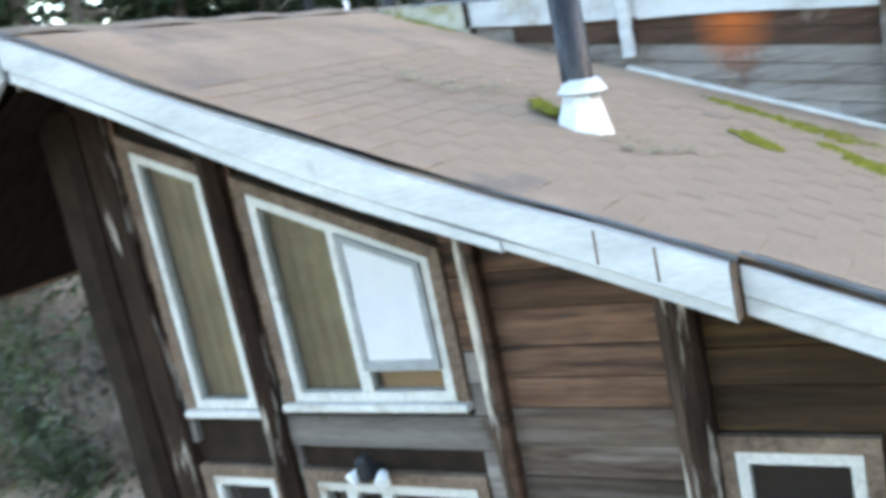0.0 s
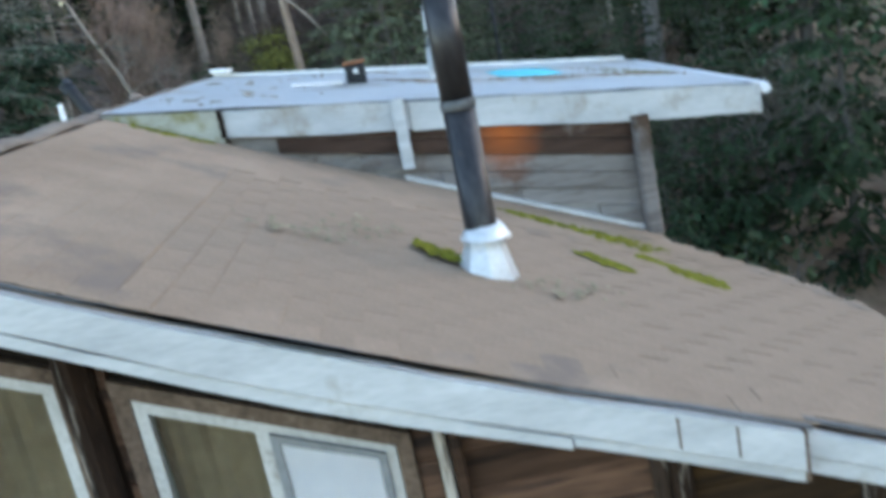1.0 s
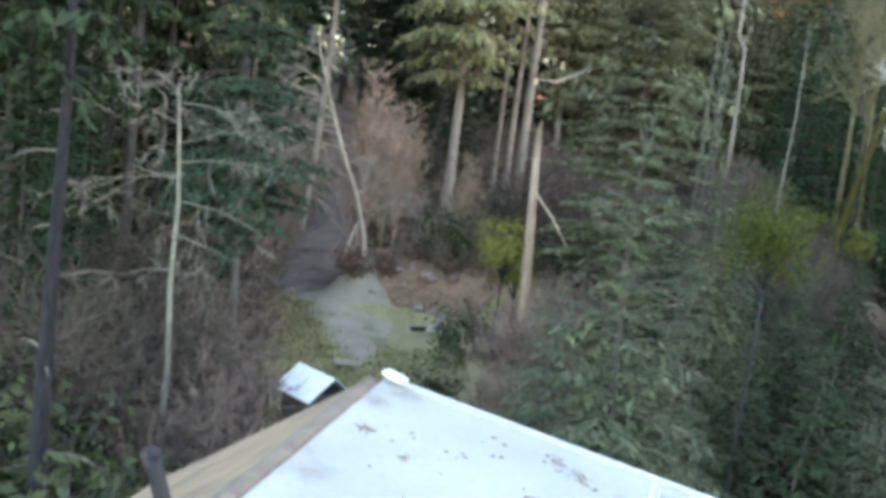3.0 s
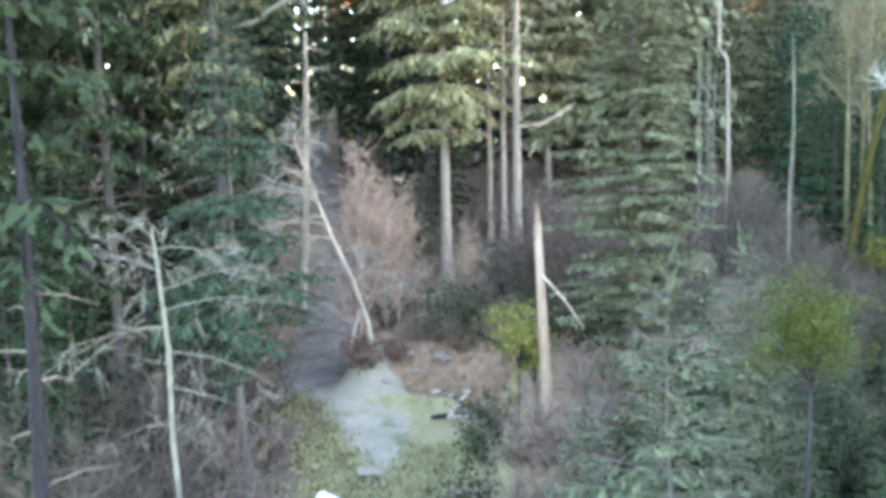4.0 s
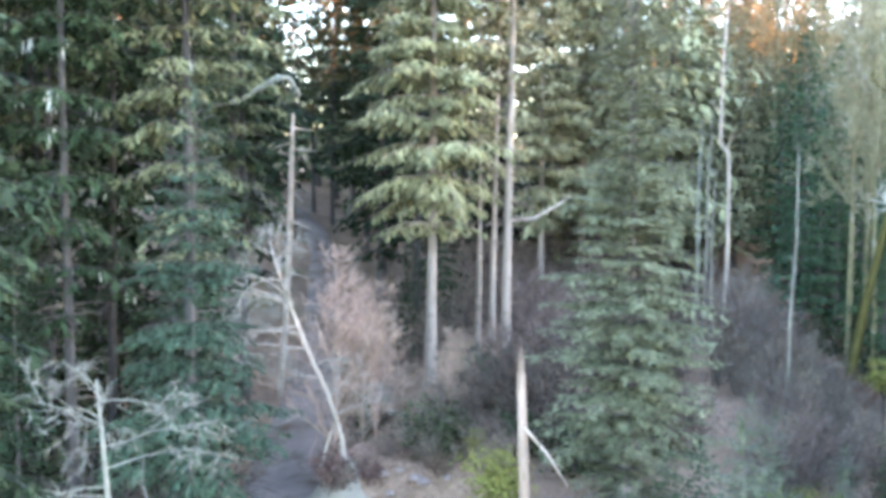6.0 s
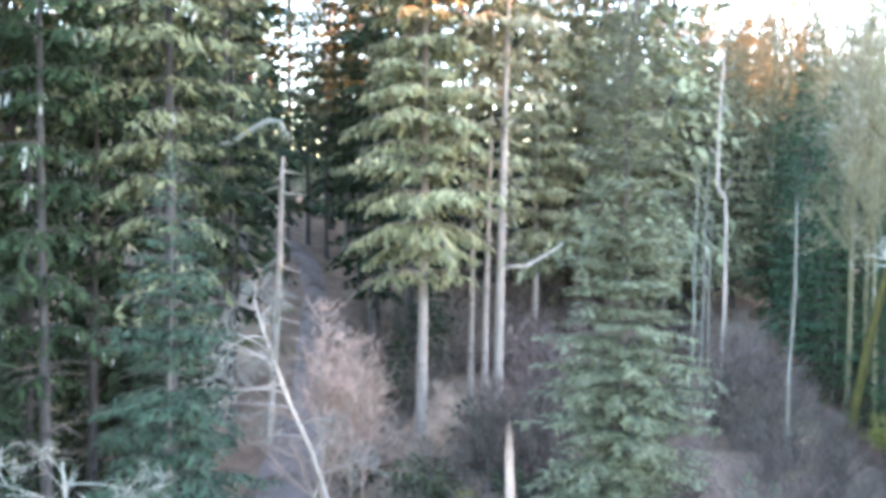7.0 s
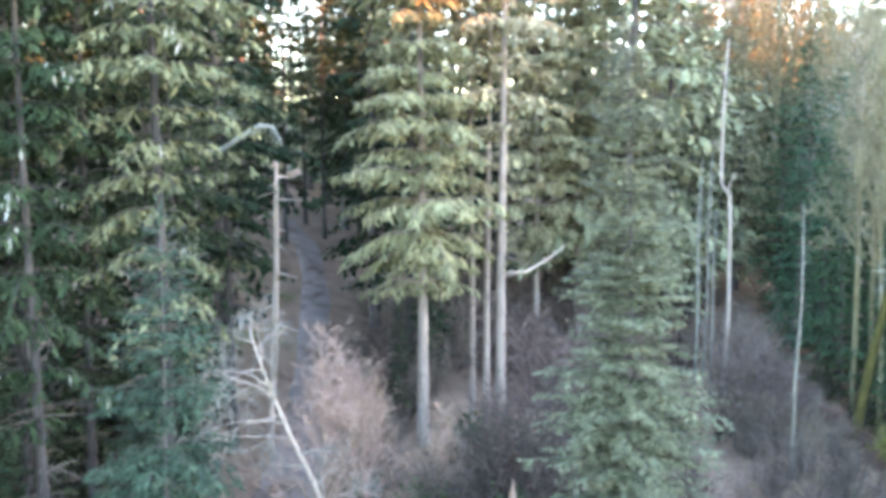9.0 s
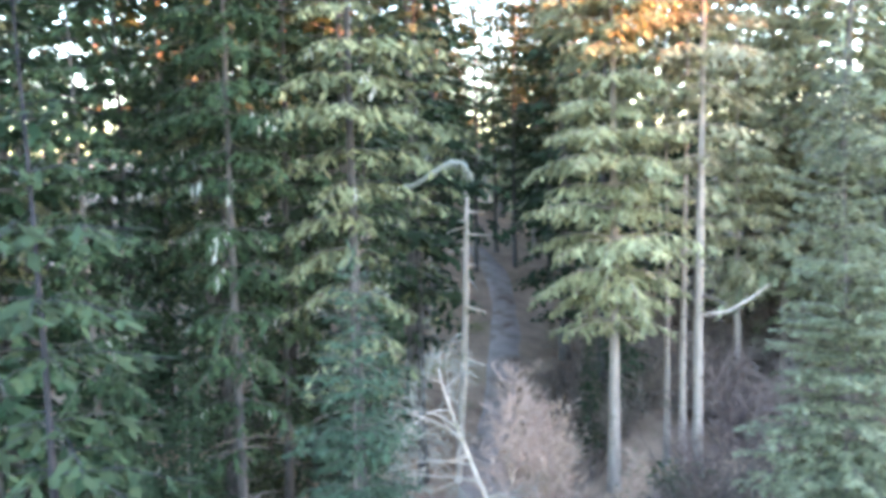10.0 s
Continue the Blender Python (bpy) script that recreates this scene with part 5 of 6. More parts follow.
t_b = plant(conifer("fir_tree", 24, 7.0, 1.9, 0.12, 23, NEEDLE_OLIVE, 0.9, 5, 0.5, 0.28, 1.1, 30, BARK_TAN, gap=0.25, taper=0.5, hang=0.6), -2.95, 35.0, "slender fir with pale trunk standing in a group", "fir tree", FIRS)
again(t_b, -3.5, 35.4, 130, 0.9)
# the full young firs nearer the cabin
plant(conifer("fir_tree", 13.4, 0.5, 2.5, 0.14, 31, NEEDLE_BLUE, 0.4, 11, 0.22, 0.125, 0.75, 4, sub=5, taper=0.62, gap=0.03, wide=0.47, least=0.65, hang=0.3, rise=0.12), 1.55, 25.8, "full grey-green young fir with a pointed top", "fir tree", FIRS, sink=0.7)
f_n = plant(conifer("fir_tree", 7.7, 0.4, 2.4, 0.08, 32, NEEDLE_SAGE, 0.42, 8, 0.4, 0.14, 0.75, 4, sub=5, wide=0.48, hang=0.5, taper=0.8), 2.05, 13.7, "bushy young fir close behind the cabin", "fir tree", FIRS)
f_l = plant(conifer("fir_tree", 10.9, 3.0, 2.3, 0.12, 33, NEEDLE_TEAL, 0.48, 9, 0.34, 0.16, 0.85, 8, sub=5, wide=0.55, taper=0.75, least=0.7), -6.6, 21.6, "full blue-green young fir beside the track", "fir tree", FIRS)
f_m = plant(conifer("fir_tree", 7.6, 0.3, 2.3, 0.09, 34, NEEDLE, 0.5, 7, 0.4, 0.24, 1.0, 4, sub=3, wide=0.95), 8.9, 14.6, "bushy green fir behind the cabin, needles dimmed for lens falloff", "fir tree", FIRS)
again(f_m, 10.4, 12.4, 170, 0.9)
again(f_n, 4.4, 12.2, 100, 0.5)
again(f_n, 3.2, 18.8, 70, 0.85)
again(f_m, 4.5, 15.6, 30, 0.68)
again(f_m, 5.5, 13.4, 110, 0.5)
again(f_m, 6.9, 14.8, 290, 0.6)
again(f_n, 5.9, 17.2, 20, 0.6)
again(f_m, 6.2, 17.8, 200, 0.62)
again(f_m, 5.6, 19.6, 80, 0.6)
for x, y, s in ((5.4, 22.4, 0.5), (6.8, 23.6, 0.5), (7.4, 20.6, 0.55), (4.4, 24.2, 0.5), (6.0, 25.6, 0.45), (8.0, 24.6, 0.4), (8.6, 19.0, 0.6), (3.6, 21.8, 0.6), (7.2, 26.4, 0.4)):
    again(f_n if x < 6.5 else f_m, x, y, 137 * x, s)
again(f_n, 0.9, 17.6, 250, 0.6)
again(f_n, 2.0, 18.0, 40, 0.62)
again(f_n, 2.9, 16.4, 300, 0.66)
for x, y, s in ((1.7, 20.2, 0.5), (2.9, 20.9, 0.55), (4.2, 19.6, 0.6), (3.9, 17.5, 0.6), (5.0, 20.6, 0.55), (2.3, 22.3, 0.42)):
    again(f_m, x, y, 97 * y, s)
again(f_l, -9.4, 26.6, 160, 0.85)
# tall dense firs: four builds, planted over the slope
f_1 = plant(conifer("fir_tree", 29, 7.0, 2.5, 0.2, 41, NEEDLE_MOSS, 0.95, 7, 0.55, 0.27, 1.05, 40, BARK_SHADE, gap=0.12, taper=0.4, least=0.5, sub=4, wide=0.8, hang=0.65, rise=0.15, lichen=0.16), -8.7, 25.4, "tall mossy green fir with drooping limbs", "fir tree", FIRS)
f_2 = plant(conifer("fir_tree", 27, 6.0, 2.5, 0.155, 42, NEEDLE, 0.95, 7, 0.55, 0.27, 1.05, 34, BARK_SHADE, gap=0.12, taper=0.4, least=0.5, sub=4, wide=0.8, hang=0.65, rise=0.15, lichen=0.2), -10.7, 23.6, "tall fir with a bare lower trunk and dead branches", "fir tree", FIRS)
f_3 = plant(conifer("fir_tree", 31, 3.0, 3.8, 0.3, 43, NEEDLE_DARK, 1.0, 6, 0.42, 0.56, 1.3, 16, gap=0.06, sub=2, wide=1.8, taper=0.5), -13.5, 33.0, "tall fir in the dense wood, shade put into its needle colour", "fir tree", FIRS)
f_4 = plant(conifer("fir_tree", 15.5, 0.8, 2.9, 0.17, 44, NEEDLE_GREEN, 0.8, 7, 0.3, 0.36, 1.15, 8, taper=0.6, sub=2, wide=1.25, gap=0.05, hang=0.45), 8.9, 50.5, "dense dark green fir on the far bank", "fir tree", FIRS, scale=0.82)
for src, x, y, s in ((f_2, -12.2, 27.4, 0.95), (f_1, -16.5, 22.5, 1.0), (f_2, -13.2, 26.2, 0.95), (f_1, -14.6, 28.2, 0.9), (f_1, -11.9, 35.2, 0.82), (f_3, -18.5, 28.0, 1.0), (f_3, -20.5, 35.0, 1.0), (f_2, -10.2, 28.6, 0.8),
                     (f_1, -7.2, 41.5, 0.95), (f_3, -14.6, 40.0, 1.0), (f_1, -19.0, 42.0, 1.05), (f_3, -9.0, 52.0, 1.0), (f_2, -17.5, 37.0, 1.05), (f_3, -23.5, 45.0, 1.1), (f_1, -24.5, 36.0, 1.0), (f_3, -16.6, 34.0, 1.0), (f_3, -17.8, 47.5, 1.05), (f_3, -10.4, 47.4, 0.85),
                     (t_a, -2.0, 40.8, 0.8), (t_a, -0.6, 44.0, 0.88), (f_3, -4.3, 46.0, 0.95), (f_3, -0.6, 52.0, 0.78), (f_3, -13.2, 60.0, 1.0), (f_3, -22.0, 58.0, 1.05), (f_1, -27.0, 52.0, 1.1), (f_3, -5.6, 55.0, 0.95), (f_3, -25.0, 64.0, 1.0), (f_3, -27.0, 42.0, 1.05), (f_3, -17.2, 63.5, 0.9), (f_2, -19.6, 62.5, 0.95), (f_2, -14.2, 57.0, 0.85), (f_2, -17.4, 60.0, 0.85), (f_2, -16.0, 63.0, 0.9), (f_2, -19.0, 57.5, 0.9), (f_3, -19.6, 53.0, 1.0), (f_3, -31.0, 46.0, 1.1), (f_3, -28.0, 31.0, 1.0), (f_3, -21.5, 50.5, 1.0), (f_3, -20.0, 31.5, 0.9), (f_2, -16.2, 26.0, 0.95), (f_2, -12.2, 21.2, 0.8),
                     (f_4, 7.6, 47.5, 0.7), (f_4, 8.4, 45.4, 0.72), (f_4, 9.8, 46.6, 0.78), (f_4, 10.9, 44.8, 0.74), (f_4, 11.6, 49.5, 0.9), (f_4, 9.8, 56.0, 0.95), (f_4, 13.2, 46.0, 0.85), (f_4, 17.5, 54.0, 0.95), (f_4, 14.8, 52.0, 0.95), (f_4, 7.5, 42.0, 0.52), (f_4, 8.7, 40.0, 0.56), (f_4, 9.7, 37.7, 0.56), (f_4, 10.9, 36.2, 0.6), (f_4, 8.6, 43.2, 0.62), (f_4, 10.1, 40.6, 0.64), (f_4, 11.6, 38.8, 0.66), (f_4, 12.6, 36.4, 0.6), (f_4, 11.2, 42.2, 0.68), (f_4, 15.6, 42.5, 0.8), (f_4, 14.4, 36.0, 0.62),
                     (f_2, 14.5, 33.0, 0.55), (f_4, 11.5, 21.5, 0.9), (f_4, 13.0, 25.0, 1.0), (f_4, 13.0, 17.0, 0.9), (f_1, -13.5, 16.0, 0.95), (f_2, -15.0, 19.5, 0.95)):
    again(src, x, y, wood.uniform(0, 360), s * wood.uniform(0.95, 1.05), tilt=(wood.uniform(-1.5, 1.5), wood.uniform(-1.5, 1.5)))
# dense firs behind the young ones, low firs in shade-dark needles under the wood
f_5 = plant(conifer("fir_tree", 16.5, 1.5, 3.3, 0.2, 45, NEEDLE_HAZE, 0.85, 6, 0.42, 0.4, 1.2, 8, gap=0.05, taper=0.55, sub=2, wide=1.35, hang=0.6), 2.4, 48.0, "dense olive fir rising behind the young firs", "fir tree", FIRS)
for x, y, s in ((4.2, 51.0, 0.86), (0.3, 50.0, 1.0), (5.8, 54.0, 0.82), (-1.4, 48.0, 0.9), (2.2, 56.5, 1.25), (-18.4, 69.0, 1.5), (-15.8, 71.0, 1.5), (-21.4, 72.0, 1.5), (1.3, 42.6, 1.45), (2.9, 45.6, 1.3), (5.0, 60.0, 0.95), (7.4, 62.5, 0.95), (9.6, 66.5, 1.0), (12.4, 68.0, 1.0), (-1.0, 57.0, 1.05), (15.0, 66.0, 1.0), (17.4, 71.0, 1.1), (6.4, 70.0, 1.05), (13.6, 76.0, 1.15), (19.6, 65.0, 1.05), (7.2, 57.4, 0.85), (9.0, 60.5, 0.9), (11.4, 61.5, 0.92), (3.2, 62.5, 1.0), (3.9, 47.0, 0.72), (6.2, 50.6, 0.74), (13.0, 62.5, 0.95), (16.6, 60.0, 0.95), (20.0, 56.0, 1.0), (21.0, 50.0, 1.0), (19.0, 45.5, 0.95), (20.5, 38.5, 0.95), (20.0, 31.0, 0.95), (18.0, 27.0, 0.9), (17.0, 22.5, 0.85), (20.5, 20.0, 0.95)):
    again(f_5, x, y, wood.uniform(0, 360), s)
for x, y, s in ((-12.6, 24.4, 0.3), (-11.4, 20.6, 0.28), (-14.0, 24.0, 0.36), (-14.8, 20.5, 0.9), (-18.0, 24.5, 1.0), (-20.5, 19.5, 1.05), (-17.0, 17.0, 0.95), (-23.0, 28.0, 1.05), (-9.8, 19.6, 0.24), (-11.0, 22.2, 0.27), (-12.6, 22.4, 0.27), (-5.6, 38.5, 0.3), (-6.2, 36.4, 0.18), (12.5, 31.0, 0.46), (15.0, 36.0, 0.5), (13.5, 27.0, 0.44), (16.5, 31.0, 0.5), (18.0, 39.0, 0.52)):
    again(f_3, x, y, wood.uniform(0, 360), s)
# the big trunks that stand close
plant(conifer("fir_tree", 30, 12.5, 3.0, 0.24, 51, NEEDLE_DARK, 0.95, 5, 0.42, 0.45, 1.2, 16, gap=0.2, sub=2, wide=1.4), 8.5, 23.6, "big fir with a tall bare trunk", "fir tree", FIRS)
plant(conifer("fir_tree", 17.5, 7.6, 2.2, 0.15, 52, NEEDLE_DARK, 0.8, 6, 0.5, 0.3, 1.0, 10, BARK_DARK, sub=3, wide=1.0), -5.8, 14.1, "fir with a bare lower trunk beside the cabin clearing", "fir tree", FIRS)

# far wood up the slope: low firs in one sheet of foliage
bl, tr = Blades(), []
far = random.Random(77)
for k in range(296):
    y = far.uniform(60, 130) if k < 200 else far.uniform(60, 92)
    x = far.uniform(-0.85 * y, 0.55 * y) if k < 200 else far.uniform(3, 0.46 * y)
    if road_gap(x, y) < 1.5:
        continue
    h, z0 = far.uniform(16, 27) * (0.52 if x > 0.03 * y else 0.8 if -0.56 < (x - 1.6) / (y - 5) < -0.26 else 1.0), height(x, y)
    tr.append(([(Vector((x, y, z0 - 0.5)), 0.3), (Vector((x, y, z0 + h)), 0.05)], 4))
    for _ in range(72):
        u = far.random() ** 0.8
        z = z0 + h * (0.04 + 0.96 * u)
        a, L = far.uniform(0, 6.28), 3.2 * (1 - u) ** 0.8 * far.uniform(0.5, 1.1) + 0.25
        p = np.array((x, y, z))
        q = p + np.array((math.cos(a) * L, math.sin(a) * L, -0.25 * L))
        side = np.array((-math.sin(a), math.cos(a), far.uniform(-0.4, 0.4)))
        bl.add(p, q, side, 0.12 * L + 0.06)
        for e in (0.35, 0.6, 0.8):
            c, sg = p + (q - p) * e, far.choice((-1, 1))
            bl.add(c, c + (q - p) * 0.3 + side * sg * L * 0.35 + np.array((0, 0, far.uniform(-0.3, 0.0) * L)), np.array((math.cos(a), math.sin(a), far.uniform(-0.5, 0.5))), 0.07 * L + 0.05)
far_wood = new("far_wood", mesh_of("far_wood", bl.v, bl.f, NEEDLE_MID, False))
tagged(far_wood, "dense fir wood climbing the far slope", "wood", kind="stuff")
v, f = [], []
tubes(tr, v, f)
o = tagged(new("far_trunk", mesh_of("far_trunk", v, f, BARK, False)), kind="stuff")
o.parent = far_wood

# leafless trees
def line_of(pts):
    return [(Vector(p), r) for p, r in pts]


birch = bare_tree("leaning_birch", line_of([((-5.3, 26.9, 4.0), 0.075), ((-5.4, 26.85, 5.05), 0.065), ((-5.7, 26.55, 6.3), 0.058), ((-6.12, 26.35, 7.35), 0.052), ((-6.45, 25.95, 8.65), 0.042), ((-6.74, 25.9, 9.5), 0.028), ((-6.9, 25.9, 10.05), 0.01)]),
                  [(0.25, 20, 0.25, 1.2), (0.31, 40, 1.0, 1.3), (0.38, 195, 0.3, 1.1), (0.44, 345, 0.5, 1.2), (0.5, 205, 0.0, 1.7), (0.55, 190, 0.2, 2.0), (0.58, 230, 0.1, 1.7), (0.62, 172, 0.9, 2.1), (0.65, 185, 0.3, 2.0), (0.68, 250, 0.5, 1.5), (0.71, 165, 1.6, 1.9), (0.75, 215, 0.4, 1.7), (0.8, 150, 0.9, 1.3), (0.85, 20, 0.8, 0.9), (0.9, 200, 0.7, 1.0), (0.95, 120, 1.0, 0.7)], 61, BARK_PALE, BARK_GREY, 3, up=-0.07, bend=0.28, twig_w=1.0, limb_r=0.026)
tagged(birch, "leaning pale birch with lichened bare branches", "birch tree", BARE)
dead = bare_tree("dead_tree", line_of([((0, 0, -0.3), 0.065), ((0.09, 0.05, 1.8), 0.054), ((0.02, 0.02, 3.4), 0.047), ((0.06, 0.0, 5.0), 0.04), ((-0.05, 0.0, 6.4), 0.03), ((-0.15, 0.05, 7.1), 0.015)]),
                 [(0.44, 190, -0.25, 0.9), (0.52, 15, 0.0, 1.3), (0.56, 140, 0.1, 1.4), (0.6, 340, 0.15, 2.1), (0.66, 200, 0.2, 1.6), (0.7, 60, 0.2, 1.6), (0.75, 10, 0.15, 1.8), (0.8, 180, 0.25, 1.4), (0.84, 300, 0.2, 1.3), (0.9, 30, 0.3, 1.1), (0.95, 160, 0.6, 0.9)], 62, BARK_GREY, BARK_GREY, 3, up=-0.05, bend=0.2, twig_w=0.8, limb_r=0.016)
plant(dead, -6.25, 18.1, "dead tree with level lichen-grey branches", "dead tree", BARE, sink=0.15)
kink = bare_tree("crooked_birch", line_of([((0, 0, -0.3), 0.08), ((0.1, 0, 3.0), 0.07), ((0.05, 0, 6.0), 0.06), ((0.0, 0, 6.9), 0.055), ((-0.28, 0, 7.3), 0.052), ((-0.3, 0, 9.5), 0.042), ((-0.2, 0, 12.0), 0.02)]),
                 [(0.55, 20, 1.6, 0.7), (0.75, 150, 0.5, 0.5), (0.85, 20, 0.6, 0.5), (0.92, 220, 0.7, 0.5)], 63, BARK_PALE, BARK_LICHEN, 1)
plant(kink, 4.65, 38.5, "thin white birch with a kink in its trunk", "birch tree", BARE)
slim = bare_tree("bare_alder", line_of([((0, 0, -0.3), 0.09), ((0.1, 0.05, 3.5), 0.075), ((0.0, 0.1, 7.0), 0.055), ((0.15, 0.0, 10.5), 0.02)]),
                 [(0.45, 30, 0.9, 1.6), (0.55, 200, 1.0, 1.8), (0.65, 110, 1.2, 1.8), (0.72, 300, 1.0, 1.6), (0.8, 20, 1.3, 1.5), (0.86, 170, 1.3, 1.3), (0.93, 80, 1.4, 1.1)], 64, BARK_PALE, BARK_LICHEN, 3, twig_w=1.8)
plant(slim, 9.5, 51.5, "slender bare alder with pale bark", "alder tree", BARE)
for x, y, s in ((11.0, 47.0, 1.2), (12.6, 44.5, 1.2), (13.6, 47.8, 1.35), (12.0, 52.0, 1.4), (14.6, 51.0, 1.4), (15.5, 44.0, 1.1), (9.0, 29.5, 0.9), (10.5, 33.0, 1.0)):
    again(slim, x, y, wood.uniform(0, 360), s, tilt=(wood.uniform(-4, 4), wood.uniform(-4, 4)))
pole = bare_tree("bare_pole_tree", line_of([((0, 0, -0.3), 0.055), ((0.06, 0, 3.0), 0.045), ((0.0, 0.05, 5.5), 0.032), ((0.05, 0.0, 8.2), 0.01)]),
                 [(0.3 + 0.055 * k, (k * 137) % 360, 0.2, 0.3) for k in range(12)], 68, BARK_GREY, BARK_GREY, 0)
plant(pole, 3.67, 38.2, "thin pale dying tree with short stubs", "dead tree", BARE)
for x, y, s in ((4.0, 39.0, 1.0), (4.2, 38.2, 0.8), (6.0, 32.7, 0.95)):
    again(pole, x, y, wood.uniform(0, 360), s, tilt=(wood.uniform(-3, 3), wood.uniform(-3, 3)))
tall = bare_tree("tall_alder", line_of([((0, 0, -0.3), 0.14), ((0.2, 0.1, 5.0), 0.12), ((0.1, 0.2, 10.0), 0.085), ((0.3, 0.1, 14.5), 0.05), ((0.35, 0.1, 18.0), 0.015)]),
                 [(0.35 + 0.03 * k, (k * 137) % 360, 1.3, 3.4 - 0.1 * k) for k in range(20)], 67, BARK_MOSSY, TWIG_OLIVE, 3, up=0.14, twig_w=1.5)
plant(tall, 13.0, 48.0, "tall bare alder with mossy stems and upright twigs", "alder tree", BARE)
for x, y, s in ((10.4, 50.0, 0.95), (15.2, 52.0, 1.05), (11.8, 54.5, 1.1), (16.5, 47.0, 0.95), (8.6, 56.0, 1.0), (13.8, 58.0, 1.15), (17.8, 56.0, 1.1), (6.6, 58.0, 1.0), (14.6, 44.6, 0.85), (4.6, 60.0, 1.05), (9.6, 60.0, 1.1), (12.0, 49.0, 1.0), (8.9, 38.9, 0.75), (9.7, 39.6, 0.8), (9.4, 37.4, 0.7)):
    again(tall, x, y, wood.uniform(0, 360), s, tilt=(wood.uniform(-3, 3), wood.uniform(-3, 3)))
alder_m = bare_tree("mossy_alder", line_of([((0, 0, -0.3), 0.17), ((0.5, 0, 3.0), 0.13), ((1.1, 0.1, 6.0), 0.11), ((1.7, 0.1, 9.0), 0.08), ((2.3, 0, 13.0), 0.03)]),
                    [(0.55, 20, 1.2, 1.6), (0.7, 190, 1.2, 1.5), (0.8, 300, 1.3, 1.4), (0.9, 120, 1.4, 1.2)], 65, BARK_MOSS, BARK_MOSS, 3)
plant(alder_m, 8.3, 36.2, "leaning alder thickly coated in yellow moss", "alder tree", BARE)
again(alder_m, 12.2, 41.0, 40, 1.1)
pink = bare_tree("budding_alder", line_of([((0, 0, -0.2), 0.05), ((0.05, 0, 1.4), 0.042), ((0.1, 0.05, 3.0), 0.03), ((0.05, 0.1, 4.9), 0.01)]),
                 [(0.1 + 0.035 * k, (k * 137) % 360, 2.3, 2.3 - 0.06 * k) for k in range(24)], 66, TWIG_PINK, TWIG_PINK, 3, up=0.09, bend=0.2, twig_w=0.95)
plant(pink, -5.95, 27.8, "young alder with a haze of pinkish-brown budding twigs", "alder tree", BARE, scale=1.12)
again(pink, -5.0, 28.4, 80, 0.8)
again(pink, -5.6, 29.3, 200, 0.85)
again(pink, -3.2, 29.3, 20, 0.55)
# broken pale pole beside the track, with a long limb hung with lichen; dead limb by the slender firs
hook = bare_tree("broken_pole_tree", line_of([((-10.75, 35.6, 3.2), 0.13), ((-10.3, 35.2, 7.0), 0.12), ((-9.95, 34.7, 10.0), 0.11), ((-9.8, 34.5, 12.4), 0.09), ((-9.75, 34.5, 13.6), 0.05)]),
                 [(0.35 + 0.05 * k, (k * 137) % 360, -0.1, 0.9) for k in range(12)], 69, BARK_PALE, BARK_GREY, 0, up=-0.08)
tagged(hook, "pale broken dead pole with a drooping lichened limb", "dead tree", BARE)
v, f = [], []
bow = [Vector(p) for p in ((-12.9, 34.3, 13.75), (-12.3, 34.2, 13.9), (-11.4, 34.0, 14.0), (-10.6, 33.9, 14.45), (-10.0, 33.9, 14.75), (-9.6, 33.9, 14.7), (-9.35, 33.9, 14.3))]
hang = [([(p, r) for p, r in zip(bow, (0.07, 0.075, 0.075, 0.075, 0.075, 0.065, 0.02))], 6)]
for k in range(44):
    e = wood.random() * 5.9
    p = bow[int(e)].lerp(bow[int(e) + 1], e - int(e))
    q = p + Vector((wood.uniform(-0.15, 0.15), wood.uniform(-0.15, 0.15), -0.06 - 0.05 * e * wood.random()))
    hang.append(([(p, 0.032), (p.lerp(q, 0.5) + Vector((0.03, 0, 0.03)), 0.027), (q, 0.005)], 4))
tubes(hang, v, f)
o = put(new("mossy_limb", mesh_of("mossy_limb", v, f, BARK_LICHEN, True)), hook)
tagged(o, "long limb hung with pale lichen")
v, f = [], []
tubes([([(Vector((-2.3, 34.0, 10.2)), 0.05), (Vector((-1.6, 34.6, 10.25)), 0.045), (Vector((-1.0, 35.2, 10.6)), 0.035), (Vector((-0.55, 35.7, 10.95)), 0.015)], 6)], v, f)
o = put(new("dead_limb", mesh_of("dead_limb", v, f, BARK_PALE, True)), t_c)
tagged(o, "bare pale dead limb")

# broken snag with a splintered top and leaning dead stick
snag = thing("broken_snag", (-0.2, 22.3, height(-0.2, 22.3)), "tall broken tree snag with a splintered pale top", "tree snag")
v, f = [], []
sz = height(-0.2, 22.3)
tubes([([(Vector((0, 0, -0.3)), 0.15), (Vector((0.02, -0.2, 1.2)), 0.115), (Vector((-0.02, -0.5, 2.8)), 0.095), (Vector((-0.06, -0.75, 8.0 - sz)), 0.075)], 9)], v, f)
o = new("trunk", mesh_of("trunk", v, f, SNAG, True))
o.parent = snag
bm = bmesh.new()
for k in range(7):
    a = 6.28 * k / 7
    c = Vector((-0.06 + 0.045 * math.cos(a), -0.75 + 0.045 * math.sin(a), 8.0 - sz))
    lathe(bm, [(0.035, -0.1), (0.028, 0.15), (0.004, 0.2 + 0.55 * ((k * 3) % 7) / 7)], 5, Matrix.Translation(c))
part("splinters", bm, SNAG, snag, "pale splintered top")
v, f = [], []
tubes([([(Vector((0.0, -0.7, 7.2 - sz)), 0.03), (Vector((0.4, -0.65, 6.75 - sz)), 0.025), (Vector((0.8, -0.6, 6.15 - sz)), 0.012)], 5)], v, f)
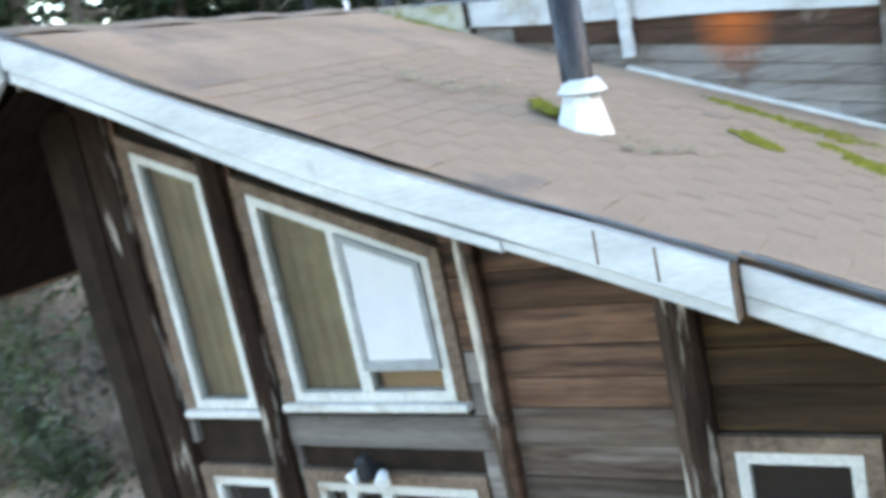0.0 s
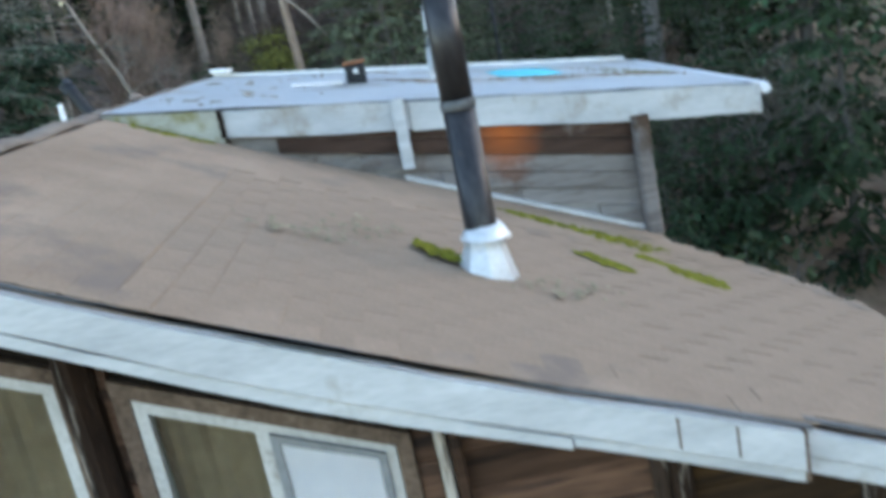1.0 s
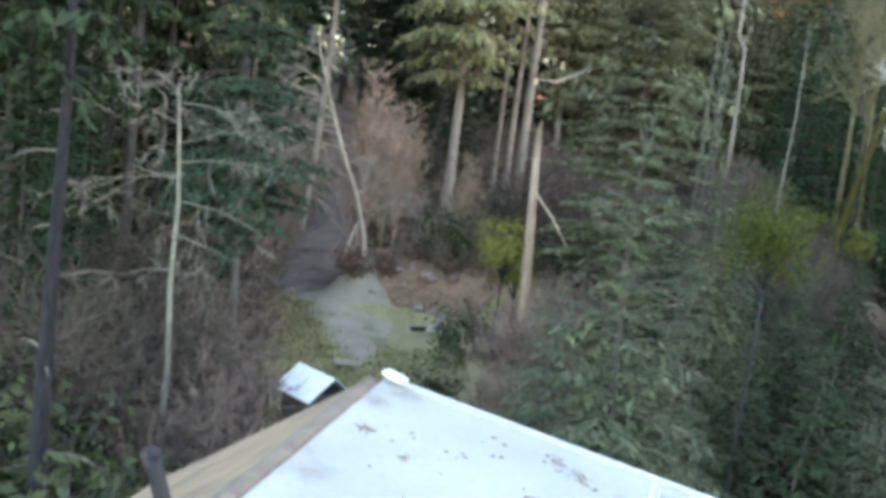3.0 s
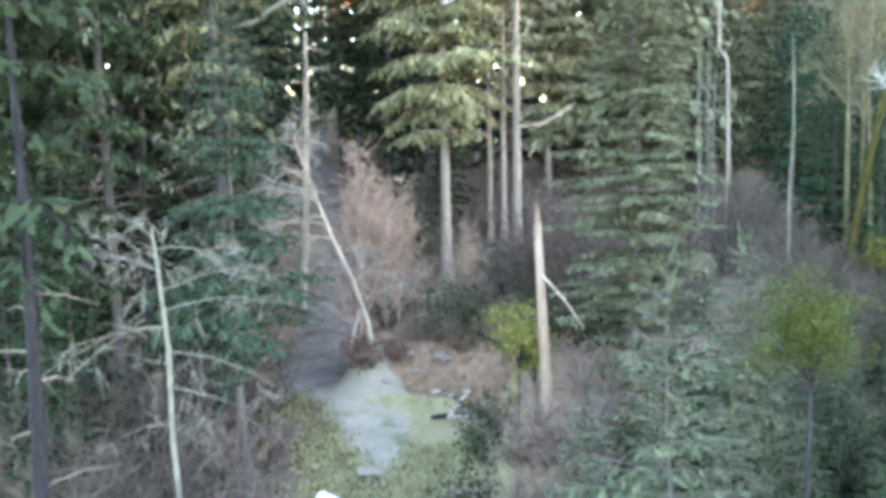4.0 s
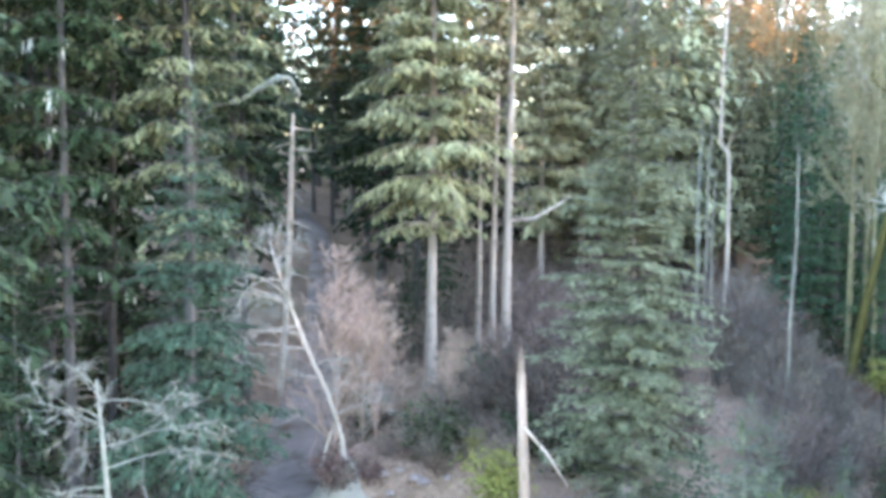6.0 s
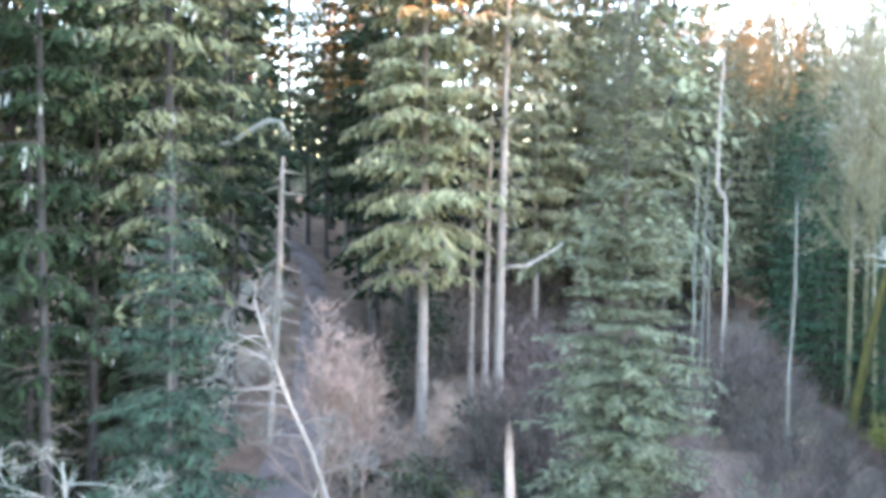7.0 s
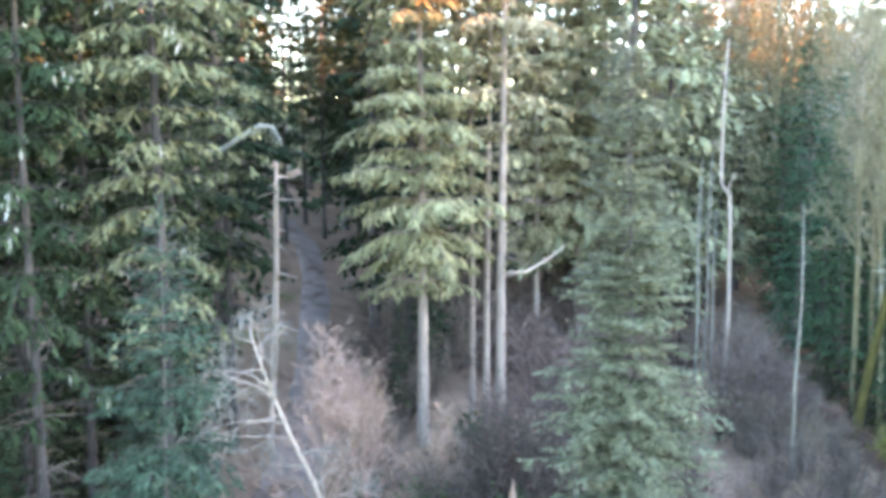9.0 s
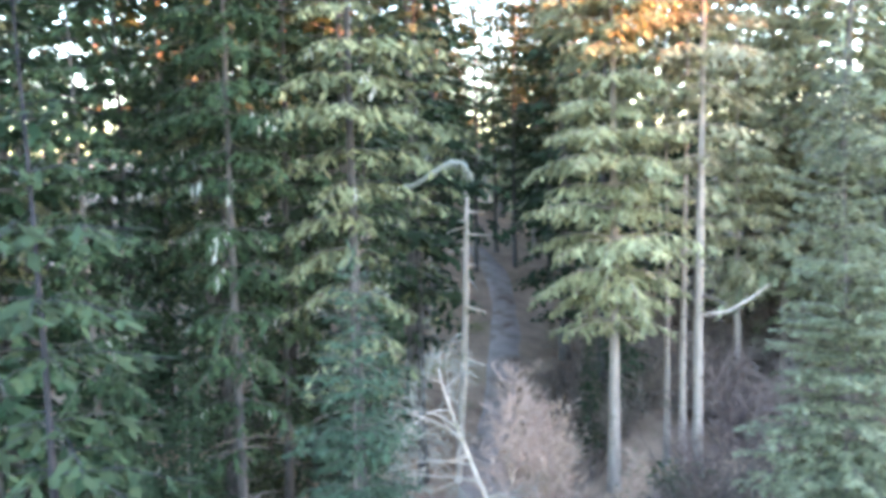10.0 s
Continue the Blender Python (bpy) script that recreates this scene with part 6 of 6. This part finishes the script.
o = new("dead_stick", mesh_of("dead_stick", v, f, BARK_PALE, True))
o.parent = snag
bm = bmesh.new()
lathe(bm, [(0.045, -0.5), (0.042, 0.3), (0.036, 0.7), (0.01, 0.82)], 8, pose(0, 0, 0, -6, 15, 0))
o = part("birch_stump", bm, BARK_PALE)
o.location = (-5.8, 26.8, 4.75)
tagged(o, "short white leaning birch stump", "tree stump")

# ---- brush ----
br_1 = plant(stems("bare_shrub", 2.6, 1.3, 34, 71, TWIG_GREY, 2), -6.8, 20.5, "bare grey-brown shrub of thin upright twigs", "shrub", BRUSH)
br_2 = plant(stems("bare_shrub", 3.4, 1.5, 30, 72, TWIG_DARK, 2), -8.2, 19.0, "bare grey-brown shrub of thin upright twigs", "shrub", BRUSH)
br_3 = plant(stems("bare_shrub", 2.0, 1.2, 30, 73, TWIG_BROWN, 2), -3.4, 29.5, "low bare shrub with reddish twigs", "shrub", BRUSH)
le_1 = plant(stems("leafy_shrub", 1.3, 0.9, 26, 74, BARK, 1, LEAF_GREEN, 1000, 0.118), -1.55, 22.9, "dense dark evergreen shrub", "shrub", BRUSH)
le_2 = plant(crowned("leafy_shrub", 1.9, (0.5, 0.5, 0.7), 22, 1500, 75, BARK_DARK, LEAF_YELLOW, 0.085), -0.85, 22.5, "yellow-green leafy shrub beside the snag", "shrub", BRUSH)
plant(crowned("mossy_shrub", 5.7, (0.8, 0.8, 0.75), 34, 5600, 76, BARK_DARK, LEAF_OLIVE, 0.05), 3.75, 16.6, "thin shrub with a round olive-yellow leafy crown", "shrub", BRUSH)
fe_1 = plant(stems("bracken", 0.8, 0.8, 26, 77, FERN_RED, 1, FERN_RED, 500, 0.12), -5.6, 26.75, "patch of dead rust-brown bracken", "bracken", BRUSH)
for x, y in ((-6.0, 17.3), (-5.5, 18.3), (-6.9, 17.0), (-6.6, 19.2), (-5.0, 18.9), (-5.9, 20.4), (-7.2, 18.3), (-4.6, 17.4), (-8.0, 21.2), (-5.4, 19.6), (-7.6, 17.2), (-9.4, 20.8), (-6.4, 22.4), (-8.6, 22.6), (-10.6, 18.5), (-5.2, 17.6), (-7.6, 23.6)):
    again(br_3 if x > -6.5 else br_2, x, y, wood.uniform(0, 360), wood.uniform(0.8, 1.15))
for x, y, s in ((-8.4, 24.2, 0.8), (-9.6, 25.4, 0.8), (-8.9, 23.0, 0.9), (-10.4, 26.8, 0.8), (-7.8, 22.8, 0.8), (-11.4, 29.0, 0.8), (-11.6, 31.0, 0.8), (-12.2, 33.4, 0.8), (-7.4, 36.4, 0.7), (-12.9, 36.6, 0.8), (-3.2, 27.2, 0.6), (-2.2, 27.4, 0.7), (-1.4, 26.9, 0.7), (-4.3, 27.3, 0.6), (-0.3, 20.2, 0.9), (0.3, 21.4, 0.9), (0.9, 20.5, 1.0), (-0.5, 21.4, 0.8), (0.4, 19.3, 1.0), (0.8, 23.0, 1.0), (-7.6, 9.4, 0.9), (-9.4, 10.2, 0.8), (-11.5, 11.2, 0.9), (-13.5, 12.6, 1.0), (-10.4, 8.8, 0.7), (-12.0, 9.8, 0.8), (-15.5, 13.4, 1.1), (-8.6, 11.6, 0.9)):
    again(br_3, x, y, wood.uniform(0, 360), s)
for _ in range(80):
    x, y = wood.uniform(-12, 6.3), wood.uniform(27.5, 50)
    if road_gap(x, y) < 1.3 or bank_gap(x, y) > -0.3 or (y < 40 and road_gap(x - 0.8, y + 3.0) < 0.9):
        continue
    again(wood.choice((br_1, br_2, br_3, br_3)), x, y, wood.uniform(0, 360), wood.uniform(0.55, 1.05))
for _ in range(30):
    x, y = wood.uniform(-8, 1.5), wood.uniform(36.5, 46)
    if road_gap(x, y) > 1.8:
        again(br_3, x, y, wood.uniform(0, 360), wood.uniform(1.1, 1.6))
for _ in range(26):
    x, y = wood.uniform(5.0, 8.5), wood.uniform(26, 40)
    if bank_gap(x, y) > -0.6:
        continue
    again(wood.choice((br_1, br_2, br_2)), x, y, wood.uniform(0, 360), wood.uniform(0.6, 0.9) * (0.55 if x > 6.6 else 1.0))
for x, y, s in ((-2.6, 27.6, 1.0), (-1.0, 28.2, 1.1), (-3.3, 27.6, 1.2), (0.6, 27.5, 1.3), (-1.6, 20.6, 0.9), (-1.3, 21.5, 0.8), (-1.1, 19.6, 1.0), (-1.9, 19.4, 0.6), (1.2, 21.0, 1.2), (0.4, 19.0, 0.9), (2.2, 19.8, 1.3), (-2.8, 31.6, 1.5), (-1.2, 32.0, 1.2), (-8.0, 14.2, 1.6), (-6.4, 12.4, 1.6), (-7.6, 11.8, 1.4), (-4.6, 13.4, 1.9), (-4.9, 11.4, 1.3), (-6.9, 15.6, 1.8), (-8.8, 16.4, 1.7), (-5.4, 15.4, 1.3), (-2.6, 8.0, 0.8), (-3.4, 9.5, 0.9), (-2.4, 6.2, 0.7), (-3.8, 7.0, 0.9), (-3.0, 4.8, 0.6), (-1.7, 5.2, 0.5), (-1.6, 7.0, 0.6), (-4.8, 8.6, 1.0), (-4.4, 5.8, 0.8), (-2.2, 9.6, 0.8), (-5.4, 7.2, 1.0), (-5.5, 29.8, 0.9), (3.4, 22.5, 1.3), (6.5, 18.5, 1.6), (7.4, 15.8, 1.5), (6.6, 12.6, 1.4), (-8.3, 8.8, 1.1), (-10.0, 9.6, 1.4), (-11.6, 10.4, 1.5), (-9.2, 11.8, 1.4), (-13.0, 11.4, 1.6), (-12.2, 13.6, 1.6), (-14.8, 12.4, 1.6), (-7.4, 10.4, 1.0), (-11.0, 12.2, 1.3), (-17.0, 14.2, 1.8)):
    again(le_1, x, y, wood.uniform(0, 360), s)
for x, y, s in ((-0.5, 22.9, 0.7), (8.4, 32.0, 0.8), (-2.0, 27.0, 0.4)):
    again(le_2, x, y, wood.uniform(0, 360), s)
for x, y, s in ((-5.3, 26.5, 0.9), (-4.6, 26.7, 0.7), (-2.9, 27.0, 0.7), (-1.3, 27.2, 0.8), (-3.6, 27.4, 0.7), (-8.1, 20.2, 1.0), (8.8, 25.5, 1.3), (9.4, 26.8, 1.3)):
    again(fe_1, x, y, wood.uniform(0, 360), s)

# grey brush and dark evergreens beside the cabin and on the far bank
br_4 = plant(stems("bare_shrub", 3.2, 1.5, 34, 78, TWIG_ASH, 2), 5.2, 36.4, "bare ash-grey shrub of thin upright twigs", "shrub", BRUSH)
for x, y, s in ((7.6, 16.6, 0.8), (7.0, 18.8, 0.8), (9.4, 17.2, 0.9),
                (6.3, 33.0, 0.7), (7.4, 34.4, 0.4), (6.0, 35.6, 0.7), (7.0, 31.4, 0.5), (5.4, 31.8, 0.6), (8.2, 32.2, 0.4), (6.2, 37.4, 0.6), (5.6, 39.6, 0.8), (5.2, 41.4, 0.8), (7.0, 36.4, 0.4), (5.0, 34.0, 0.7), (6.8, 29.2, 0.6), (5.8, 28.2, 0.6), (7.8, 29.8, 0.5)):
    again(br_4, x, y, wood.uniform(0, 360), s)
for x, y, s in ((9.6, 20.0, 1.5), (8.4, 20.8, 1.2), (10.4, 18.4, 1.6), (7.2, 21.6, 1.2), (9.4, 22.0, 1.3), (6.0, 22.8, 1.3), (6.0, 20.4, 1.1), (5.0, 21.6, 1.2), (4.2, 23.0, 1.2), (11.2, 24.0, 1.4), (10.8, 27.4, 1.4), (12.4, 29.0, 1.6), (10.6, 31.0, 1.5), (8.0, 39.4, 1.0), (9.0, 37.6, 1.0), (10.0, 36.0, 1.1), (10.6, 34.2, 1.2),
                (-9.2, 18.4, 1.6), (-10.2, 20.6, 1.8), (-11.4, 24.6, 2.0), (-12.0, 26.8, 2.0), (-13.6, 28.2, 2.2), (-12.6, 30.4, 1.9), (-14.6, 30.2, 2.2), (-13.2, 25.2, 2.0), (-15.6, 28.4, 2.2), (-10.0, 22.4, 1.7), (-9.0, 20.8, 1.4), (-15.0, 33.6, 2.2), (-16.6, 31.4, 2.2), (-14.2, 35.8, 2.0), (-17.6, 35.4, 2.2), (-16.0, 38.2, 2.2), (-18.8, 32.4, 2.2), (-11.0, 26.0, 1.5)):
    again(le_1, x, y, wood.uniform(0, 360), s)
for x, y, s in ((8.3, 26.6, 1.2), (7.6, 27.6, 1.1), (9.8, 25.6, 1.2), (9.0, 28.0, 1.2), (6.5, 39.9, 0.8), (6.9, 38.9, 0.8), (7.3, 37.9, 0.8), (7.8, 37.0, 0.8), (8.3, 36.2, 0.9), (8.8, 35.4, 0.9), (9.3, 34.5, 0.9), (8.6, 34.6, 0.8)):
    again(fe_1, x, y, wood.uniform(0, 360), s)

# grass on the clearing: one object
gr = Blades()
for _ in range(26000):
    x, y = wood.uniform(-7.4, -1.0), wood.uniform(15, 27.2)
    if (y > 25.9 and x > -5.6) or road_gap(x, y) < -0.55 + 0.75 * wood.random() or noise.noise((x * 0.5, y * 0.5, 8.0)) < -0.25:
        continue
    z = height(x, y) + 0.1
    a = wood.uniform(0, 6.28)
    h = wood.uniform(0.05, 0.16)
    p = np.array((x, y, z - 0.01))
    gr.add(p, p + np.array((math.cos(a) * h * 0.6, math.sin(a) * h * 0.6, h)), np.array((-math.sin(a), math.cos(a), 0)), 0.02)
tagged(new("grass", mesh_of("grass", gr.v, gr.f, GRASS, False)), "short yellowish grass round the turning place", "grass", kind="stuff")

# leaf litter on the bank: one object
li_rnd, lt = random.Random(31), Blades()
for _ in range(5200):
    x, y = li_rnd.uniform(-5.6, -0.8), 25.7 + 2.4 * li_rnd.random() ** 1.3
    p = np.array((x, y, height(x, y) + 0.01))
    a, s = li_rnd.uniform(0, 6.28), li_rnd.uniform(0.05, 0.13)
    lt.add(p, p + np.array((math.cos(a) * s, math.sin(a) * s, li_rnd.uniform(0.0, 0.05))), np.array((-math.sin(a), math.cos(a), 0.3)), s * 0.4)
tagged(new("leaf_litter", mesh_of("leaf_litter", lt.v, lt.f, LITTER, False)), "pinkish-brown dead leaves strewn over the bank", "leaf litter", kind="stuff")

# fallen branches and pale rocks at the foot of the bank
rock_rnd = random.Random(9)
rocks = "rocks by the turning place"
for i in range(14):
    x, y = -5.0 + 2.6 * rock_rnd.random(), 26.0 + 0.9 * rock_rnd.random()
    if i < 4:
        x, y = -2.8 + 0.6 * rock_rnd.random(), 25.3 + 0.6 * rock_rnd.random()
    s = rock_rnd.uniform(0.09, 0.2)
    bm = bmesh.new()
    bmesh.ops.create_icosphere(bm, subdivisions=2, radius=s)
    for q in bm.verts:
        q.co = Vector((q.co.x * 1.3, q.co.y, q.co.z * 0.7)) * (1 + 0.4 * noise.noise(q.co * (2.2 / s) + Vector((i, 0, 0))))
    o = part("rock", bm, ROCK)
    o.location = (x, y, height(x, y) + s * 0.25)
    tagged(o, "pale rough rock lying at the foot of the bank", "rock", rocks)

# pale driftwood heap at the foot of the bank
heap = thing("wood_heap", (-2.75, 25.7, height(-2.75, 25.7)), "small heap of pale broken boards and logs", "wood heap")
for i, (x, y, z, L, turn, tip) in enumerate(((0, 0, 0.35, 1.0, 60, -32), (-0.2, -0.25, 0.14, 0.9, 20, -4), (0.15, 0.2, 0.2, 0.8, 95, -18), (-0.35, 0.1, 0.1, 0.7, 140, -6), (0.1, -0.3, 0.12, 0.8, -10, -5))):
    bm = bmesh.new()
    lathe(bm, [(0.05, -L / 2), (0.06, -L / 4), (0.052, L / 5), (0.04, L / 2)], 7, pose(x, y, z, 0, 90 + tip, turn))
    part("log", bm, BARK_DARK if i == 1 else BARK_PALE, heap)
bm = bmesh.new()
box(bm, (-0.3, -0.2, 0.0), (0.3, 0.2, 0.04), 0.015)
o = part("flat_stone", bm, GRAVEL_PALE)
o.matrix_world = pose(-4.15, 22.7, height(-4.15, 22.7) + 0.17, 2, 3, 25)
tagged(o, "flat pale stone slab lying on the gravel", "stone")

# little shed roof behind the cabin
sx, sy = -3.8, 19.75
shed = thing("small_shed", (sx, sy, height(sx, sy)), "small shed with a white metal gable roof", "shed")
bm = bmesh.new()
box(bm, (-0.42, -0.5, -0.2), (0.42, 0.5, 0.95), 0.01)
part("shed_body", bm, BOARD_GREY, shed)
for s in (-1, 1):
    bm = bmesh.new()
    prism(bm, [(0, -0.6, 1.32), (s * 0.58, -0.6, 0.9), (s * 0.58, -0.6, 0.87), (0, -0.6, 1.29)], (0, 1.2, 0))
    part("roof_panel", bm, WHITE, shed, "white metal roof panel")
bm = bmesh.new()
prism(bm, [(-0.4, -0.5, 0.951), (0.4, -0.5, 0.951), (0, -0.5, 1.24)], (0, 1.0, 0))
part("shed_gable", bm, BLACK, shed, "dark gable")
shed.matrix_world = pose(sx, sy, height(sx, sy) - 0.06, 0, 0, 58)

# ---- roof shingles: courses of single tabs, nearest ones as parts ----
tab_rnd = random.Random(13)
COURSE, TAB = 0.142, 0.30
run = math.sqrt(1 + SLOPE * SLOPE)


def tab_mesh(w, tilt):
    bm = bmesh.new()
    # a tab lies on the slope: local x down the slope, y along the course
    box(bm, (0, 0.0, 0.0), (COURSE + 0.02, w, 0.0022))
    for v in bm.verts:
        v.co.z += 0.007 * (v.co.x / COURSE) * tilt
    me = bpy.data.meshes.new("shingle")
    bm.to_mesh(me)
    bm.free()
    me.materials.append(SHINGLE)
    return me


tabs = [tab_mesh(TAB, 0.36), tab_mesh(TAB, 0.365), tab_mesh(TAB, 0.355)]
slotted = tab_mesh(TAB - 0.012, 0.36)
count, rest_v, rest_f = 0, [], []
row = 0
x = RIDGE_X + 0.12
while x < EAVE_X - 0.13:
    y = RAKE_Y + 0.005 - (row % 2) * TAB * 0.5 + tab_rnd.uniform(-0.01, 0.01)
    far_end = 6.98 if x < 3.55 else min(6.98, 6.66 - 0.68 * (x - 3.7)) if x < 4.27 else 6.27 - 1.9 * (x - 4.27)
    while y < far_end:
        lo, hi = max(y, RAKE_Y + (0.07 if x > STEP_X else 0.006)), min(y + TAB, far_end)
        if hi - lo > TAB * 0.99 and y < 6.0 and count < 300 and x > 0.9:
            o = new("shingle", slotted if x > 2.7 and tab_rnd.random() < 0.8 else tabs[tab_rnd.randrange(3)])
            o.parent = roof
            gx_, gy_ = (roof_zy(x + 0.1, y) - roof_zy(x, y)) / 0.1, (roof_zy(x, y + 0.3) - roof_zy(x, y)) / 0.3
            o.matrix_basis = Matrix(((1 / run, 0, SLOPE / run, x), (0, 1, 0, y), (gx_ / run, gy_, 1 / run, roof_zy(x, y) - 0.008), (0, 0, 0, 1)))
            count += 1
        elif hi - lo > 0.03:
            b = len(rest_v)
            t = tab_rnd.uniform(0.0038, 0.004)
            if x > 2.7 and hi < far_end:
                hi -= 0.012 * (tab_rnd.random() < 0.8)
            for dx, up in ((0, 0.0), (0.158 / run, t - 0.002)):
                for yy in (lo, hi):
                    for dz in (-0.012, -0.002):
                        rest_v.append((x + dx, yy, roof_zy(x + dx, yy) + dz + up))
            for q in ((1, 5, 7, 3), (4, 6, 7, 5), (0, 1, 3, 2), (0, 4, 5, 1), (2, 3, 7, 6)):
                rest_f.append(tuple(b + k for k in q))
        y += TAB
    x += COURSE / run
    row += 1
o = put(new("shingle_field", mesh_of("shingle_field", rest_v, rest_f, SHINGLE)), roof)
tagged(o, "remaining courses of brown shingles", kind="stuff")
